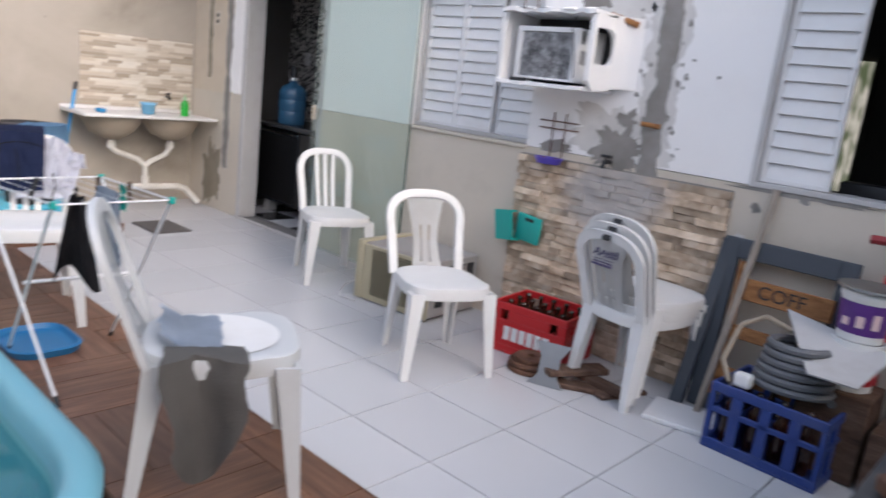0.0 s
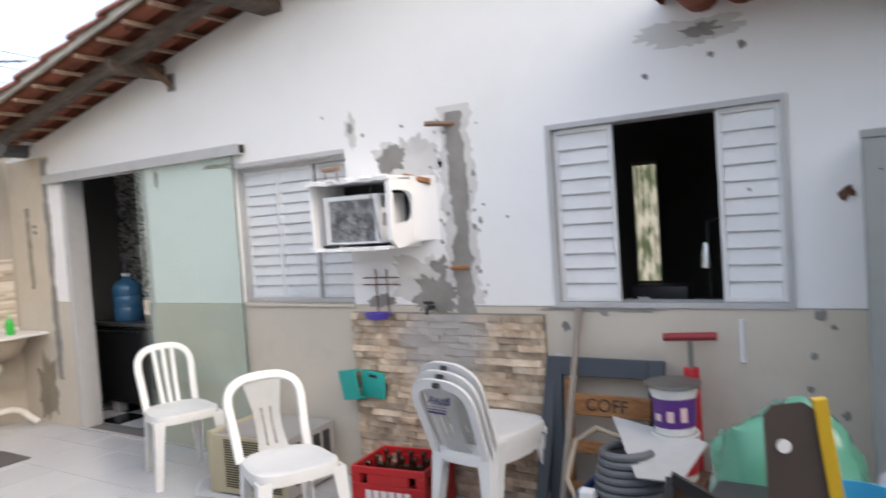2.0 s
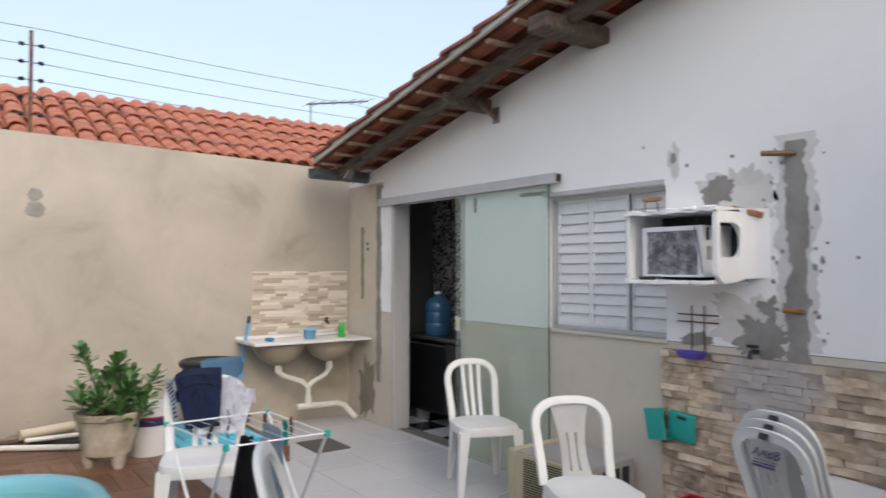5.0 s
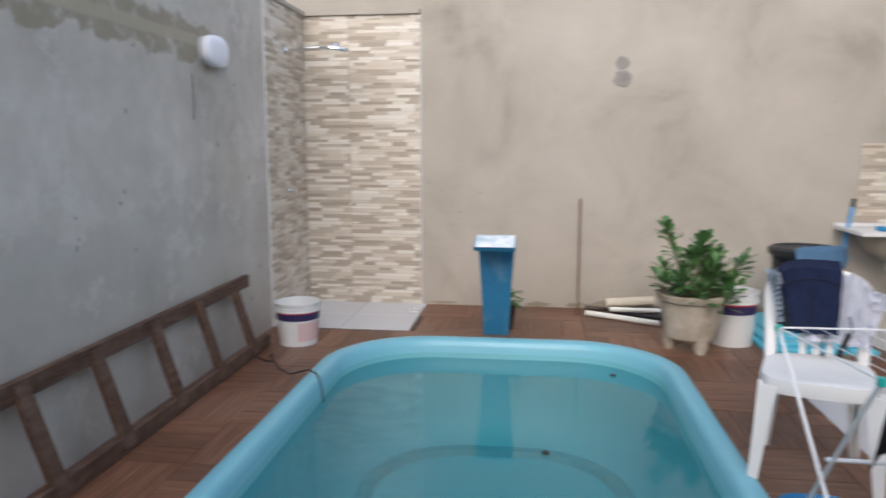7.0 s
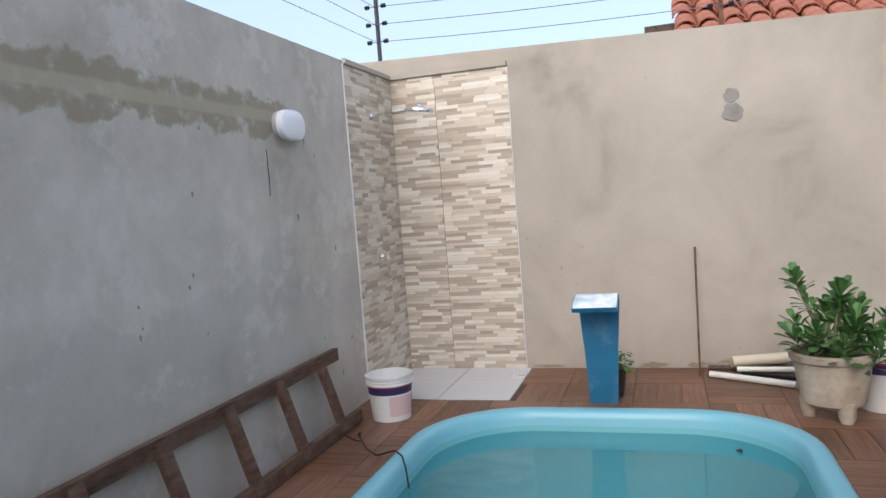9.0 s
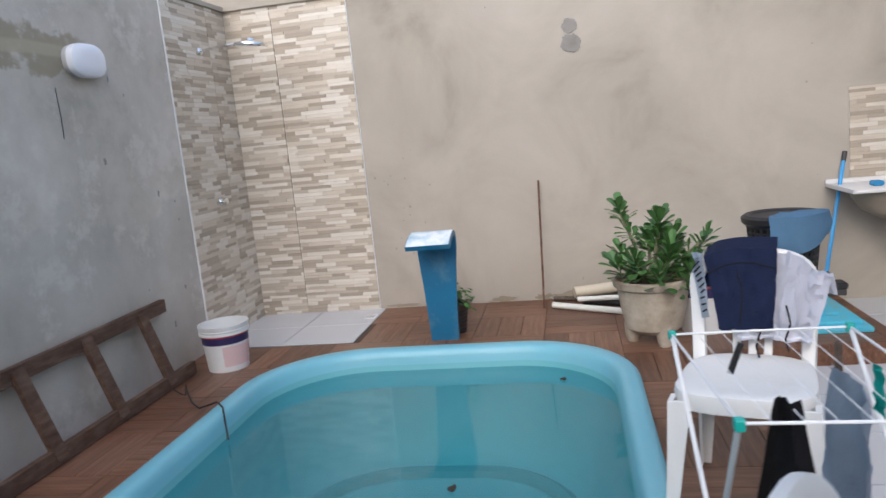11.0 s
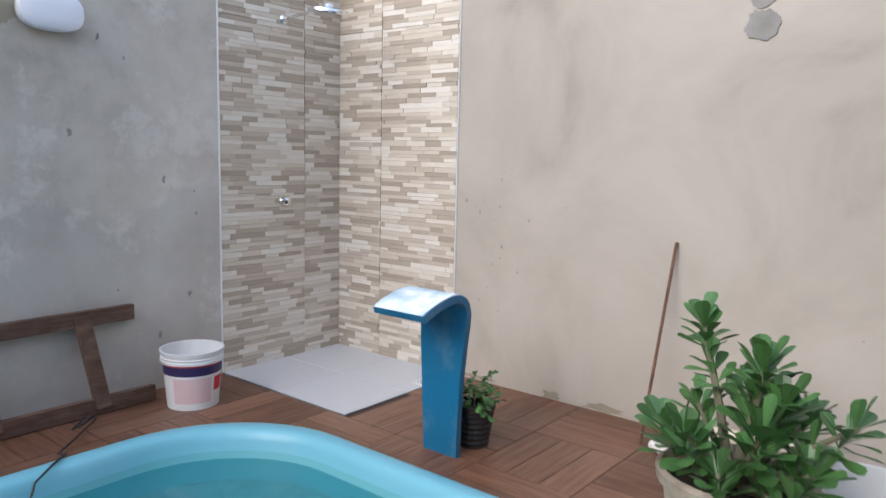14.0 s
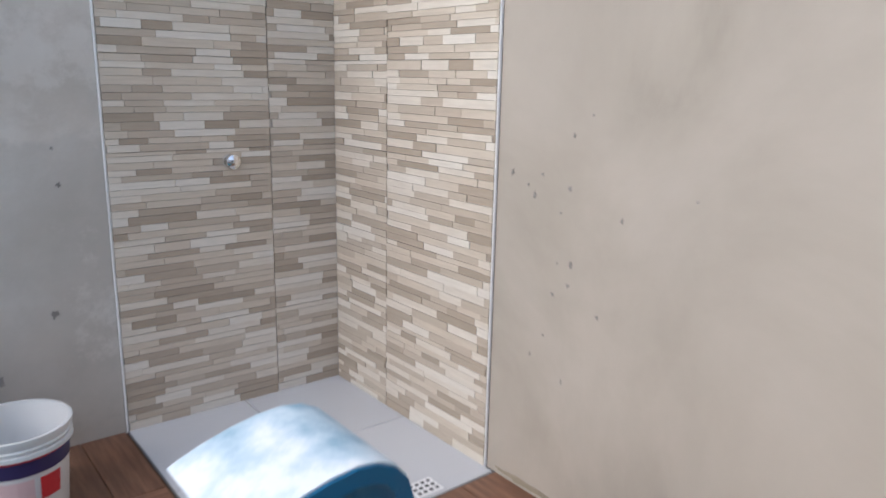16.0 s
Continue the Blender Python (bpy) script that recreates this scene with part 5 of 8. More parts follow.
# ---- plastic chairs ----
def chair(m, label, material=plastic_white, fan=False, back_h=0.835, bw=1.0, group="white plastic chairs"):
    """Moulded armless garden chair facing +x."""
    c = thing("plastic_chair", m, label, "chair", group)
    seat = [(0.215 * (1 + 0.03 * math.cos(2 * a)) * math.copysign(abs(math.cos(a)) ** 0.55, math.cos(a)), 0.20 * (1 + 0.11 * math.cos(a)) * math.copysign(abs(math.sin(a)) ** 0.55, math.sin(a))) for a in [2 * math.pi * i / 40 for i in range(40)]]
    bm = B()
    levels = [(0.95, 0.375), (1.0, 0.378), (1.02, 0.414), (1.0, 0.433), (0.93, 0.438), (0.7, 0.430), (0.3, 0.424)]
    rings = [[bm.verts.new((x * k, y * k, z + (0.006 * (x > 0.1)))) for x, y in seat] for k, z in levels]
    for a, b in zip(rings, rings[1:]):
        for i in range(40):
            bm.faces.new((a[i], a[(i + 1) % 40], b[(i + 1) % 40], b[i]))
    bm.faces.new(rings[-1])
    bm.faces.new(rings[0][::-1])
    part("seat", bm, material, c, "", None, True)
    for sx, sy in ((1, 1), (1, -1), (-1, 1), (-1, -1)):
        top, foot = Vector((0.175 * sx, (0.178 if sx > 0 else 0.145) * sy, 0.41)), Vector((0.215 * sx - (0.02 if sx < 0 else 0), (0.215 if sx > 0 else 0.172) * sy, 0.0))
        bm = B()
        rows = []
        for t, w_ in ((0, 0.066), (0.4, 0.05), (1, 0.032)):
            p = top.lerp(foot, t)
            rows.append([bm.verts.new(p + Vector((a * w_, b * w_, 0))) for a, b in ((0.5 * sx, 0.5 * sy), (0.5 * sx, -0.55 * sy), (0.3 * sx, -0.55 * sy), (0.3 * sx, 0.25 * sy), (-0.55 * sx, 0.25 * sy), (-0.55 * sx, 0.5 * sy))])
        for a, b in zip(rows, rows[1:]):
            for i in range(6):
                bm.faces.new((a[i], a[(i + 1) % 6], b[(i + 1) % 6], b[i]))
        bm.faces.new(rows[0])
        bm.faces.new(rows[-1])
        part("leg", bm, material, c)
    # arch of the back
    def bk(y, z):
        return Vector((-0.205 - 0.16 * (z - 0.42) / 0.45, y, z))
    arch = [bk(-0.165 * bw, 0.40), bk(-0.170 * bw, 0.52), bk(-0.176 * bw, 0.62)] + [bk(-0.180 * bw * math.copysign(abs(math.cos(a)) ** 0.72, math.cos(a)), 0.66 + (back_h - 0.66) * abs(math.sin(a)) ** 0.8) for a in [math.pi * i / 16 for i in range(17)]] + [bk(0.176 * bw, 0.62), bk(0.170 * bw, 0.52), bk(0.165 * bw, 0.40)]
    bm = B()
    rings = []
    for i, p in enumerate(arch):
        d = (arch[min(i + 1, len(arch) - 1)] - arch[max(i - 1, 0)]).normalized()
        out = d.cross(Vector((1, 0, 0.35))).normalized()
        nr = Vector((1, 0, 0.35)).normalized()
        rings.append([bm.verts.new(p + out * a + nr * b) for a, b in ((-0.024, -0.008), (-0.020, 0.010), (0.0, 0.014), (0.020, 0.010), (0.024, -0.008), (0.0, -0.004))])
    for a, b in zip(rings, rings[1:]):
        for i in range(6):
            bm.faces.new((a[i], a[(i + 1) % 6], b[(i + 1) % 6], b[i]))
    bm.faces.new(rings[0])
    bm.faces.new(rings[-1])
    part("back_frame", bm, material, c, "", None, True)
    if fan:
        # one moulded splat: wide at the top, waisted, with two slots in its lower half
        edges = (-1.0, -0.40, -0.24, 0.24, 0.40, 1.0)
        rows_ = 12
        zt = back_h - 0.012
        bm = B()
        grid = []
        for i in range(rows_ + 1):
            t = i / rows_
            z = 0.425 + (zt - 0.425) * t
            half = 0.082 - 0.040 * math.sin(math.pi * min(1.0, t * 0.75)) * (1 - t) + 0.022 * t * t
            p0 = bk(0, z)
            if t < 0.25:
                p0.x += (0.25 - t) * 0.02
            grid.append([bm.verts.new((p0.x - 0.014 * math.sin(math.pi * t) - 0.010 * (1 - abs(e)), e * half, z)) for e in edges])
        for i in range(rows_):
            for j in range(5):
                if j in (1, 3) and 1 <= i <= 6:
                    continue
                bm.faces.new((grid[i][j], grid[i][j + 1], grid[i + 1][j + 1], grid[i + 1][j]))
        bmesh.ops.solidify(bm, geom=bm.faces, thickness=0.007)
        part("splat", bm, material, c, "", None, True)
        return c
    for y, w_ in ((-0.060, 0.026), (0.0, 0.026), (0.060, 0.026)):
        zt = 0.66 + (back_h - 0.675) * math.sqrt(max(0.0, 1 - abs(y / 0.19) ** 3.0))
        bm = B()
        rows = []
        for t in (0, 0.33, 0.66, 1.0):
            z = 0.41 + (zt - 0.41) * t
            p = bk(y * (0.80 + 0.2 * t), z)
            if t == 0:
                p.x = -0.20
            rows.append([bm.verts.new(p + Vector((dx - 0.012 * math.sin(math.pi * t), dy * w_ / 2, 0))) for dx, dy in ((0.005, -1), (0.008, 0), (0.005, 1), (-0.004, 1), (-0.004, -1))])
        for a, b in zip(rows, rows[1:]):
            for i in range(5):
                bm.faces.new((a[i], a[(i + 1) % 5], b[(i + 1) % 5], b[i]))
        part("slat", bm, material, c, "", None, True)
    return c


def words(text, size, m, material, parent=None, name="lettering", thick=0.001):
    cu = bpy.data.curves.new(name, "FONT")
    cu.body, cu.size, cu.extrude, cu.align_x, cu.align_y = text, size, thick, "CENTER", "CENTER"
    tmp = bpy.data.objects.new(name, cu)
    me = bpy.data.meshes.new_from_object(tmp)
    bpy.data.objects.remove(tmp)
    me.materials.clear()
    me.materials.append(material)
    ob = new(name, me)
    ob.parent = parent
    ob.matrix_basis = m
    return ob


chair(pose(-3.62, 3.09, PZ, 0, 0, -22), "white moulded plastic chair with thin back slats on the tiles", back_h=0.80, bw=0.96)
chair(pose(-2.17, 2.60, PZ, 0, 0, -26), "white moulded plastic chair with a fan back on the tiles", fan=True, back_h=0.79, bw=1.06)
for k in range(3):
    c = chair(pose(-1.41 + 0.010 * k, 3.20 + 0.020 * k, PZ + 0.036 * k, 0, 0, 81), "stacked white plastic chair with printed navy letters on its back", fan=True, back_h=0.785, bw=0.94)
    m_ = pose(-0.3225, 0.0, 0.69, 0, 0, 0) @ pose(0, 0, 0, 90, 0, -90) @ pose(0, 0, 0, -19.5, 0, 0)
    if k == 0:
        words("AABB", 0.055, m_ @ pose(0, 0.012, 0.010), print_dark, c)
        for z, h_ in ((-0.018, 0.0015), (-0.030, 0.003), (-0.042, 0.005)):
            part("print_bar", box(B(), (-0.055, z - h_, 0.008), (0.055, z + h_, 0.0105), 0, m_), print_dark, c)
    part("grip_hole", box(B(), (-0.022, -0.014, 0.004), (0.022, 0.014, 0.012), 0.003, pose(-0.336, 0, 0.776, 0, 0, 0) @ pose(0, 0, 0, 90, 0, -90) @ pose(0, 0, 0, -19.5, 0, 0)), black_plastic, c)
LAUNDRY = pose(-3.36, 1.145, 0, 0, 0, -17.5)
laundry_chair = chair(LAUNDRY, "white plastic chair on the deck with laundry over its back", fan=False, back_h=0.765, bw=1.04)
GCX, GCY, GCA = -1.72, 1.16, 62
grey_chair = chair(pose(GCX, GCY, 0, 0, 0, GCA), "white plastic chair with shade and dirt put into its grey, clothes over its seat", plastic_grey, fan=True, back_h=0.80)
# White disc paints the brightly lit seat on the greyed chair.
part("lit_seat_disc", lathe(B(), [(0.17, 0.4395), (0.13, 0.437), (0, 0.431)], 28), plastic_white, grey_chair)

# laundry over the chair back
def chair_pt(x, y, z):
    return LAUNDRY @ Vector((x, y, z))
def over_back(y0, y1, z_front, z_back, off, s, sway=0.0, crumple=1.0, taper=0.0):
    def fn(u, v):
        y = (y0 + y1) / 2 + (y1 - y0) * (v - 0.5) * (1 - taper * max(0.0, 0.68 - u) / 0.68) + sway * (u - 0.4)
        top = 0.650 + 0.122 * max(0.02, 1 - (min(abs(y), 0.195) / 0.20) ** 3.2) ** 0.5
        if u < 0.68:
            t = 1 - u / 0.68
            z = top + off - (top - z_front) * t
            x = -0.205 - 0.16 * (z - 0.42) / 0.45 + 0.022 + off + 0.03 * t * t
        else:
            t = (u - 0.68) / 0.32
            z = top + off - (top - z_back) * t
            x = -0.205 - 0.16 * (z - 0.42) / 0.45 - 0.03 - off
        return chair_pt(x + abs(wob(u, v, s, crumple)) + 0.006 * math.sin(9 * v + s), y + 0.6 * wob(u, v, s + 2), z + 0.5 * wob(u, v, s + 4) * (1.5 if u < 0.1 else 0.6))
    return fn
f_ = over_back(-0.09, 0.215, 0.495, 0.58, 0.008, 2.0, -0.03, 3.0, 0.25)
shirt = tagged(drape("white_shirt", 30, 28, f_, cloth_white), "white cotton shirt hanging over a chair back", "clothing")
part("hem", tube(B(), [f_(0.02, k / 16) + Vector((0.003, 0, 0)) for k in range(17)], 0.004, 5), cloth_white, shirt)
drape("sleeve", 16, 12, over_back(0.10, 0.235, 0.53, 0.60, 0.026, 5.0, 0.05, 2.6, 0.15), cloth_white, shirt, "bunched white sleeve")
SH = (-0.145, 0.092, 0.50, 0.60)
shorts = tagged(drape("navy_shorts", 26, 20, over_back(*SH, 0.040, 7.0, -0.04, 1.5, 0.26), navy), "navy blue shorts hanging over a chair back", "clothing")
WB = (-0.178, -0.148, 0.535, 0.72)
drape("waistband", 14, 4, over_back(*WB, 0.040, 7.0, -0.06, 1.5), cloth_pale, shorts, "pale elastic waistband with dark marks")
for k in range(9):
    f_ = over_back(*WB, 0.048, 7.0, -0.06, 1.5)
    part("print_mark", tube(B(), [f_(0.04 + 0.068 * k, 0.2), f_(0.06 + 0.068 * k, 0.8)], 0.0032, 5), cloth_black, shorts)
f_ = over_back(*SH, 0.046, 7.0, -0.04, 1.5, 0.26)
part("seam", tube(B(), [f_(0.46 + 0.05 * math.sin(3 * k / 10), k / 10) for k in range(11)], 0.0022, 5), cloth_black, shorts)
part("seam", tube(B(), [f_(0.02 + 0.42 * k / 10, 0.42 + 0.06 * math.sin(k / 4)) for k in range(11)], 0.0022, 5), cloth_black, shorts)
for (dx, dy, z0, L) in ((-0.10, 0.02, 0.60, 0.16), (-0.11, 0.11, 0.62, 0.15)):
    tagged(part("drawstring", tube(B(), [chair_pt(-0.19 + 0.012, dy, z0), chair_pt(-0.17, dy + 0.012, z0 - L * 0.4), chair_pt(-0.165, dy - 0.004, z0 - L * 0.75), chair_pt(-0.15, dy + 0.006, max(0.445, z0 - L))], 0.0035, 5), cloth_black), "thin black drawstring hanging from the laundry", "string")

# clothes on the grey chair
def gch(x, y, z):
    return pose(GCX, GCY, 0, 0, 0, GCA) @ Vector((x, y, z))
def side_cloth(u, v):
    x = -0.16 + 0.22 * v
    if u < 0.35:
        return gch(x + wob(u, v, 3), -0.12 - 0.09 * u / 0.35 + wob(u, v, 4), 0.446 + 0.4 * abs(wob(u, v, 5)))
    t = (u - 0.35) / 0.65
    return gch(x * (1 - 0.25 * t) + wob(u, v, 3) * 1.5, -0.222 - 0.03 * math.sin(6 * v + 2) - 0.01 * t, 0.446 - 0.36 * t * (0.8 + 0.25 * math.sin(4 * v)))
tagged(drape("grey_trousers", 18, 16, side_cloth, cloth_grey), "crumpled dark grey trousers hanging off a chair seat", "clothing")
def seat_cloth(u, v):
    return gch(-0.17 + 0.17 * u + wob(u, v, 8), -0.13 + 0.26 * v + wob(u, v, 9), 0.447 + 0.5 * abs(wob(u, v, 11)) + 0.12 * max(0, 0.35 - u) )
tagged(drape("pale_blue_shirt", 12, 12, seat_cloth, cloth_pale), "crumpled pale blue shirt on a chair seat", "clothing")

# ---- drying rack ----
rk = thing("drying_rack", pose(0, 0, 0), "small white folding wire drying rack with teal corners", "drying rack")
FL, FR, NL, NR = Vector((-3.05, 0.885, 0.675)), Vector((-3.015, 1.33, 0.685)), Vector((-2.354, 0.912, 0.712)), Vector((-2.33, 1.30, 0.718))
for a, b in ((FL, FR), (NL, NR), (FL, NL), (FR, NR)):
    part("frame_bar", tube(B(), [a, b], 0.0035, 7), wire_white, rk)
for k in range(1, 7):
    t = k / 7
    part("wire", tube(B(), [FL.lerp(FR, t) + Vector((0, 0, 0.002)), NL.lerp(NR, t) + Vector((0, 0, 0.002))], 0.0014, 5), wire_white, rk)
for p in (FL, FR, NL, NR):
    part("corner_cap", box(B(), (-0.011, -0.010, -0.014), (0.011, 0.010, 0.011), 0.004, Matrix.Translation(p), 2), teal, rk, "teal plastic corner")
for a, b in ((FL, Vector((-2.36, 0.93, 0.0))), (FR, Vector((-2.32, 1.34, 0.0))), (NL, Vector((-2.96, 0.95, 0.0))), (NR, Vector((-2.93, 1.34, 0.0)))):
    part("leg", tube(B(), [a, b], 0.0065, 8), wire_white, rk)
    part("foot", tube(B(), [b, b.lerp(a, 0.04)], 0.009, 8), black_plastic, rk)
part("brace", tube(B(), [(-2.665, 0.918, 0.365), (-2.64, 1.335, 0.365)], 0.007, 6), wire_white, rk)
def hang(p0, p1, length, s, bulge=0.02, taper=0.2):
    p0, p1 = Vector(p0), Vector(p1)
    nrm = (p1 - p0).cross(Vector((0, 0, 1))).normalized()
    def fn(u, v):
        vv = 0.5 + (v - 0.5) * (1 - taper * (1 - u))
        p = p0.lerp(p1, vv)
        return p + nrm * (bulge * math.sin(7 * v + s) * (0.4 + u) + wob(u, v, s)) + Vector((0, 0, 0.012 - length * u * (0.88 + 0.14 * math.sin(5 * v + s)) + 0.3 * wob(u, v, s + 3)))
    return fn
tagged(drape("black_garment", 16, 12, hang(NL.lerp(NR, 0.03) + Vector((-0.10, 0.02, 0)), NL.lerp(NR, 0.45) + Vector((-0.06, 0, 0)), 0.34, 3.0, 0.03, 0.7), cloth_black), "black garment hanging from a drying rack", "clothing")
tagged(drape("pale_garment", 16, 14, hang(NL.lerp(NR, 0.62) + Vector((-0.02, 0, 0)), NL.lerp(NR, 0.60) + Vector((-0.34, 0.02, 0)), 0.30, 5.0, 0.02, 0.3), cloth_pale), "pale grey-blue garment hanging from a drying rack", "clothing")
tagged(drape("teal_sock", 8, 6, hang(NL.lerp(NR, 0.80) + Vector((-0.2, 0, 0)), NL.lerp(NR, 0.84) + Vector((-0.27, 0, 0)), 0.10, 9.0, 0.01), teal), "small teal cloth hanging from a drying rack", "clothing")
for k, (t, s) in enumerate(((0.25, 0.35), (0.75, 0.4), (0.9, 0.6))):
    p = FL.lerp(FR, t).lerp(NL.lerp(NR, t), s)
    pg = thing("clothes_peg", Matrix.Translation(p) @ pose(0, 0, 0, 20 * (k - 1), 0, 30 * k), "dark clothes peg clipped on a drying rack wire", "peg", "clothes pegs")
    part("jaw", box(B(), (-0.006, -0.007, -0.045), (0.006, -0.001, 0.035), 0.001), wood_dark if k else black_plastic, pg)
    part("jaw", box(B(), (-0.006, 0.001, -0.045), (0.006, 0.007, 0.035), 0.001), wood_dark if k else black_plastic, pg)

tray = thing("blue_tray", pose(-2.96, 1.06, 0), "round-cornered blue plastic tray on the deck under the rack", "tray")
bm = B()
rings = [[bm.verts.new((x, y, z)) for x, y in rrect(-0.17 + d, 0.17 - d, -0.14 + d, 0.14 - d, 0.09 - d * 0.5, 5)] for d, z in ((0.012, 0.0), (0.0, 0.03), (0.01, 0.034), (0.02, 0.012), (0.03, 0.008))]
for a, b in zip(rings, rings[1:]):
    for i in range(len(a)):
        bm.faces.new((a[i], a[(i + 1) % len(a)], b[(i + 1) % len(a)], b[i]))
bm.faces.new(rings[-1])
part("body", bm, mat("blue_tray_plastic", (0.02, 0.16, 0.36), 0.4, var=0.1), tray, "", None, True)

# ---- kitchen and room behind the openings ----
cab = thing("kitchen_cabinet", pose(-5.75, 3.86, PZ), "black glossy kitchen cabinet under a dark worktop", "cabinet")
part("body", box(B(), (0, 0.012, 0.12), (1.2, 0.5, 0.80), 0.004), black_plastic, cab)
part("door", box(B(), (0.02, 0.0, 0.14), (0.60, 0.012, 0.78), 0.004), black_gloss, cab, "black glossy door")
part("door", box(B(), (0.62, 0.0, 0.14), (1.18, 0.012, 0.78), 0.004), black_gloss, cab)
part("handle", box(B(), (0.02, -0.012, 0.745), (0.60, 0.0, 0.765), 0.003), chrome, cab, "metal edge handle")
for x in (0.06, 1.1):
    part("foot", box(B(), (x, 0.05, 0.006), (x + 0.09, 0.14, 0.12), 0.004), frame_grey, cab)
top = tagged(part("worktop", box(B(), (-5.80, 3.82, PZ + 0.80), (-4.5, 4.44, PZ + 0.835), 0.005), mat("dark_granite", (0.05, 0.05, 0.052), 0.25, var=0.4, scale=60)), "dark granite kitchen worktop", "worktop")
TZ = PZ + 0.835
jug = thing("water_jug", pose(-5.46, 4.0, TZ), "blue twenty-litre water jug with a black pump on top", "water jug")
part("body", lathe(B(), [(0, 0.0), (0.115, 0.0), (0.125, 0.015), (0.125, 0.10), (0.119, 0.115), (0.125, 0.13), (0.125, 0.20), (0.119, 0.215), (0.125, 0.23), (0.125, 0.29), (0.10, 0.33), (0.045, 0.36), (0.035, 0.37), (0.035, 0.40), (0, 0.40)], 24), mat("blue_jug_plastic", (0.045, 0.13, 0.23), 0.2, var=0.1, spec=0.6), jug, "", None, True)
part("cap", lathe(B(), [(0.037, 0.385), (0.037, 0.41), (0, 0.412)], 16), louvre_white, jug)
part("pump", lathe(B(), [(0.028, 0.41), (0.03, 0.50), (0.024, 0.51), (0, 0.512)], 14), black_plastic, jug, "black pump", None, True)
bdl = tagged(part("cutting_board", box(B(), (-5.70, 4.05, TZ), (-5.60, 4.075, TZ + 0.34), 0.006), wood_orange), "upright wooden cutting board on the worktop", "cutting board")
mug = thing("steel_mug", pose(-4.98, 3.92, TZ), "small steel mug on the worktop", "mug")
part("body", lathe(B(), [(0, 0), (0.04, 0), (0.04, 0.11), (0.036, 0.11), (0.036, 0.01), (0, 0.01)], 16), steel_dull, mug, "", None, True)
part("handle", tube(B(), [(0.04, 0, 0.09), (0.065, 0, 0.085), (0.065, 0, 0.035), (0.04, 0, 0.03)], 0.005, 6), steel_dull, mug)
rck = thing("dish_rack", pose(-5.2, 4.1, TZ), "black wire dish rack on the kitchen worktop", "rack")
for k in range(3):
    part("wire", tube(B(), [(0.12 * k, 0, 0), (0.12 * k, 0, 0.3), (0.12 * k, 0.15, 0.3)], 0.006, 5), black_plastic, rck)
part("wire", tube(B(), [(0, 0, 0.3), (0.24, 0, 0.3)], 0.006, 5), black_plastic, rck)
tagged(part("wall_switch", box(B(), (-5.93, 4.435, 1.25), (-5.85, 4.449, 1.37), 0.003), louvre_white), "white wall switch on the mosaic tiles", "switch")

# room behind window_2: a far bright opening, a desk with a monitor, a hanging lamp
wb2 = thing("window_3", pose(0, 0, 0), "narrow far window of the dim room, bright with daylight", "window", "", "structure")
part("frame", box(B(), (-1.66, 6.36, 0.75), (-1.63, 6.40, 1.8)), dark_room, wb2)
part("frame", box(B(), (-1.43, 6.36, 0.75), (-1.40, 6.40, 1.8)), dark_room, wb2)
day = bpy.data.materials.new("daylight_outside")
day.use_nodes = True
_n = day.node_tree.nodes
_e = _n.new("ShaderNodeEmission")
_e.inputs["Strength"].default_value = 0.32
_x = _n.new("ShaderNodeTexNoise")
_x.inputs["Scale"].default_value = 5
_y = _n.new("ShaderNodeValToRGB")
_y.color_ramp.elements[0].position, _y.color_ramp.elements[1].position = 0.42, 0.6
_y.color_ramp.elements[0].color, _y.color_ramp.elements[1].color = (0.10, 0.12, 0.06, 1), (0.55, 0.50, 0.40, 1)
day.node_tree.links.new(_x.outputs["Fac"], _y.inputs["Fac"])
day.node_tree.links.new(_y.outputs["Color"], _e.inputs["Color"])
day.node_tree.links.new(_e.outputs[0], _n["Material Output"].inputs["Surface"])
part("pane", box(B(), (-1.63, 6.385, 0.76), (-1.43, 6.395, 1.76)), day, wb2, "bright daylight seen through the far window")
desk = thing("desk", pose(-1.0, 3.72, PZ), "dark desk inside the room below the window", "desk")
part("top", box(B(), (0, 0, 0.98), (0.95, 0.5, 1.01), 0.003), black_plastic, desk)
for x in (0.02, 0.9):
    part("leg", box(B(), (x, 0.05, 0.01), (x + 0.04, 0.45, 0.98), 0.003), black_plastic, desk)
mon = thing("monitor_box", pose(-0.70, 3.84, PZ + 1.01), "black computer box with white letters on the desk", "monitor")
part("body", box(B(), (-0.14, -0.04, 0), (0.14, 0.1, 0.11), 0.01, None, 2), black_plastic, mon, "", None, True)
part("badge", box(B(), (-0.11, -0.0415, 0.035), (-0.05, -0.0400, 0.055)), wire_white, mon)
hl = thing("desk_lamp", pose(-0.46, 3.85, PZ + 1.01), "small silver desk lamp on a black arm", "lamp")
part("base", lathe(B(), [(0, 0), (0.06, 0), (0.06, 0.015), (0, 0.02)], 16), black_plastic, hl)
part("arm", tube(B(), [(0, 0, 0.01), (0, 0, 0.42), (0.11, -0.05, 0.45)], 0.006, 6), black_plastic, hl)
part("shade", lathe(B(), [(0.014, 0.12), (0.03, 0.0), (0.024, 0.0), (0.0, 0.1)], 14, pose(0.0, -0.05, 0.20)), chrome, hl, "silver bulb shade", None, True)

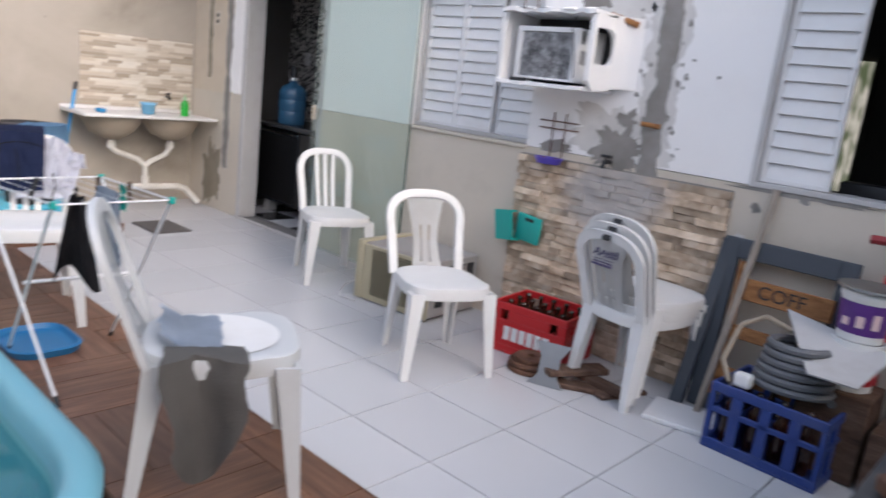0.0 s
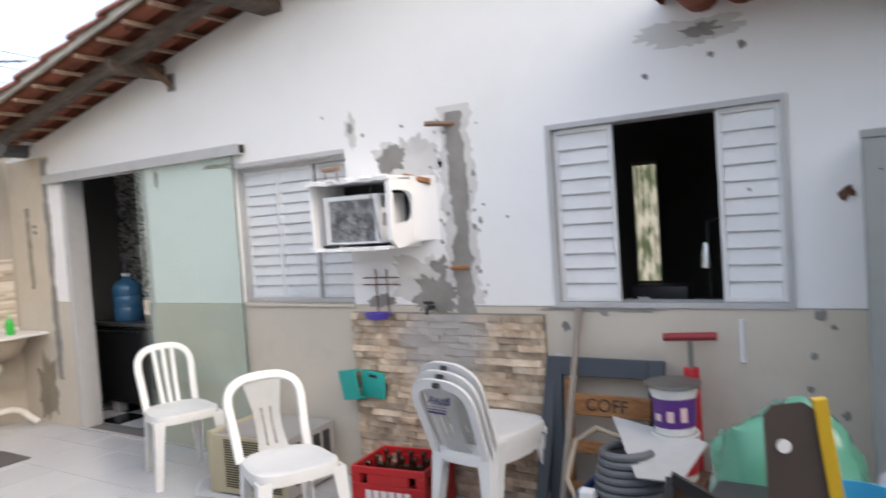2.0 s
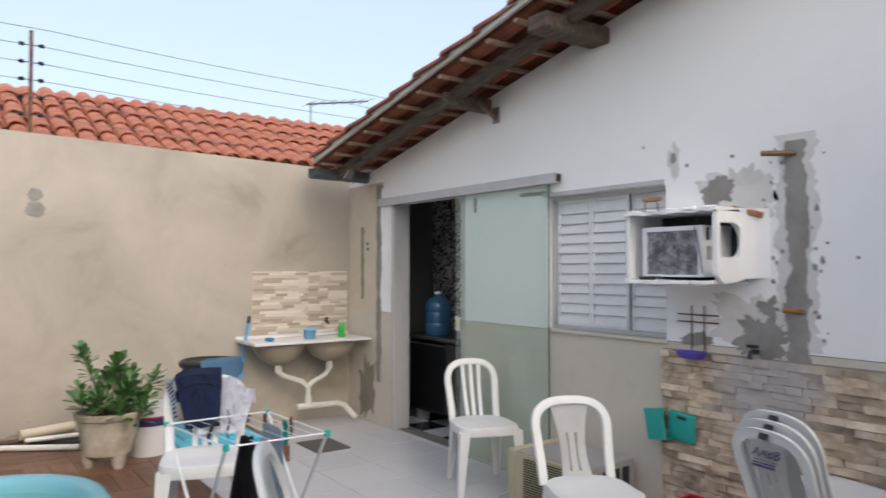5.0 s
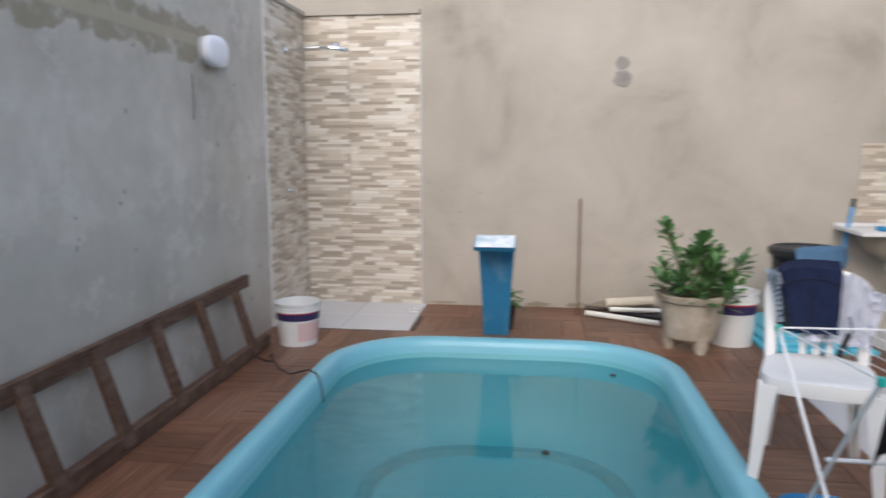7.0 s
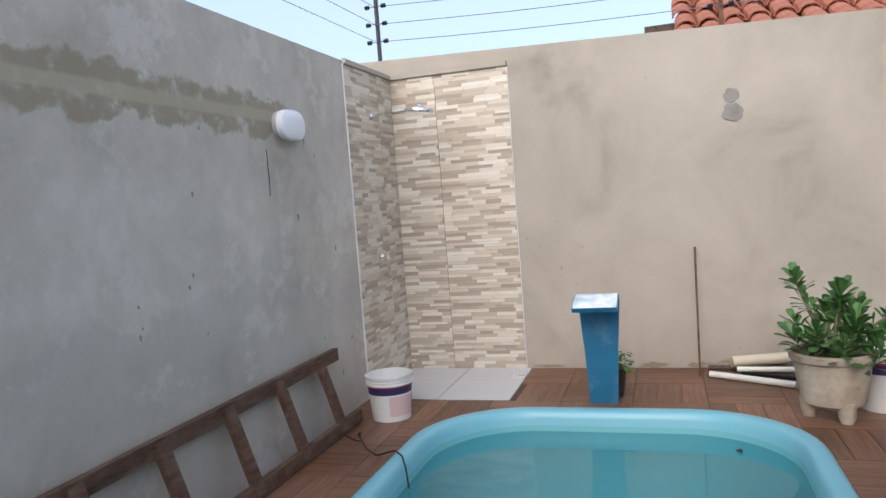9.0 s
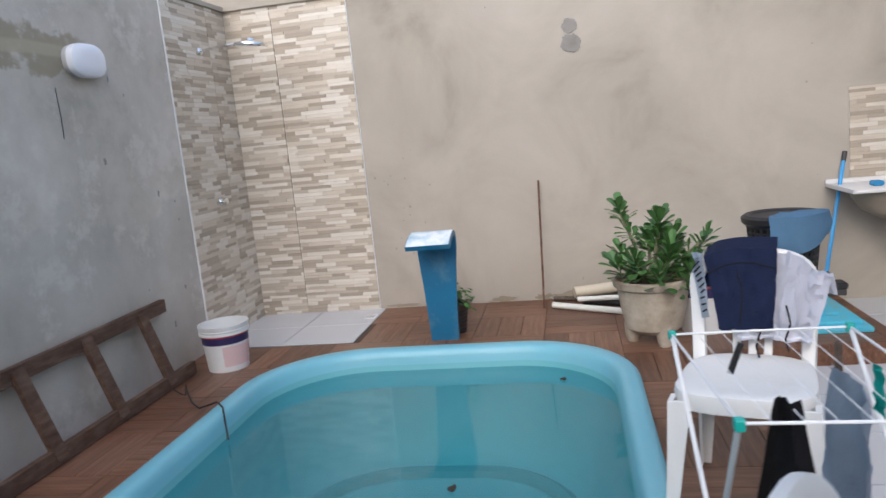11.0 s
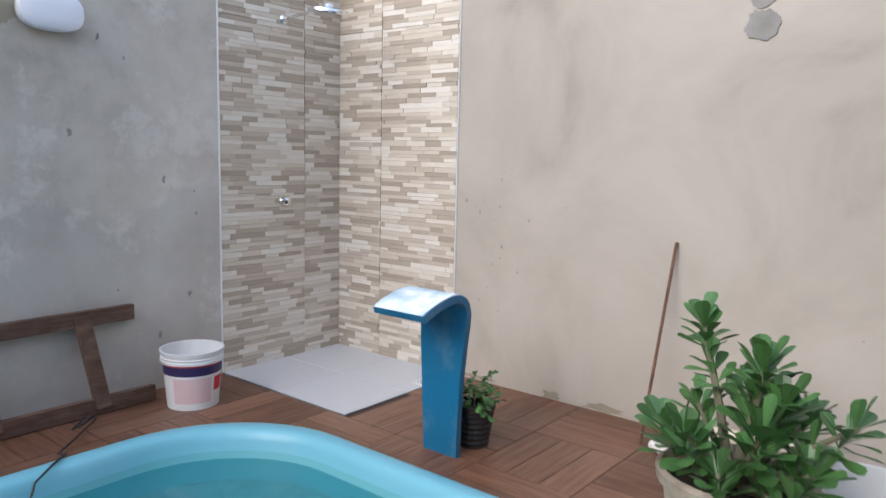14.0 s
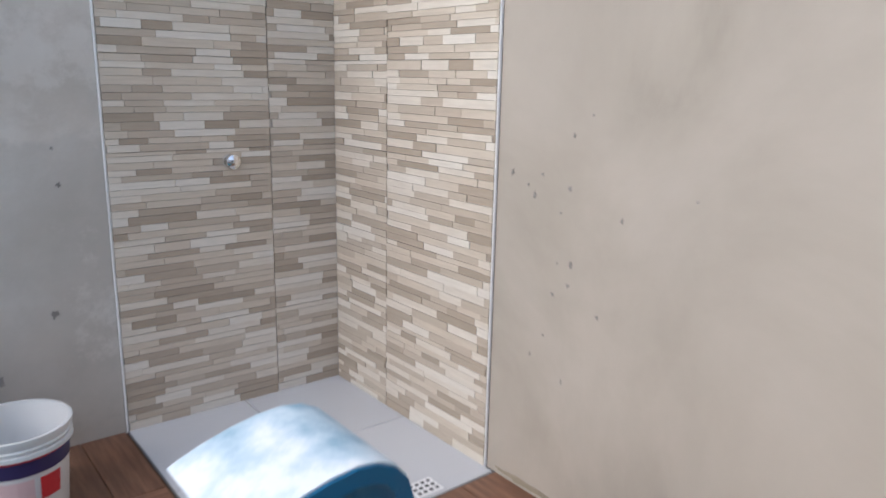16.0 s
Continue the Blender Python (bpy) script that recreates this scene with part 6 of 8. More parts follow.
# ---- things on and against the house wall ----
ac = thing("air_conditioner", pose(0, 0, 0), "old window air conditioner in a rough white plastered box", "air conditioner")
bx0, bx1, by, bz0, bz1 = -2.46, -1.89, 3.19, 1.275, 1.66
def holed_plate(outer, hole, axis_at, thick):
    """An upright slab across x with an opening through it."""
    bm = B()
    es = []
    for loop in (outer, hole):
        vs = [bm.verts.new((axis_at, y, z)) for y, z in loop]
        es += [bm.edges.new((vs[i], vs[(i + 1) % len(vs)])) for i in range(len(vs))]
    bmesh.ops.triangle_fill(bm, use_beauty=True, use_dissolve=False, edges=es)
    r = bmesh.ops.extrude_face_region(bm, geom=bm.faces[:])
    bmesh.ops.translate(bm, verts=[v for v in r["geom"] if isinstance(v, bmesh.types.BMVert)], vec=(thick, 0, 0))
    return bm
def crumbly(bm, amount, seed):
    for v in bm.verts:
        v.co += Vector([amount * noise.noise(v.co * 23 + Vector((seed + 7 * k, k, 0))) for k in range(3)])
    return bm
def slab_cut(a, b, seed, n=12):
    """Thin cast slab with a broken front edge."""
    bm = box(B(), a, b)
    bmesh.ops.subdivide_edges(bm, edges=[e for e in bm.edges if abs((e.verts[0].co - e.verts[1].co).x) > 0.1], cuts=n)
    for v in bm.verts:
        if abs(v.co.y - a[1]) < 1e-4:
            v.co += Vector((0, 0.03 * noise.noise((v.co.x * 17, seed, v.co.z)), 0.012 * noise.noise((v.co.x * 23, seed, 4))))
    return bm
part("box_top", slab_cut((bx0, by - 0.01, bz1 - 0.018), (bx1, HY, bz1), 2), wall_white, ac, "thin broken white plaster slab")
part("box_floor", slab_cut((bx0, by - 0.015, bz0), (bx1 - 0.03, HY, bz0 + 0.018), 5), wall_white, ac, "thin broken white plaster slab")
part("box_side", crumbly(box(B(), (bx0, by, bz0 + 0.018), (bx0 + 0.018, HY, bz1 - 0.018)), 0.004, 3), wall_white, ac, "thin white plaster side")
HZ0, HZ1, HY0, HY1 = bz0 + 0.135, bz1 - 0.075, by + 0.022, by + 0.215
hole = [(HY0, HZ0), (HY1 - 0.07, HZ0)] + [(HY1 - 0.07 + 0.07 * math.sin(a), (HZ0 + 0.07) - 0.07 * math.cos(a)) for a in [math.pi / 12 * k for k in range(1, 7)]] + [(HY1 - 0.09 + 0.09 * math.cos(a), (HZ1 - 0.09) + 0.09 * math.sin(a)) for a in [math.pi / 12 * k for k in range(0, 7)]] + [(HY0, HZ1)]
part("box_side", holed_plate([(by - 0.004, bz0 + 0.05), (by + 0.05, bz0), (HY, bz0 + 0.03), (HY, bz1), (by, bz1 - 0.018), (by - 0.004, bz1 - 0.05)], hole, bx1 - 0.028, 0.028), wall_white, ac, "white plaster side with a rounded opening")
part("fillet", prism(B(), [(bx1, HY - 0.001), (bx1 + 0.10, HY - 0.001), (bx1 + 0.05, HY - 0.018), (bx1 + 0.015, HY - 0.055), (bx1, HY - 0.11)], "z", bz0 + 0.03, bz1), wall_white, ac, "", None, True)
coil = ramped("corroded_fins", [(0.36, (0.045, 0.045, 0.048)), (0.48, (0.17, 0.17, 0.175)), (0.56, (0.36, 0.36, 0.365)), (0.66, (0.62, 0.62, 0.63))], 17, 0.55, 12, 0.75, bump=0.5, bscale=120)
ux0, ux1, uz0, uz1 = bx0 + 0.085, bx1 - 0.105, bz0 + 0.035, bz1 - 0.085
part("unit_body", box(B(), (ux0 + 0.004, by + 0.05, uz0), (ux1 - 0.004, HY - 0.02, uz1), 0.004), louvre_white, ac, "white enamelled unit body")
part("coil", box(B(), (ux0 + 0.03, by + 0.034, uz0 + 0.012), (ux1 - 0.03, by + 0.049, uz1 - 0.025)), coil, ac, "corroded grey cooling fins")
for a, b in (((ux0, by + 0.025, uz0), (ux0 + 0.03, by + 0.05, uz1)), ((ux1 - 0.03, by + 0.025, uz0), (ux1, by + 0.05, uz1)), ((ux0 + 0.03, by + 0.025, uz1 - 0.025), (ux1 - 0.03, by + 0.05, uz1)), ((ux0 + 0.03, by + 0.027, uz0), (ux1 - 0.03, by + 0.05, uz0 + 0.012))):
    part("casing", box(B(), a, b, 0.003), louvre_white, ac)
for k in range(14):
    part("fin", box(B(), (ux0 + 0.045 + 0.0215 * k, by + 0.031, uz0 + 0.014), (ux0 + 0.0465 + 0.0215 * k, by + 0.034, uz1 - 0.027)), steel_dull, ac)
part("vent", box(B(), (ux1 - 0.0035, by + 0.07, uz0 + 0.09), (ux1 - 0.001, by + 0.15, uz0 + 0.16)), black_plastic, ac, "dark side vent")
for k in range(8):
    part("vent_bar", box(B(), (ux1 - 0.001, by + 0.073 + 0.010 * k, uz0 + 0.09), (ux1 + 0.002, by + 0.077 + 0.010 * k, uz0 + 0.16)), frame_grey, ac)
part("vent", box(B(), (ux1 - 0.0035, by + 0.065, uz0 + 0.19), (ux1 - 0.001, by + 0.085, uz1 - 0.01)), black_plastic, ac)
# Black board stands in for the shadow in the gap around the unit.
part("shadow_board", box(B(), (bx0 + 0.02, HY - 0.018, bz0 + 0.02), (bx1 - 0.03, HY - 0.003, bz1 - 0.02)), black_plastic, ac, "black board put in as the shadow behind the unit")
part("foam_strip", box(B(), (ux0 - 0.01, by + 0.01, bz0 + 0.018), (ux0 + 0.09, by + 0.03, bz0 + 0.034), 0.003), black_plastic, ac)
part("cord", tube(B(), [(ux1 - 0.02, by + 0.01, uz1 + 0.05), (ux1 - 0.035, by + 0.012, uz1 - 0.005), (ux1 - 0.02, by + 0.015, uz1 - 0.08), (ux1 - 0.005, by + 0.018, uz0 + 0.10), (ux1 + 0.002, by + 0.02, uz0 + 0.02)], 0.003, 5), black_plastic, ac)
for k in range(9):
    part("crumb", crumbly(box(B(), (-0.03, -0.012, -0.006), (0.03, 0.012, 0.006), 0.003, pose(bx0 + 0.05 + 0.06 * k, by - 0.002, (bz0 + 0.002) if k % 2 else (bz1 + 0.002), 3 * k, 4 * (k % 3) - 4, 5)), 0.006, k), wall_white, ac)
br2 = tagged(part("paint_brush", box(B(), (-2.40, by + 0.05, bz1 + 0.06), (-2.27, by + 0.075, bz1 + 0.085), 0.006), wood_pale), "brush handle lying above the air conditioner box", "brush")
part("wire_holder", tube(B(), [(-2.38, by + 0.06, bz1 + 0.002), (-2.38, by + 0.06, bz1 + 0.06), (-2.30, by + 0.06, bz1 + 0.06), (-2.29, by + 0.06, bz1 + 0.002)], 0.004, 5), rust, br2)
for k, (a, b, r, m, lab) in enumerate((((-1.78, HY - 0.10, 1.925), (-1.655, HY, 1.92), 0.014, pvc_brown, "brown pipe stub sticking out of the wall"), ((-1.95, HY - 0.09, 1.665), (-1.82, HY - 0.02, 1.625), 0.016, wood_orange, "orange handle stuck beside the air conditioner"), ((-1.70, HY - 0.06, 1.15), (-1.62, HY - 0.005, 1.145), 0.012, wood_orange, "short orange pipe stub in the wall"))):
    tagged(part("pipe_stub", tube(B(), [a, b], r, 9), m, None, "", None, True), lab, "pipe", "pipe stubs in the wall")
gt = thing("garden_tap", pose(-1.865, HY - 0.035, 0.93), "black outdoor tap on the cement patch", "tap")
part("body", tube(B(), [(0, 0.035, 0), (0, -0.03, 0), (0, -0.045, -0.03)], 0.012, 8), black_plastic, gt)
part("handle", tube(B(), [(-0.03, -0.015, 0.03), (0.03, -0.015, 0.03)], 0.009, 6), black_plastic, gt)
part("stem", tube(B(), [(0, -0.015, 0), (0, -0.015, 0.03)], 0.007, 6), black_plastic, gt)
wr = thing("wire_rack", pose(-2.21, HY, 1.0), "rusty wire soap rack hanging on the wall", "rack")
for z in (0.06, 0.10):
    part("wire", tube(B(), [(-0.13, -0.015, z), (0.13, -0.015, z)], 0.004, 5), rust, wr)
for x in (-0.04, 0.04):
    part("wire", tube(B(), [(x, -0.012, 0.15), (x, -0.012, -0.10), (x, -0.09, -0.10)], 0.004, 5), rust, wr)
dish = tagged(part("soap_dish", lathe(B(), [(0, 0), (0.06, 0), (0.08, 0.035), (0.072, 0.035), (0.055, 0.008), (0, 0.008)], 22, pose(-2.20, HY - 0.085, 0.87) @ Matrix.Diagonal((1.15, 0.75, 1, 1))), mat("violet_plastic", (0.09, 0.06, 0.42), 0.4), None, "", None, True), "violet plastic soap dish on a wire rack", "dish")
sc = thing("green_scoop", pose(-2.34, HY - 0.06, 0.49), "teal green plastic dustpan hanging on the stone cladding", "dustpan")
part("pan", sweep(B(), [(-0.155, -0.02, -0.02), (-0.03, -0.03, 0.0)], [(-0.05, -0.10), (0.02, -0.09), (0.028, 0.085), (-0.03, 0.08), (-0.036, 0.07), (0.012, 0.07), (0.008, -0.075), (-0.05, -0.09)]), teal, sc)
part("back", box(B(), (-0.03, -0.01, -0.085), (0.14, 0.012, 0.075), 0.01, pose(0, 0, 0, 4, 6, 0), 2), teal, sc, "", None, True)
part("grip_hole", box(B(), (0.03, -0.013, 0.04), (0.09, -0.0095, 0.058), 0.001, pose(0, 0, 0, 4, 6, 0)), black_plastic, sc)
ot = thing("wall_outlet", pose(-5.90, HY - 0.012, 1.56), "old grey electrical outlet box on bare plaster", "outlet")
part("plate", box(B(), (-0.04, 0, -0.06), (0.04, 0.01, 0.06), 0.003), wall_beige, ot)
for z in (-0.025, 0.025):
    part("socket", box(B(), (-0.018, -0.004, z - 0.014), (0.018, 0.0, z + 0.014), 0.002), black_plastic, ot)
fld = thing("flood_light", pose(-5.42, 3.02, 2.16), "small black floodlight under the roof edge", "lamp")
part("housing", box(B(), (-0.06, -0.03, -0.05), (0.06, 0.03, 0.05), 0.006, pose(0, 0, 0, -30, 0, -20)), black_plastic, fld)
part("glass", box(B(), (-0.05, -0.033, -0.04), (0.05, -0.031, 0.04), 0, pose(0, 0, 0, -30, 0, -20)), frame_grey, fld)
part("arm", tube(B(), [(0, 0.02, 0.03), (0, 0.06, 0.12), (0.0, 0.14, 0.20)], 0.008, 6), black_plastic, fld)

# discarded air conditioner on the floor
oac = thing("old_air_conditioner", pose(-3.19, 2.95, PZ, 0, 0, 4), "yellowed window air conditioner unit standing on the tiles", "air conditioner")
cream = mat("yellowed_plastic", (0.45, 0.40, 0.27), 0.5, var=0.1, scale=5, dirt=(0.22, 0.17, 0.10), dirt_scale=5, dirt_amount=0.5)
part("casing", box(B(), (0.06, 0.0, 0.02), (0.60, 0.44, 0.36), 0.006), mat("grey_steel_casing", (0.33, 0.32, 0.31), 0.5, var=0.1, scale=4, dirt=(0.25, 0.16, 0.10), dirt_scale=3, dirt_amount=0.6), oac)
part("front", box(B(), (-0.0, -0.012, 0.0), (0.06, 0.452, 0.37), 0.012, None, 2), cream, oac, "yellowed front panel", None, True)
part("side_panel", box(B(), (0.06, -0.010, 0.01), (0.60, -0.001, 0.355), 0.003), cream, oac)
for k in range(20):
    part("grille_slat", box(B(), (0.14, -0.015, 0.05 + 0.0145 * k), (0.56, -0.010, 0.057 + 0.0145 * k)), mat("dark_olive_slot", (0.10, 0.085, 0.05), 0.6) if k == 0 else bpy.data.materials["dark_olive_slot"], oac)
for k in range(7):
    part("front_slat", box(B(), (-0.006, 0.03, 0.10 + 0.035 * k), (-0.0, 0.41, 0.118 + 0.035 * k)), bpy.data.materials["dark_olive_slot"], oac)
for k in range(4):
    part("louvre", box(B(), (0.6002, 0.06 + 0.09 * k, 0.08), (0.605, 0.12 + 0.09 * k, 0.32)), black_plastic, oac)
part("knob", lathe(B(), [(0, 0.03), (0.02, 0.03), (0.024, 0), (0, 0)], 14, pose(-0.012, 0.06, 0.06, 0, -90, 0)), cream, oac)
part("power_cord", tube(B(), [(-0.01, 0.03, 0.1), (-0.08, 0.0, 0.06), (-0.10, -0.03, 0.008), (-0.02, -0.10, 0.006), (0.1, -0.08, 0.006)], 0.006, 6), frame_grey, oac)


# ---- crates ----
def crate(m, label, material, sx, sy, h, windows, lettering=None):
    c = thing("bottle_crate", m, label, "crate", "bottle crates")
    t = 0.016
    part("floor", box(B(), (0, 0, 0), (sx, sy, 0.012), 0.003), material, c)
    for side, (L, face) in enumerate(((sx, lambda a, b, d: ((a, -0.0 + d), (b, t + d))), (sx, None), (sy, None), (sy, None))):
        def put(u0, u1, z0, z1, nm="side"):
            if side == 0:
                a, b = (u0, 0, z0), (u1, t, z1)
            elif side == 1:
                a, b = (u0, sy - t, z0), (u1, sy, z1)
            elif side == 2:
                a, b = (0, u0, z0), (t, u1, z1)
            else:
                a, b = (sx - t, u0, z0), (sx, u1, z1)
            part(nm, box(B(), a, b, 0.003), material, c)
        e = 0 if side < 2 else t
        put(e, L - e, 0.012, h * 0.16)
        put(e, L - e, h * 0.86, h)
        if windows:
            n = 4 if side < 2 else 3
            w_ = (L - 2 * e) / n
            for k in range(n + 1):
                x = e + w_ * k
                put(max(e, x - 0.022), min(L - e, x + 0.022), h * 0.16, h * 0.86, "pillar")
            put(e + 0.022, L - e - 0.022, h * 0.56, h * 0.64, "band")
        else:
            put(e, L - e, h * 0.16, h * 0.66)
            put(e, L * 0.12, h * 0.66, h * 0.86, "pillar")
            put(L * 0.22, L * 0.78, h * 0.66, h * 0.86, "pillar")
            put(L * 0.88, L - e, h * 0.66, h * 0.86, "pillar")
    for k in (1, 2, 3):
        part("divider", box(B(), (sx * k / 4 - 0.003, t, 0.012), (sx * k / 4 + 0.003, sy - t, h * 0.6)), material, c)
    if lettering:
        words(lettering, 0.085, pose(sx * 0.5, -0.002, h * 0.38, 90, 0, 0), wire_white, c)
    return c


glass_brown = mat("brown_bottle_glass", (0.035, 0.012, 0.006), 0.12, var=0.2, spec=0.7)
def bottle(m, h=0.26, material=glass_brown):
    b = thing("glass_bottle", m, "empty brown glass beer bottle standing in a crate", "bottle", "bottles in the crates")
    part("body", lathe(B(), [(0, 0), (0.03, 0), (0.032, 0.01), (0.032, h * 0.58), (0.022, h * 0.7), (0.013, h * 0.8), (0.012, h), (0.008, h), (0.0, h * 0.9)], 12), material, b, "", None, True)
    part("neck_ring", lathe(B(), [(0.013, h - 0.02), (0.0155, h - 0.016), (0.0155, h - 0.006), (0.013, h)], 12), material, b)
    return b


RCX, RCY, RCA = -2.15, 3.02, 7
rc = crate(pose(RCX, RCY, PZ, 0, 0, RCA), "red plastic beer crate full of brown bottles", crate_red, 0.44, 0.35, 0.27, False)
for k in range(6):
    part("print_block", box(B(), (0.085 + 0.046 * k, -0.0035, 0.075), (0.085 + 0.046 * k + 0.036, -0.0005, 0.15), 0.001), wire_white, rc, "white printed brand block")
b0 = bottle(pose(RCX, RCY, PZ, 0, 0, RCA) @ pose(0.062, 0.075, 0.014))
for i in range(5):
    for j in range(3):
        if i + j:
            copy_thing(b0, pose(RCX, RCY, PZ, 0, 0, RCA) @ pose(0.062 + 0.078 * i, 0.075 + 0.098 * j, 0.014, 0, 0, 30 * i))
BCX, BCY = -0.92, 2.95
crate(pose(BCX, BCY, PZ, 0, 0, -2), "blue plastic bottle crate with a grey hose and scrap on top", crate_blue, 0.46, 0.36, 0.29, True)
for i in range(4):
    for j in range(2):
        copy_thing(b0, pose(BCX, BCY, PZ) @ pose(0.07 + 0.10 * i, 0.09 + 0.16 * j, 0.014))
hose = tagged(part("hose_coil", tube(B(), [Vector((BCX + 0.26 + (0.15 - 0.012 * (k // 18) * 0.6) * math.cos(2 * math.pi * k / 18), BCY + 0.16 + 0.12 * math.sin(2 * math.pi * k / 18), PZ + 0.305 + 0.0019 * k)) for k in range(18 * 6)], 0.017, 8), mat("grey_hose", (0.13, 0.135, 0.145), 0.5, var=0.1), None, "", None, True), "coil of ribbed grey hose lying on a crate", "hose")
tri = tagged(part("metal_sheet", prism(B(), [(-0.20, 0.13), (0.24, 0.16), (0.26, -0.10), (0.10, -0.16)], "z", 0, 0.008), frame_grey), "bent triangular grey metal sheet on the hose", "metal sheet")
tri.matrix_basis = pose(BCX + 0.29, BCY + 0.15, PZ + 0.515, 20, 8, -14)
cord = tagged(part("white_tube", tube(B(), [(BCX + 0.05, BCY + 0.05, PZ + 0.29), (BCX - 0.01, BCY + 0.1, PZ + 0.36), (BCX + 0.0, BCY + 0.2, PZ + 0.50), (BCX + 0.08, BCY + 0.25, PZ + 0.55), (BCX + 0.2, BCY + 0.22, PZ + 0.53)], 0.012, 8), mat("tan_rubber", (0.33, 0.27, 0.20), 0.6), None, "", None, True), "tan rubber tube looping over a crate", "tube")
vlv = tagged(part("white_valve", box(B(), (BCX + 0.07, BCY + 0.02, PZ + 0.29), (BCX + 0.14, BCY + 0.07, PZ + 0.35), 0.012, None, 2), louvre_white), "small white plastic valve on the crate", "valve")
plt = tagged(part("loose_tile", box(B(), (-0.15, -0.13, 0), (0.15, 0.13, 0.022), 0.004, pose(-1.08, 3.12, PZ, 0, 0, 12)), louvre_white), "loose white tile lying beside the blue crate", "tile")
# weights, bracket, scrap wood
for k, (r, z) in enumerate(((0.115, 0.0), (0.11, 0.026), (0.085, 0.05))):
    tagged(part("iron_disc", lathe(B(), [(0.02, 0), (r - 0.006, 0), (r, 0.006), (r, 0.02), (r - 0.006, 0.025), (r - 0.02, 0.022), (r - 0.03, 0.025), (0.02, 0.025), (0.02, 0)], 28, pose(-1.83, 2.97, PZ + z)), rust, None, "", None, True), "rusty brown iron disc stacked on the tiles", "disc", "iron discs")
brk = thing("metal_bracket", pose(-1.66, 2.83, PZ), "pale metal bracket with a hole lying on the tiles", "bracket")
part("plate", prism(B(), [(-0.09, -0.02), (0.09, -0.02), (0.05, 0.03), (0.05, 0.12), (0.09, 0.19), (-0.09, 0.19), (-0.045, 0.12), (-0.045, 0.03)], "y", 0, 0.012), steel_dull, brk)
brk.matrix_basis = pose(-1.66, 2.86, PZ + 0.02, -22, 0, 20)
for k, (x, y, z, L, w_, h, a, tl) in enumerate(((-1.52, 3.0, 0, 0.36, 0.09, 0.025, 30, 0), (-1.50, 3.06, 0.025, 0.34, 0.07, 0.03, -8, 0), (-1.60, 3.02, 0.055, 0.33, 0.10, 0.03, 62, 0), (-1.38, 3.1, 0.0, 0.28, 0.06, 0.02, 70, 0))):
    tagged(part("scrap_wood", box(B(), (-L / 2, -w_ / 2, 0), (L / 2, w_ / 2, h), 0.005, pose(x, y, PZ + z, 0, 0, a)), wood_brown), "short piece of brown scrap wood under the chairs", "wood", "scrap wood")
# grey frame with slatted sign, pole
fr = thing("pallet_sign", pose(-1.16, 3.36, PZ, -6, 0, 0), "grey wooden frame with orange pallet slats leaning on the wall", "frame")
for a, b in (((0.0, -0.03, 0), (0.075, 0.0, 0.82)), ((0.50, -0.03, 0), (0.575, 0.0, 0.82)), ((0.075, -0.03, 0.73), (0.50, 0.0, 0.82)), ((0.075, -0.03, 0.0), (0.50, 0.0, 0.08))):
    part("rail", box(B(), a, b, 0.004), mat("slate_paint", (0.055, 0.065, 0.08), 0.6, var=0.15, scale=6) if "slate_paint" not in bpy.data.materials else bpy.data.materials["slate_paint"], fr)
for k, z in enumerate((0.60, 0.40, 0.20)):
    sl = part("slat", box(B(), (0.10, -0.055, z - (0.05 if k == 0 else 0.03)), (0.52, -0.032, z + (0.05 if k == 0 else 0.03)), 0.004), wood_orange, fr)
    if k == 0:
        words("COFF", 0.085, pose(0.31, -0.0565, z, 90, 0, 0), black_plastic, fr)
part("upright", box(B(), (0.09, -0.03, 0.08), (0.13, -0.005, 0.72), 0.003), wood_orange, fr)
tagged(part("wooden_plank", box(B(), (-0.03, -0.015, 0), (0.03, 0.015, 0.82), 0.004, pose(-1.185, 3.27, PZ, -12, 3, 0)), bpy.data.materials["slate_paint"]), "dark grey board leaning on the stone cladding", "board")
tagged(part("pole", tube(B(), [(-1.06, 3.22, PZ), (-1.0, 3.47, 0.94)], 0.017, 9), mat("grey_wood_pole", (0.30, 0.26, 0.22), 0.8, var=0.2, scale=20)), "grey wooden pole leaning against the window sill", "pole")

# paint pails, hand pump, spray bottles
pz = PZ
for k, (h, m, lab) in enumerate(((0.20, print_red, "white paint pail with a red and white label"), (0.20, print_purple, "white paint pail with a purple label"))):
    pl = thing("paint_pail", pose(-0.50, 3.24, PZ + 0.36 + (0.0 if k == 0 else 0.201)), lab, "pail", "stacked paint pails")
    part("body", lathe(B(), [(0, 0), (0.084, 0), (0.094, h - 0.03), (0.10, h - 0.03), (0.10, h), (0.09, h), (0.08, 0.01), (0, 0.01)], 28), plastic_white, pl, "", None, True)
    part("label_band", lathe(B(), [(0.0868, 0.03), (0.0938, h - 0.045)], 28), m, pl, "printed label", None, True)
    for j in range(3):
        a = radians(-120 + 35 * j)
        part("label_block", box(B(), (-0.014, -0.002, 0.06), (0.014, 0.002, 0.09 + 0.015 * j), 0, pose(0.0915 * math.cos(a), 0.0915 * math.sin(a), 0, 0, 0, -30 + 35 * j)), print_pink, pl)
tagged(part("pail_lid", lathe(B(), [(0, 0.02), (0.15, 0.016), (0.152, 0.004), (0.15, 0.0), (0, 0)], 28, pose(-0.50, 3.24, PZ + 0.762) @ Matrix.Scale(0.78, 4)), steel_dull), "round metal lid lying on the paint pails", "lid")
st = thing("wooden_block", pose(-0.50, 3.24, PZ), "dark wooden block under the paint pails", "block")
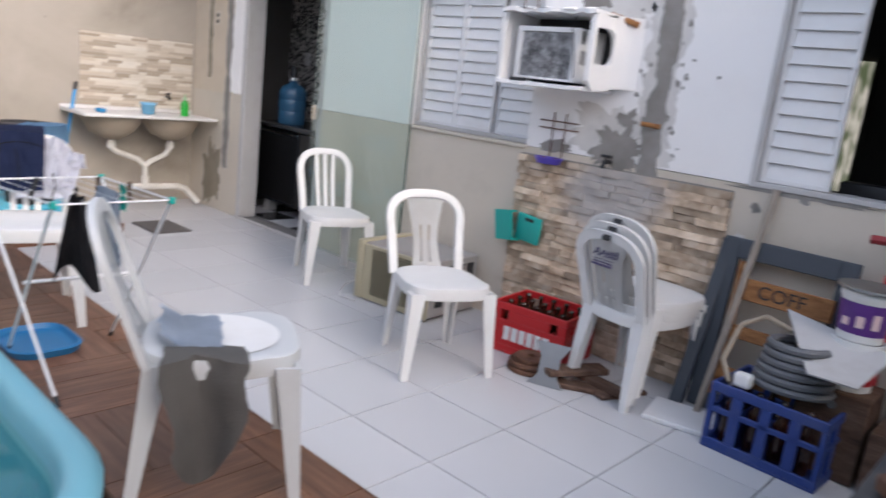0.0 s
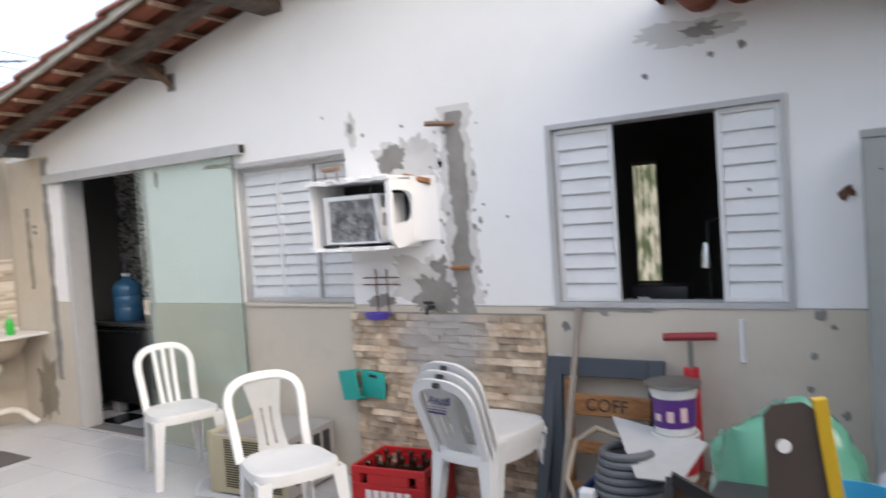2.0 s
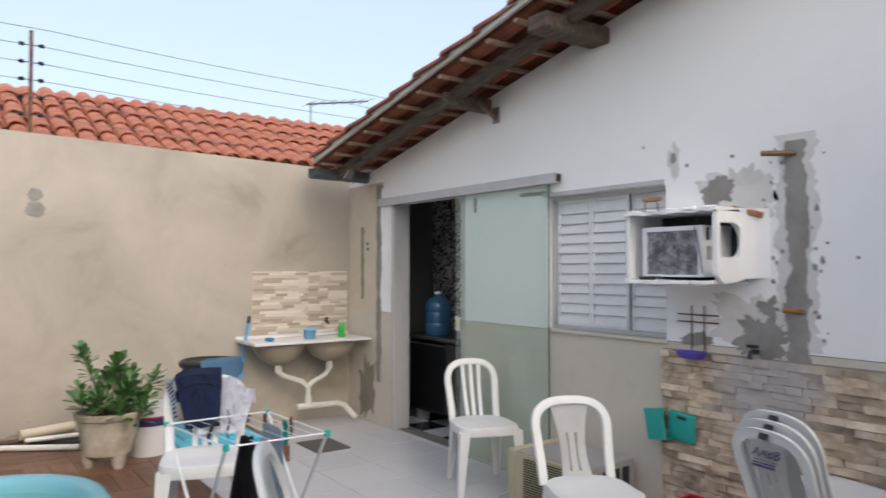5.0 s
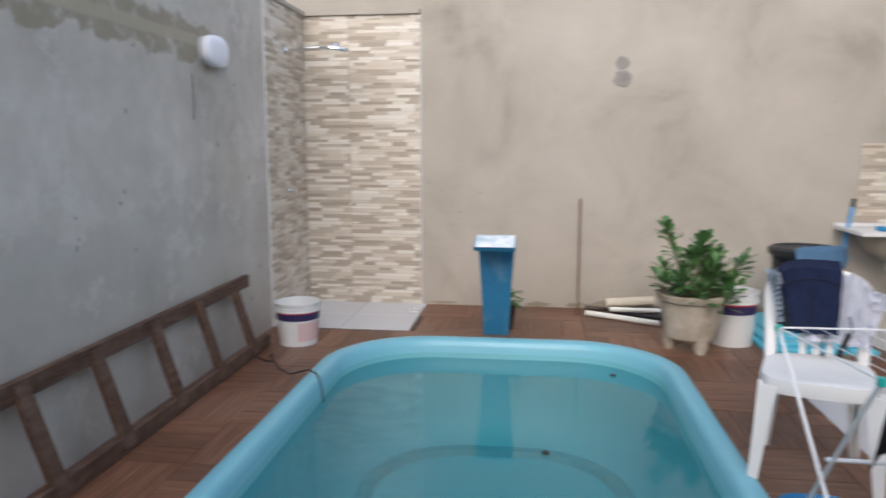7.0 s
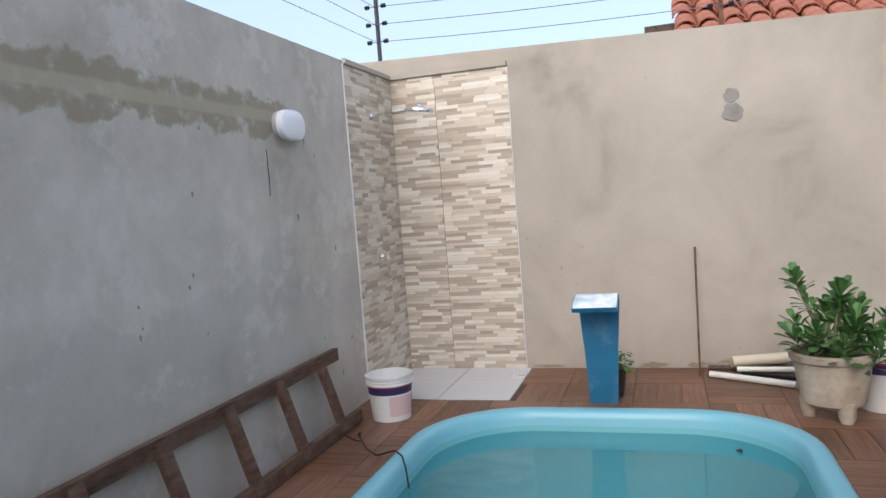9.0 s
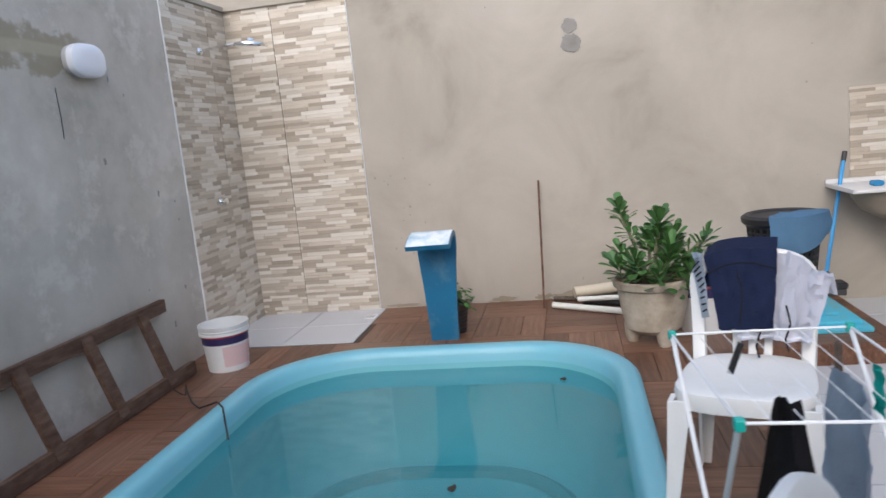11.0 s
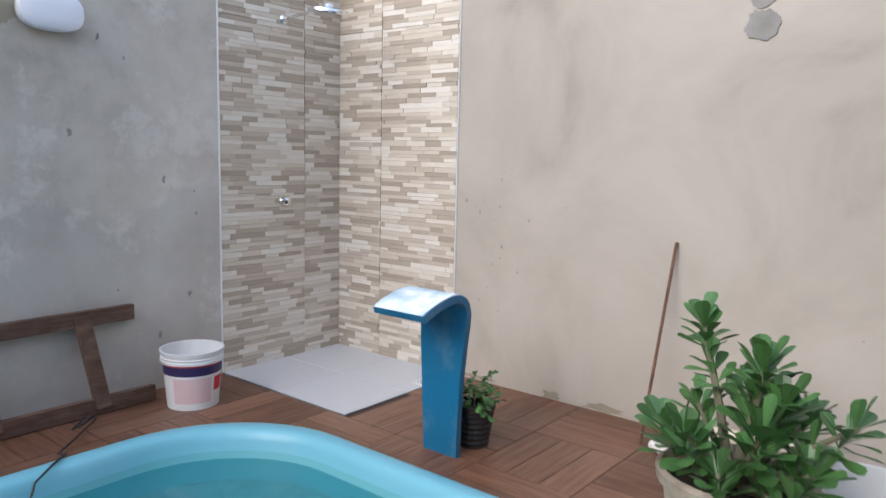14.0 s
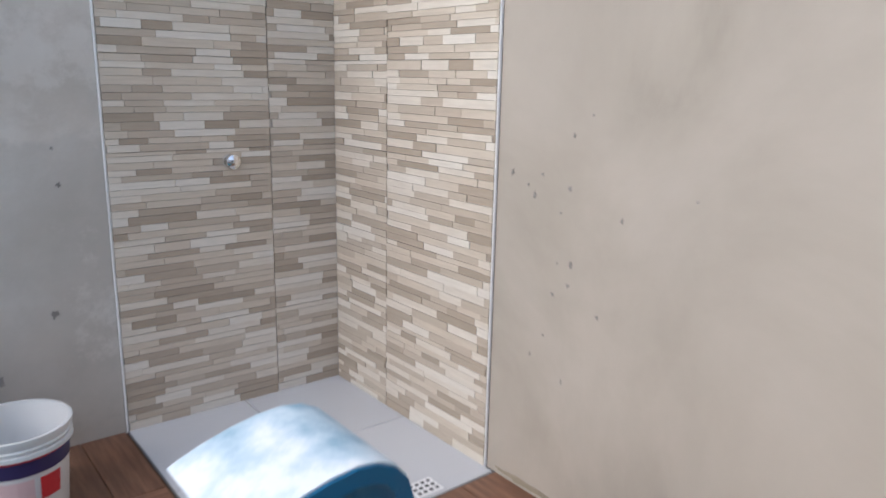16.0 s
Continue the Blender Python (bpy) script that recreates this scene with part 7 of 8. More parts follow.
part("body", box(B(), (-0.14, -0.12, 0), (0.12, 0.12, 0.359), 0.006), wood_brown, st)
pump = thing("hand_pump", pose(-0.46, 3.40, PZ), "red metal hand pump with a T handle", "pump")
part("cylinder", tube(B(), [(0, 0, 0), (0, 0, 0.80)], 0.034, 12), print_red, pump, "", None, True)
part("rod", tube(B(), [(0, 0, 0.80), (0, 0, 0.93)], 0.011, 8), steel_dull, pump)
part("handle", tube(B(), [(-0.115, 0, 0.935), (0.115, 0, 0.945)], 0.019, 9), mat("dark_red_paint", (0.30, 0.03, 0.035), 0.5), pump, "", None, True)
for k, (x, y, m) in enumerate(((-0.32, 3.34, mat("dark_spray", (0.03, 0.035, 0.05), 0.35)), (-0.10, 3.36, mat("grey_spray", (0.35, 0.37, 0.38), 0.4)))):
    s_ = thing("spray_bottle", pose(x, y, PZ + 0.26), "trigger spray bottle with a coloured head", "bottle", "spray bottles")
    part("body", lathe(B(), [(0, 0), (0.04, 0), (0.042, 0.12), (0.02, 0.17), (0.014, 0.19), (0, 0.19)], 14), m, s_, "", None, True)
    part("trigger_head", box(B(), (-0.05, -0.014, 0.19), (0.03, 0.014, 0.235), 0.006), black_plastic if k == 0 else mat("yellow_plastic", (0.62, 0.42, 0.03), 0.4), s_)
    part("trigger", box(B(), (-0.045, -0.006, 0.15), (-0.03, 0.006, 0.19), 0.003), black_plastic, s_)
bx = thing("wooden_crate", pose(-0.42, 3.2, PZ), "low brown wooden box holding spray bottles", "crate")
part("side", box(B(), (0.06, -0.10, 0), (0.55, 0.24, 0.02), 0.003), wood_brown, bx)
for a, b in (((0.06, -0.10, 0.02), (0.55, -0.08, 0.255)), ((0.06, 0.22, 0.02), (0.55, 0.24, 0.255)), ((0.06, -0.08, 0.02), (0.08, 0.22, 0.255)), ((0.53, -0.08, 0.02), (0.55, 0.22, 0.255)), ((0.08, -0.08, 0.235), (0.53, 0.22, 0.255))):
    part("side", box(B(), a, b, 0.003), wood_brown, bx)
tagged(part("wall_hook_plate", box(B(), (-0.27, HY - 0.012, 0.70), (-0.245, HY - 0.003, 0.89), 0.002), louvre_white), "small white strip fixed to the wall under the window", "plate")

# ---- locker ----
lk = thing("steel_locker", pose(0.235, 3.15, PZ), "tall scuffed grey steel locker against the wall", "locker")
part("body", box(B(), (0, 0.012, 0), (0.37, 0.32, 1.74), 0.004), locker_grey, lk)
part("front", box(B(), (0.004, 0, 0.02), (0.366, 0.012, 1.72), 0.003), locker_grey, lk, "scuffed grey door")
part("top_lip", box(B(), (-0.002, -0.006, 1.715), (0.372, 0.012, 1.745), 0.003), locker_grey, lk)
for k in range(14):
    part("scuff", box(B(), (0, -0.0012, 0), (rng.uniform(0.006, 0.03), -0.0004, rng.uniform(0.004, 0.012)), 0, pose(rng.uniform(0.05, 0.3), 0, rng.uniform(0.5, 1.65), 0, rng.uniform(-30, 30), 0)), black_plastic, lk)
tagged(part("green_string", tube(B(), [(0.45, 3.2, 2.2), (0.44, 3.17, 1.95), (0.47, 3.16, 1.86), (0.44, 3.15, 1.80), (0.46, 3.14, 1.74), (0.45, 3.13, 1.70)], 0.006, 6), mat("dark_green_twine", (0.01, 0.10, 0.05), 0.8)), "dark green twine hanging over the locker", "string")
tagged(part("twine_bundle", tube(B(), [(0.43 + 0.03 * math.cos(k * 1.9), 3.17 + 0.03 * math.sin(k * 2.3), 1.655 + 0.012 * k) for k in range(12)], 0.006, 5), bpy.data.materials["dark_green_twine"]), "tangle of dark green twine on the locker", "string")
tagged(part("folded_cloth", box(B(), (0.42, 3.2, PZ + 1.745), (0.6, 3.4, PZ + 1.775), 0.01, None, 2), cloth_black), "dark folded cloth on top of the locker", "cloth")

# ---- workshop corner past the house wall ----
lav = mat("lavender_plaster", (0.33, 0.31, 0.40), 0.85, var=0.08, scale=3, dirt=(0.2, 0.18, 0.2), dirt_scale=2, dirt_amount=0.4)
struct("wall_workshop_back", box(B(), (WEND, 4.9, -0.4), (3.2, 5.0, 2.375)), lav, "lavender plaster wall of the dim workshop", "wall")
struct("floor_workshop", box(B(), (WEND, HY + 0.15, -0.4), (3.2, 4.9, PZ)), mat("dark_concrete", (0.12, 0.11, 0.10), 0.9, var=0.2, scale=4), "dark concrete workshop floor", "floor")
lb = struct("wall_workshop_block", box(B(), (0.80, 4.3, PZ), (1.45, 4.9, 1.05)), lav, "lavender plastered block with a red ledge", "wall")
part("ledge", box(B(), (0.78, 4.26, 1.05), (1.47, 4.9, 1.12), 0.004), mat("red_ledge", (0.22, 0.07, 0.06), 0.6), lb)
for a, b, w_ in (((0.86, 3.32, 2.2), (1.22, 3.05, PZ), 0.09), ((0.84, 3.62, 1.5), (1.12, 3.5, PZ), 0.05), ((0.80, 3.75, 1.75), (1.0, 3.6, PZ), 0.035)):
    tagged(part("leaning_post", plank(B(), a, b, w_, w_ * 0.6), wood_dark), "dark wooden post leaning in the workshop corner", "post", "leaning posts")
shl = thing("shelf_unit", pose(1.5, 4.45, PZ), "dark shelf crowded with tools and tins", "shelf")
for x in (0, 0.9):
    part("upright", box(B(), (x, 0, 0), (x + 0.03, 0.4, 1.9), 0.003), black_plastic, shl)
for z in (0.4, 0.85, 1.25, 1.6):
    part("board", box(B(), (0.03, 0, z), (0.9, 0.4, z + 0.025), 0.003), wood_dark, shl)
cols = [print_red, wood_pale, black_plastic, frame_grey, wall_beige]
for z in (0.425, 0.875, 1.275, 1.625):
    x = 0.06
    while x < 0.8:
        w_ = rng.uniform(0.05, 0.12)
        h = rng.uniform(0.1, 0.28)
        tn = thing("tin", pose(1.5 + x + w_ / 2, 4.6, PZ + z), "old tin standing on a workshop shelf", "tin", "tins on the shelf")
        part("body", lathe(B(), [(0, 0), (w_ / 2, 0), (w_ / 2, h), (0, h)], 12), cols[int(rng.random() * 5)], tn)
        part("lid", lathe(B(), [(w_ / 2 + 0.002, h - 0.006), (w_ / 2 + 0.002, h + 0.004), (0, h + 0.004)], 12), steel_dull, tn)
        x += w_ + 0.03
cbn = tagged(part("hanging_cables", tube(B(), [(1.0, 4.88, 2.2), (1.05, 4.87, 1.8), (0.95, 4.87, 1.5), (1.1, 4.87, 1.3), (1.0, 4.87, 1.15)], 0.008, 6), black_plastic), "dark cables hanging on the workshop wall", "cable")

# ---- table with tools ----
TT = 0.62
tb = thing("plastic_table", pose(0, 0, 0), "black plastic table crowded with tools and scrap", "table")
part("tabletop", box(B(), (-0.115, 1.18, TT - 0.035), (1.0, 2.28, TT), 0.012, None, 2), mat("worn_black_plastic", (0.035, 0.035, 0.037), 0.5, var=0.2, scale=6, dirt=(0.14, 0.12, 0.10), dirt_scale=5, dirt_amount=0.4), tb, "", None, True)
for x, y in ((-0.06, 1.24), (0.93, 1.24), (-0.06, 2.2), (0.93, 2.2)):
    part("leg", box(B(), (x - 0.025, y - 0.025, (0 if y < EDGE else PZ)), (x + 0.025, y + 0.025, TT - 0.035), 0.006), black_plastic, tb)
saw = thing("hand_saw", pose(0.22, 1.40, TT, 0, 0, 18), "old hand saw blade with a yellow edge standing on the table", "saw")
part("blade", prism(B(), [(-0.055, 0.0), (0.072, 0.0), (0.02, 0.455), (0.0, 0.47), (-0.045, 0.465), (-0.058, 0.45)], "y", -0.001, 0.003), mat("brown_steel", (0.13, 0.11, 0.10), 0.45, 0.6, var=0.15, scale=9), saw, "brown tarnished blade")
part("edge_guard", plank(B(), (0.08, 0.001, 0.0), (0.024, 0.001, 0.475), 0.018, 0.02), mat("yellow_guard", (0.55, 0.36, 0.02), 0.5, var=0.1), saw, "yellow edge guard")
part("hole", lathe(B(), [(0.0, 0.0045), (0.011, 0.0045), (0.011, -0.0025), (0, -0.0025)], 14, pose(-0.03, 0, 0.40, 90, 0, 0)), louvre_white, saw)
hk = thing("hacksaw", pose(-0.02, 1.46, TT), "dark hacksaw frame lying over the tools", "saw")
part("frame_bar", plank(B(), (-0.03, 0.0, 0.0), (-0.02, 0.1, 0.26), 0.02, 0.012), black_plastic, hk)
part("frame_bar", plank(B(), (-0.02, 0.1, 0.26), (0.13, 0.14, 0.17), 0.022, 0.014), black_plastic, hk)
part("grip", tube(B(), [(0.13, 0.14, 0.17), (0.15, 0.12, 0.12), (0.15, 0.1, 0.01)], 0.013, 8), rust, hk)
tp = thing("tape_roll", pose(0.0, 1.62, TT), "roll of shiny aluminium tape standing on the table", "roll")
part("roll", lathe(B(), [(0.036, 0), (0.052, 0.0), (0.052, 0.16), (0.036, 0.16), (0.036, 0)], 28), mat("aluminium_foil", (0.72, 0.73, 0.74), 0.22, 0.9, var=0.1, scale=40), tp, "", None, True)
part("core", lathe(B(), [(0.033, 0.002), (0.0358, 0.002), (0.0358, 0.159), (0.033, 0.159)], 24), wood_pale, tp)
cn = thing("blue_pot", pose(0.24, 1.98, TT), "cut-down blue plastic pot holding paint dregs", "pot")
part("body", lathe(B(), [(0, 0), (0.075, 0), (0.09, 0.12), (0.084, 0.12), (0.07, 0.01), (0, 0.01)], 22, Matrix.Diagonal((1.1, 0.9, 1, 1))), mat("bright_blue_pot", (0.05, 0.32, 0.52), 0.4, var=0.1), cn, "", None, True)
part("dregs", lathe(B(), [(0, 0.075), (0.078, 0.075)], 20), black_plastic, cn)
cp = thing("plastic_cup", pose(0.57, 2.07, TT), "tall frosted cup with a bright orange lower half", "cup")
part("lower", lathe(B(), [(0, 0), (0.035, 0), (0.038, 0.075), (0, 0.075)], 20), mat("neon_orange", (0.85, 0.13, 0.02), 0.4), cp, "bright orange lower half", None, True)
part("upper", lathe(B(), [(0.038, 0.075), (0.042, 0.15), (0.039, 0.15), (0.036, 0.078)], 20), clear("frosted_plastic", (0.75, 0.74, 0.76), 0.25, 1.4, (0.6, 0.58, 0.58), 0.55), cp, "frosted clear upper half", None, True)
for k in range(3):
    part("print_bar", box(B(), (-0.018, -0.0405, 0.045 + 0.016 * k), (0.018, -0.0395, 0.053 + 0.016 * k)), black_plastic, cp)
bk_ = tagged(part("clay_brick", box(B(), (-0.07, -0.04, 0), (0.07, 0.04, 0.125), 0.006, pose(0.25, 1.76, TT, 0, 0, -35) @ pose(0, 0, 0.02, 0, 18, 0)), mat("pale_brick", (0.48, 0.30, 0.16), 0.9, var=0.15, scale=12, bump=0.4)), "pale clay brick standing on the table", "brick")
tbx = thing("tool_tray", pose(0.36, 1.42, TT, 0, 0, 8), "dark grey open tool tray on the table", "tray")
for a, b in (((-0.15, -0.10, 0), (0.15, 0.10, 0.012)), ((-0.15, -0.10, 0.012), (0.15, -0.088, 0.10)), ((-0.15, 0.088, 0.012), (0.15, 0.10, 0.10)), ((-0.15, -0.088, 0.012), (-0.138, 0.088, 0.10)), ((0.138, -0.088, 0.012), (0.15, 0.088, 0.10))):
    part("side", box(B(), a, b, 0.003), mat("slate_plastic", (0.03, 0.04, 0.05), 0.45) if "slate_plastic" not in bpy.data.materials else bpy.data.materials["slate_plastic"], tbx)
cse = thing("tool_case", pose(0.80, 1.80, TT, 0, 0, -10), "black plastic tool case standing on the table", "case")
part("body", box(B(), (-0.14, -0.1, 0), (0.14, 0.1, 0.10), 0.015, None, 2), black_plastic, cse, "", None, True)
part("lid", box(B(), (-0.145, -0.105, 0.102), (0.145, 0.105, 0.17), 0.02, None, 2), black_plastic, cse, "", None, True)
part("latch", box(B(), (-0.02, -0.112, 0.08), (0.02, -0.104, 0.125), 0.002), steel_dull, cse)
def bag(name, c, r, m, s, label, flat=0.8):
    bm = B()
    bmesh.ops.create_icosphere(bm, subdivisions=4, radius=1)
    for v in bm.verts:
        p = v.co.copy()
        k = 1 + 0.28 * noise.noise(p * 1.7 + Vector((s, 0, 0))) + 0.14 * abs(noise.noise(p * 5 + Vector((0, s, 0)))) + 0.06 * noise.noise(p * 11)
        v.co = Vector((p.x * r[0] * k, p.y * r[1] * k, max(-0.98 * r[2] * flat, p.z * r[2] * k)))
    lo = min(v.co.z for v in bm.verts)
    for v in bm.verts:
        v.co += Vector((c[0], c[1], c[2] - lo))
    return tagged(part(name, bm, m, None, "", None, True), label, "bag")
green_bag = clear("green_plastic_film", (0.45, 0.75, 0.60), 0.15, 1.5, (0.18, 0.48, 0.34), 0.62)
bag("plastic_bag", (0.0, 2.62, 0.22), (0.25, 0.20, 0.29), green_bag, 3.0, "crumpled translucent green plastic bag full of scrap")
bg = thing("storage_box", pose(0.0, 2.62, PZ), "dark plastic box under the green bag", "box")
part("body", box(B(), (-0.24, -0.2, 0), (0.24, 0.2, 0.335), 0.01, None, 2), black_plastic, bg)
bag("plastic_bag", (0.40, 1.68, TT), (0.12, 0.055, 0.045), cloth_white, 6.0, "crumpled white plastic bag on the table")
bag("plastic_bag", (0.36, 2.10, TT), (0.10, 0.07, 0.075), clear("milky_film", (0.7, 0.7, 0.72), 0.2, 1.45, (0.62, 0.62, 0.64), 0.6), 8.0, "crumpled milky plastic bag on the table")
bag("green_rag", (-0.04, 1.76, TT), (0.07, 0.06, 0.06), mat("dark_green_cloth", (0.02, 0.16, 0.10), 0.8), 9.0, "crumpled dark green rag on the table")
tagged(part("yellow_grip", tube(B(), [(0.40 + 0.05 * math.cos(a), 1.90 + 0.03 * math.sin(a), TT + 0.02 + 0.008 * math.sin(a)) for a in [2 * math.pi * k / 14 for k in range(14)]], 0.014, 8, None, True), bpy.data.materials["yellow_guard"], None, "", None, True), "yellow plastic tool grip on the table", "tool")
hm = thing("hammer", pose(-0.03, 1.50, TT + 0.02, 0, 0, -50), "worn hammer lying on the table", "hammer")
part("handle", tube(B(), [(0, 0, 0), (0.24, 0, 0)], 0.013, 8), steel_dull, hm)
part("head", box(B(), (-0.03, -0.055, -0.018), (0.01, 0.055, 0.018), 0.006), rust, hm)
for k in range(9):
    a = rng.uniform(0, 180)
    L = rng.uniform(0.06, 0.14)
    tagged(part("hand_tool", tube(B(), [(-L, 0, 0), (0, 0, 0.004), (L, 0, 0)], rng.uniform(0.005, 0.011), 6), steel_dull if k % 2 else rust), "small rusty hand tool lying on the table", "tool", "tools on the table").matrix_basis = pose(rng.uniform(0.3, 0.85), rng.uniform(1.85, 2.2), TT + 0.013, 0, 0, a)
wh = tagged(part("grinding_wheel", lathe(B(), [(0.015, 0), (0.05, 0), (0.052, 0.02), (0.015, 0.02), (0.015, 0)], 20, pose(0.50, 1.85, TT)), black_plastic), "black grinding wheel lying on the table", "wheel")

# ---- ceramic strip tiles of the shower and splashback ----
def strip_material(name):
    m = bpy.data.materials.new(name)
    m.use_nodes = True
    t = m.node_tree
    n, l = t.nodes, t.links
    geo, r, nz, mx, p = n.new("ShaderNodeNewGeometry"), n.new("ShaderNodeValToRGB"), n.new("ShaderNodeTexNoise"), n.new("ShaderNodeMix"), n["Principled BSDF"]
    e = r.color_ramp.elements
    r.color_ramp.interpolation = "CONSTANT"
    stops = ((0.0, (0.62, 0.55, 0.45)), (0.20, (0.44, 0.37, 0.29)), (0.38, (0.70, 0.645, 0.555)), (0.58, (0.52, 0.45, 0.36)), (0.72, (0.74, 0.695, 0.615)), (0.87, (0.39, 0.325, 0.25)))
    while len(e) < len(stops):
        e.new(0.5)
    for k, (pos, c) in zip(e, stops):
        k.position, k.color = pos, (*c, 1)
    l.new(geo.outputs["Random Per Island"], r.inputs["Fac"])
    mp = n.new("ShaderNodeMapping")
    mp.inputs["Scale"].default_value = (4, 4, 40)
    l.new(geo.outputs["Position"], mp.inputs["Vector"])
    nz.inputs["Scale"].default_value, nz.inputs["Detail"].default_value = 3, 6
    l.new(mp.outputs[0], nz.inputs["Vector"])
    mx.data_type, mx.blend_type = "RGBA", "MULTIPLY"
    mx.inputs["Factor"].default_value = 1
    r2 = n.new("ShaderNodeValToRGB")
    r2.color_ramp.elements[0].color, r2.color_ramp.elements[1].color = (0.80, 0.79, 0.78, 1), (1.1, 1.1, 1.1, 1)
    l.new(nz.outputs["Fac"], r2.inputs["Fac"])
    l.new(r.outputs["Color"], mx.inputs["A"])
    l.new(r2.outputs["Color"], mx.inputs["B"])
    l.new(mx.outputs["Result"], p.inputs["Base Color"])
    p.inputs["Roughness"].default_value = 0.42
    return m


strip_mat = strip_material("stone_strip_ceramic")
grout_pale = mat("pale_grout", (0.52, 0.49, 0.44), 0.9, var=0.1, scale=20)


def strip_tile(parent, place, u0, u1, z0, z1, rng):
    """One glazed tile with raised strips; place(u, z, d) gives the world point d out of the wall."""
    verts, faces = [], []
    def slab_(ua, ub, za, zb, d, bev):
        k = len(verts)
        verts.extend([place(ua, za, 0.001), place(ub, za, 0.001), place(ub, zb, 0.001), place(ua, zb, 0.001), place(ua + bev, za + bev, d), place(ub - bev, za + bev, d), place(ub - bev, zb - bev, d), place(ua + bev, zb - bev, d)])
        faces.extend([(k + 4, k + 5, k + 6, k + 7), (k, k + 1, k + 5, k + 4), (k + 1, k + 2, k + 6, k + 5), (k + 2, k + 3, k + 7, k + 6), (k + 3, k, k + 4, k + 7)])
    g = 0.0003
    z = z0 + g
    while z < z1 - 0.006:
        h = min(rng.choice((0.021, 0.025, 0.025, 0.030)), z1 - g - z)
        if z1 - g - z - h < 0.010:
            h = z1 - g - z
        u = u0 + g - rng.uniform(0, 0.1)
        while u < u1 - g:
            L = rng.uniform(0.09, 0.27)
            a, b = max(u, u0 + g), min(u + L, u1 - g)
            if b - a > 0.012:
                slab_(a, b, z, z + h, rng.choice((0.007, 0.008, 0.0095)), 0.0006)
            u += L
        z += h
    me = bpy.data.meshes.new("tile")
    me.from_pydata(verts, [], faces)
    me.materials.append(strip_mat)
    ob = new("tile", me)
    ob.parent = parent
    return ob


trng = random.Random(11)
rows = [0.0, 0.036] + [0.036 + 0.325 * k for k in range(1, 7)] + [2.311, 2.335]
shw = thing("trim_shower_tiles", pose(0, 0, 0), "beige strip-stone ceramic tiles in the shower corner", "wall tiles", "", "structure")
part("bed", box(B(), (FX + 0.001, LY + 0.001, 0.002), (FX + 0.004, -0.883, 2.334)), grout_pale, shw)
part("bed", box(B(), (FX + 0.004, LY + 0.001, 0.002), (-5.42, LY + 0.004, 2.334)), grout_pale, shw)
part("edge_trim", box(B(), (FX + 0.001, -0.883, 0.0), (FX + 0.012, -0.876, 2.335), 0.002), louvre_white, shw, "white edge trim")
part("edge_trim", box(B(), (-5.42, LY + 0.001, 0.0), (-5.413, LY + 0.012, 2.335), 0.002), louvre_white, shw, "white edge trim")
for za, zb in zip(rows, rows[1:]):
    for ua, ub in ((FX + 0.012, -6.012), (-6.010, -5.421)):
        strip_tile(shw, lambda u, z, d: (u, LY + 0.004 + d, z), ua, ub, za + 0.001, zb, trng)
    for ua, ub in ((LY + 0.012, -1.466), (-1.464, -0.884)):
        strip_tile(shw, lambda u, z, d: (FX + 0.004 + d, u, z), ua, ub, za + 0.001, zb, trng)
spl = thing("trim_splashback", pose(0, 0, 0), "beige strip-stone ceramic splashback above the sink", "wall tiles", "", "structure")
part("bed", box(B(), (FX + 0.001, 2.475, 0.72), (FX + 0.004, 3.465, 1.32)), grout_pale, spl)
for za, zb in ((0.722, 1.0), (1.0, 1.32)):
    for ua, ub in ((2.476, 3.04), (3.04, 3.464)):
        strip_tile(spl, lambda u, z, d: (FX + 0.004 + d, u, z), ua, ub, za + 0.001, zb, trng)

# ---- split-stone cladding of the house wall ----
stone_mat = ramped("split_stone", [(0.26, (0.21, 0.155, 0.11)), (0.42, (0.40, 0.30, 0.21)), (0.58, (0.56, 0.45, 0.335)), (0.76, (0.67, 0.585, 0.48))], 9, 0.85, bump=0.5, bscale=30, rnd=0.34)
def smeared(m, centre, size, colour):
    """Adds a dried cement smear with a broken edge round a point of the wall."""
    n, l = m.node_tree.nodes, m.node_tree.links
    p = n["Principled BSDF"]
    base = p.inputs["Base Color"].links[0].from_socket
    geo, mp, ln, nz, add, rg, mx = n.new("ShaderNodeNewGeometry"), n.new("ShaderNodeMapping"), n.new("ShaderNodeVectorMath"), n.new("ShaderNodeTexNoise"), n.new("ShaderNodeMath"), n.new("ShaderNodeMapRange"), n.new("ShaderNodeMix")
    mp.vector_type = "TEXTURE"
    mp.inputs["Location"].default_value, mp.inputs["Scale"].default_value = centre, size
    l.new(geo.outputs["Position"], mp.inputs["Vector"])
    ln.operation = "LENGTH"
    l.new(mp.outputs[0], ln.inputs[0])
    nz.inputs["Scale"].default_value, nz.inputs["Detail"].default_value = 8, 8
    l.new(geo.outputs["Position"], nz.inputs["Vector"])
    add.operation = "ADD"
    l.new(ln.outputs["Value"], add.inputs[0])
    l.new(nz.outputs["Fac"], add.inputs[1])
    rg.inputs["From Min"].default_value, rg.inputs["From Max"].default_value = 1.05, 1.65
    rg.inputs["To Min"].default_value, rg.inputs["To Max"].default_value = 0.85, 0.0
    l.new(add.outputs[0], rg.inputs["Value"])
    mx.data_type = "RGBA"
    mx.inputs["B"].default_value = (*colour, 1)
    l.new(rg.outputs[0], mx.inputs["Factor"])
    l.new(base, mx.inputs["A"])
    l.new(mx.outputs["Result"], p.inputs["Base Color"])


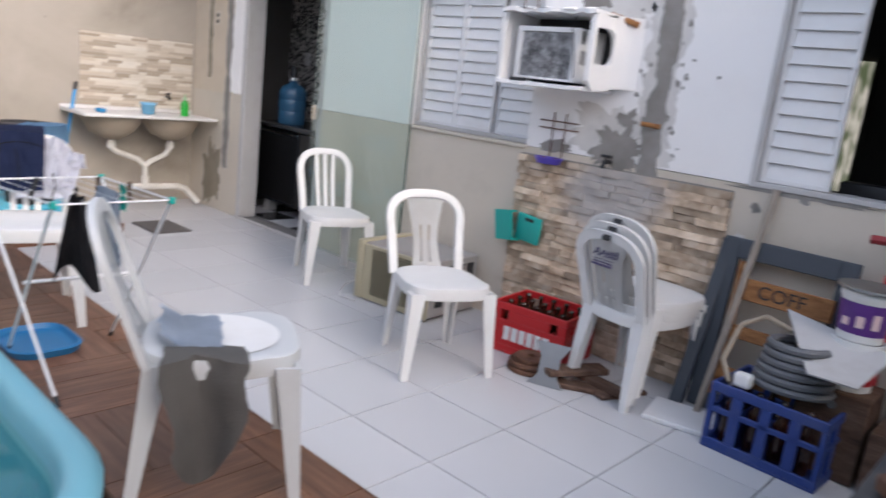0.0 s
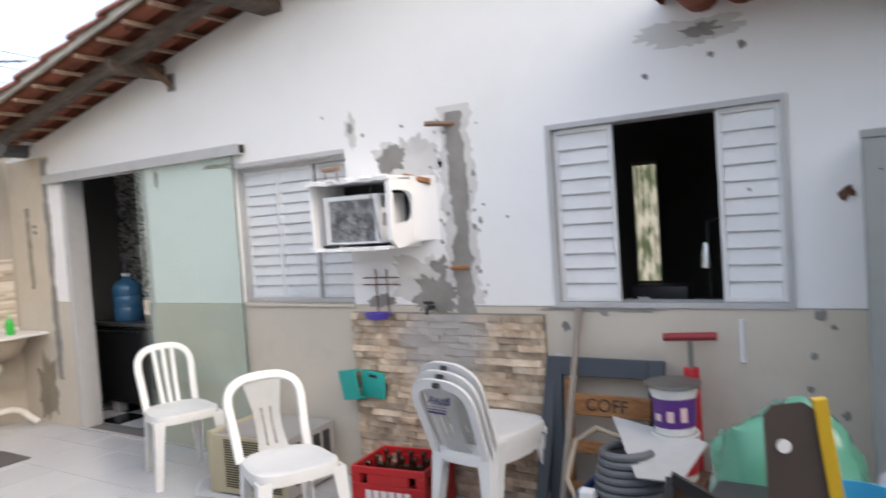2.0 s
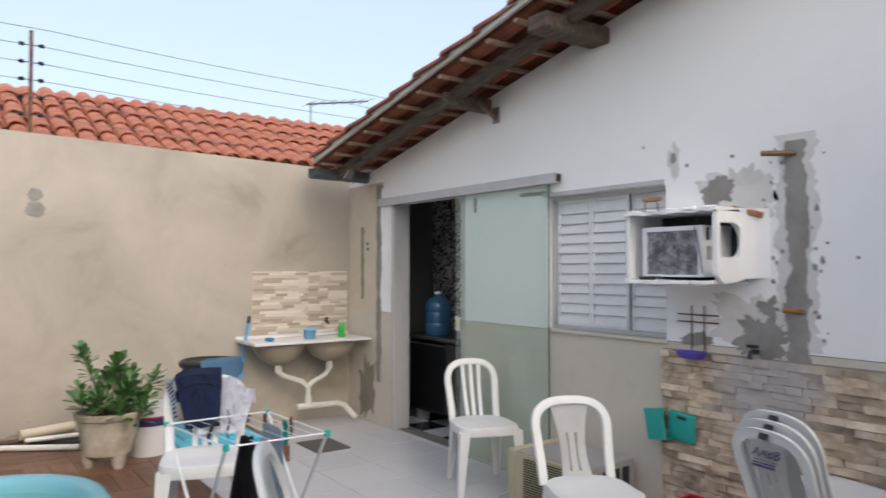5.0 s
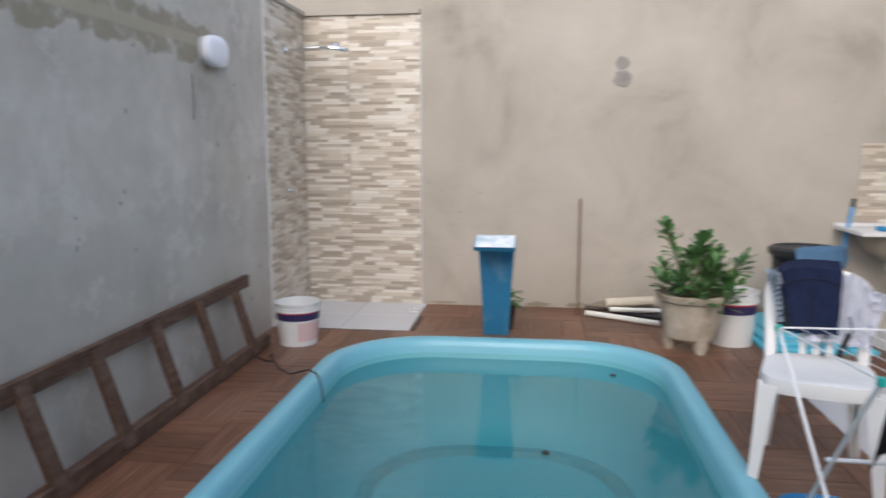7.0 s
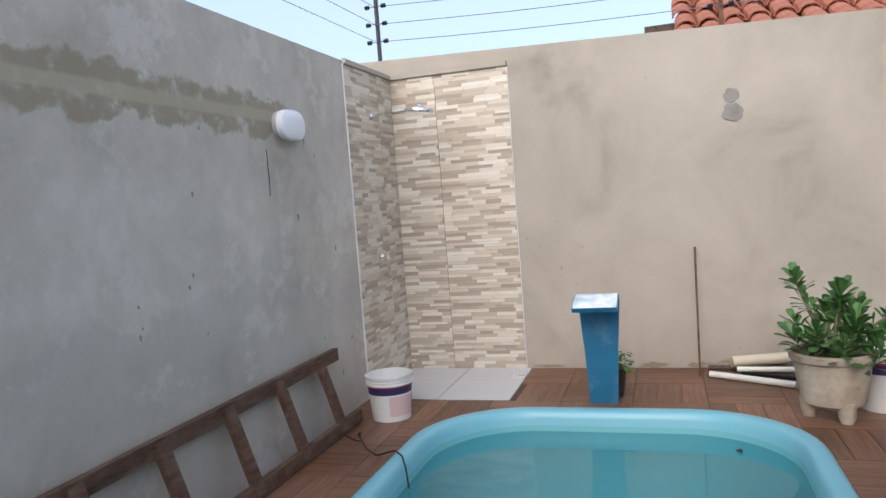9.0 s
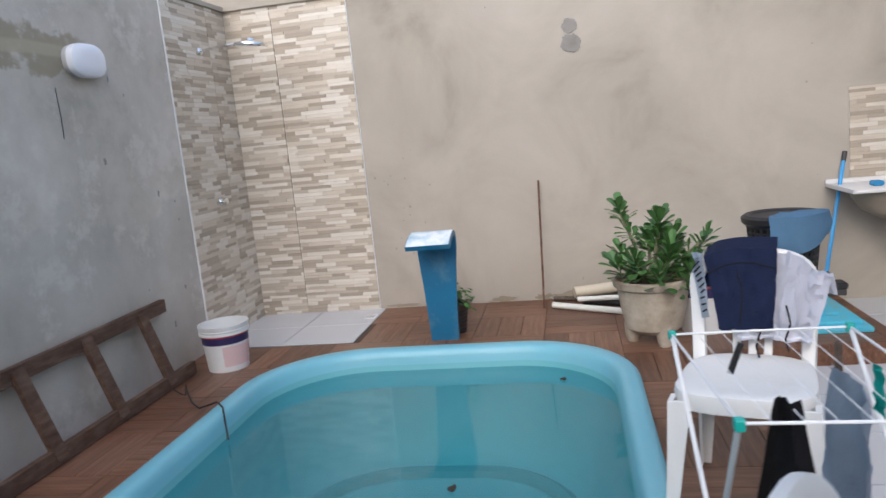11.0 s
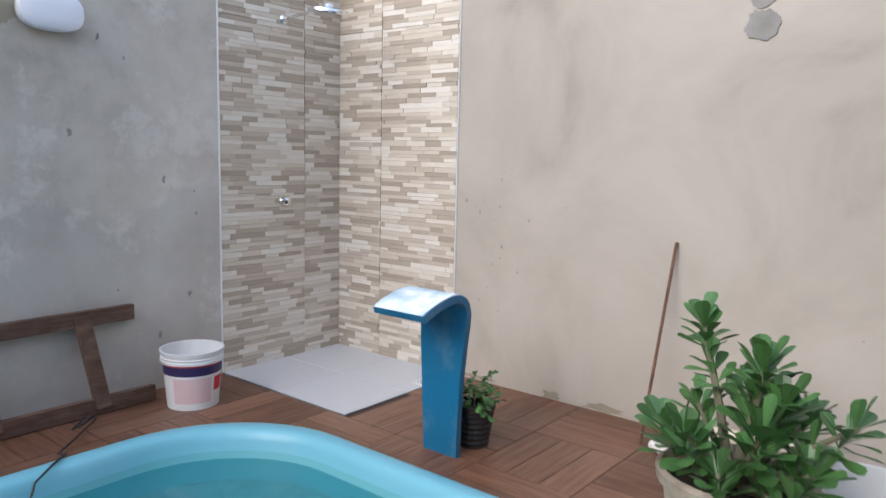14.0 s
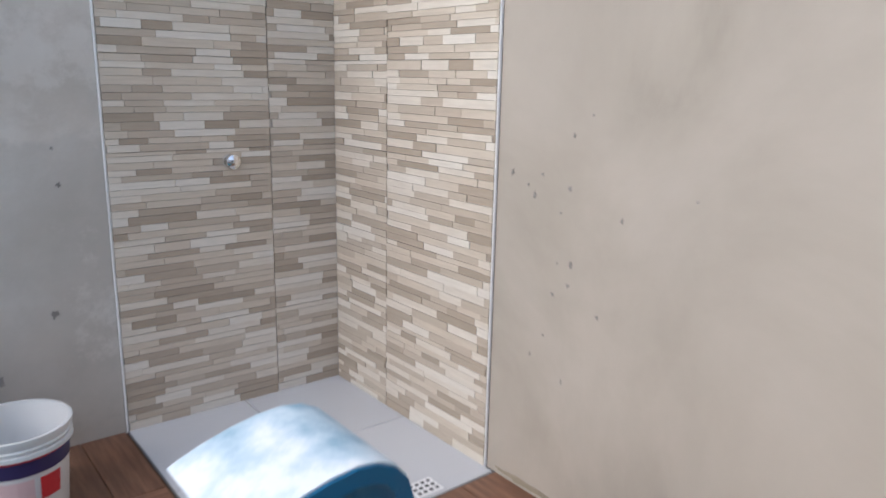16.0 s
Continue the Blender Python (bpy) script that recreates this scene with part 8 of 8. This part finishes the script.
smeared(stone_mat, (-1.80, HY, 0.76), (0.30, 0.5, 0.28), (0.42, 0.40, 0.385))
clad = thing("trim_stone_cladding", pose(0, 0, 0), "beige and grey split-stone cladding below the tap, smeared with cement", "wall cladding", "", "structure")
part("bed", box(B(), (-2.44, HY - 0.012, PZ), (-1.19, HY - 0.0035, 0.90)), cement_patch, clad)
LENGTHS = (0.08, 0.12, 0.16, 0.20)
shapes = {}
for L in LENGTHS:
    shapes[L] = []
    for k in range(6):
        bm = B()
        box(bm, (0.001, -0.016 - 0.005 * (k % 4), 0.001), (L - 0.001, 0, 0.0365), 0.0)
        for v in bm.verts:
            if v.co.y < -0.01:
                v.co.y += trng.uniform(-0.005, 0.005)
                v.co.z += trng.uniform(-0.003, 0.002)
                v.co.x += trng.uniform(-0.003, 0.003)
        me = bpy.data.meshes.new("stone")
        bm.to_mesh(me)
        bm.free()
        me.materials.append(stone_mat)
        shapes[L].append(me)
for r in range(27):
    z = PZ + 0.003 + 0.0373 * r
    x = -2.44 - trng.uniform(0, 0.12)
    while x < -1.195:
        L = trng.choice(LENGTHS)
        a, b = max(x, -2.44), min(x + L, -1.19)
        if b - a > 0.02:
            ob = new("stone", trng.choice(shapes[L]))
            ob.parent = clad
            ob.matrix_basis = Matrix.Translation((a, HY - 0.011, z)) @ Matrix.Diagonal(((b - a) / L, 1, 1, 1))
        x += L

# ---- patio tiles ----
def tile_mesh(w_, d_, name, material, t_=0.008, bev=0.002):
    bm = B()
    box(bm, (0, 0, 0), (w_, d_, t_))
    for v in bm.verts:
        if v.co.z > t_ / 2:
            v.co.x += bev if v.co.x < w_ / 2 else -bev
            v.co.y += bev if v.co.y < d_ / 2 else -bev
    me = bpy.data.meshes.new(name)
    bm.to_mesh(me)
    bm.free()
    me.materials.append(material)
    return me


def cut(a, b, lo, hi):
    return max(a, lo), min(b, hi)


S, G = 0.44, 0.004
cache = {}
for i in range(-12, 11):
    for j in range(-3, 4):
        x0, x1 = -1.486 + S * i, -1.486 + S * (i + 1)
        y0, y1 = 2.335 + S * j, 2.335 + S * (j + 1)
        for lo_x, hi_x, lo_y, hi_y in ((STEPX, 3.2, EDGE, HY - 0.004), (FX, STEPX, STEPY, HY - 0.004)):
            a, b = cut(x0, x1, lo_x, hi_x)
            c, d = cut(y0, y1, lo_y, hi_y)
            if b - a > 0.03 and d - c > 0.03:
                key = (round(b - a, 3), round(d - c, 3))
                if key not in cache:
                    cache[key] = tile_mesh(b - a - G, d - c - G, "tile", tile_white)
                ob = new("tile", cache[key])
                ob.parent = patio
                ob.location = (a + G / 2, c + G / 2, PZ - 0.008)

# ---- deck planks in basket pattern ----
def inside_pool(x, y, inset=0.055):
    r = 0.62 - inset
    dx = max(PX0 + 0.62 - x, 0, x - (PX1 - 0.62))
    dy = max(PY0 + 0.62 - y, 0, y - (PY1 - 0.62))
    return dx * dx + dy * dy < r * r


def trim_plank(a, b, c, d):
    """Shortens a plank that would reach into the pool; None if all of it would."""
    along = (b - a) >= (d - c)
    lo, hi = (a, b) if along else (c, d)
    s0, s1 = (c, d) if along else (a, b)
    keep = []
    for k in range(31):
        t = lo + (hi - lo) * k / 30
        keep.append(not any(inside_pool(*((t, s) if along else (s, t))) for s in (s0, (s0 + s1) / 2, s1)))
    if all(keep):
        return a, b, c, d
    if keep[0]:
        hi = lo + (hi - lo) * (keep.index(False) - 1) / 30
    elif keep[-1]:
        lo = hi - (hi - lo) * (keep[::-1].index(False) - 1) / 30
    else:
        return None
    if hi - lo < 0.02:
        return None
    return (lo, hi, c, d) if along else (a, b, lo, hi)


Q, P_ = 0.45, 0.15
dcache = {}
for i in range(-15, 8):
    for j in range(-5, 10):
        for k in range(3):
            X, Y = FX + Q * (i + 15), LY + Q * (j + 5)
            if (i + j) % 2:
                r_ = (X, X + Q, Y + P_ * k, Y + P_ * (k + 1))
            else:
                r_ = (X + P_ * k, X + P_ * (k + 1), Y, Y + Q)
            hi_y = STEPY if r_[0] < STEPX - 0.001 else EDGE
            a, b = cut(r_[0], r_[1], FX, 3.2 if r_[2] < EDGE else STEPX)
            c, d = cut(r_[2], r_[3], LY, hi_y)
            if r_[0] < -5.415 and r_[2] < -0.834 and b <= -5.3 and d <= -0.75:
                if (a + b) / 2 < -5.415 and (c + d) / 2 < -0.834:
                    continue
            if b - a < 0.02 or d - c < 0.02 or a > 1.6:
                continue
            cutp = trim_plank(a, b, c, d)
            if not cutp:
                continue
            along0 = (b - a) >= (d - c)
            a, b, c, d = cutp
            along = along0
            L, W = (b - a, d - c) if along else (d - c, b - a)
            key = (round(L, 3), round(W, 3))
            if key not in dcache:
                dcache[key] = tile_mesh(L - 0.002, W - 0.002, "plank", deck_wood, 0.008, 0.001)
            ob = new("plank", dcache[key])
            ob.parent = deck
            ob.matrix_basis = pose(a + 0.001, c + 0.001, -0.008) if along else pose(b - 0.001, c + 0.001, -0.008, 0, 0, 90)
for y0 in (EDGE,):
    x = STEPX
    while x < 1.6:
        part("plank", box(B(), (x + 0.002, EDGE + 0.001, PZ + 0.001), (x + 0.598, EDGE + 0.008, -0.001)), deck_wood, deck)
        x += 0.6
y = EDGE
while y < STEPY - 0.05:
    part("plank", box(B(), (STEPX + 0.001, y + 0.002, PZ + 0.001), (STEPX + 0.008, min(y + 0.448, STEPY), -0.001)), deck_wood, deck)
    y += 0.45
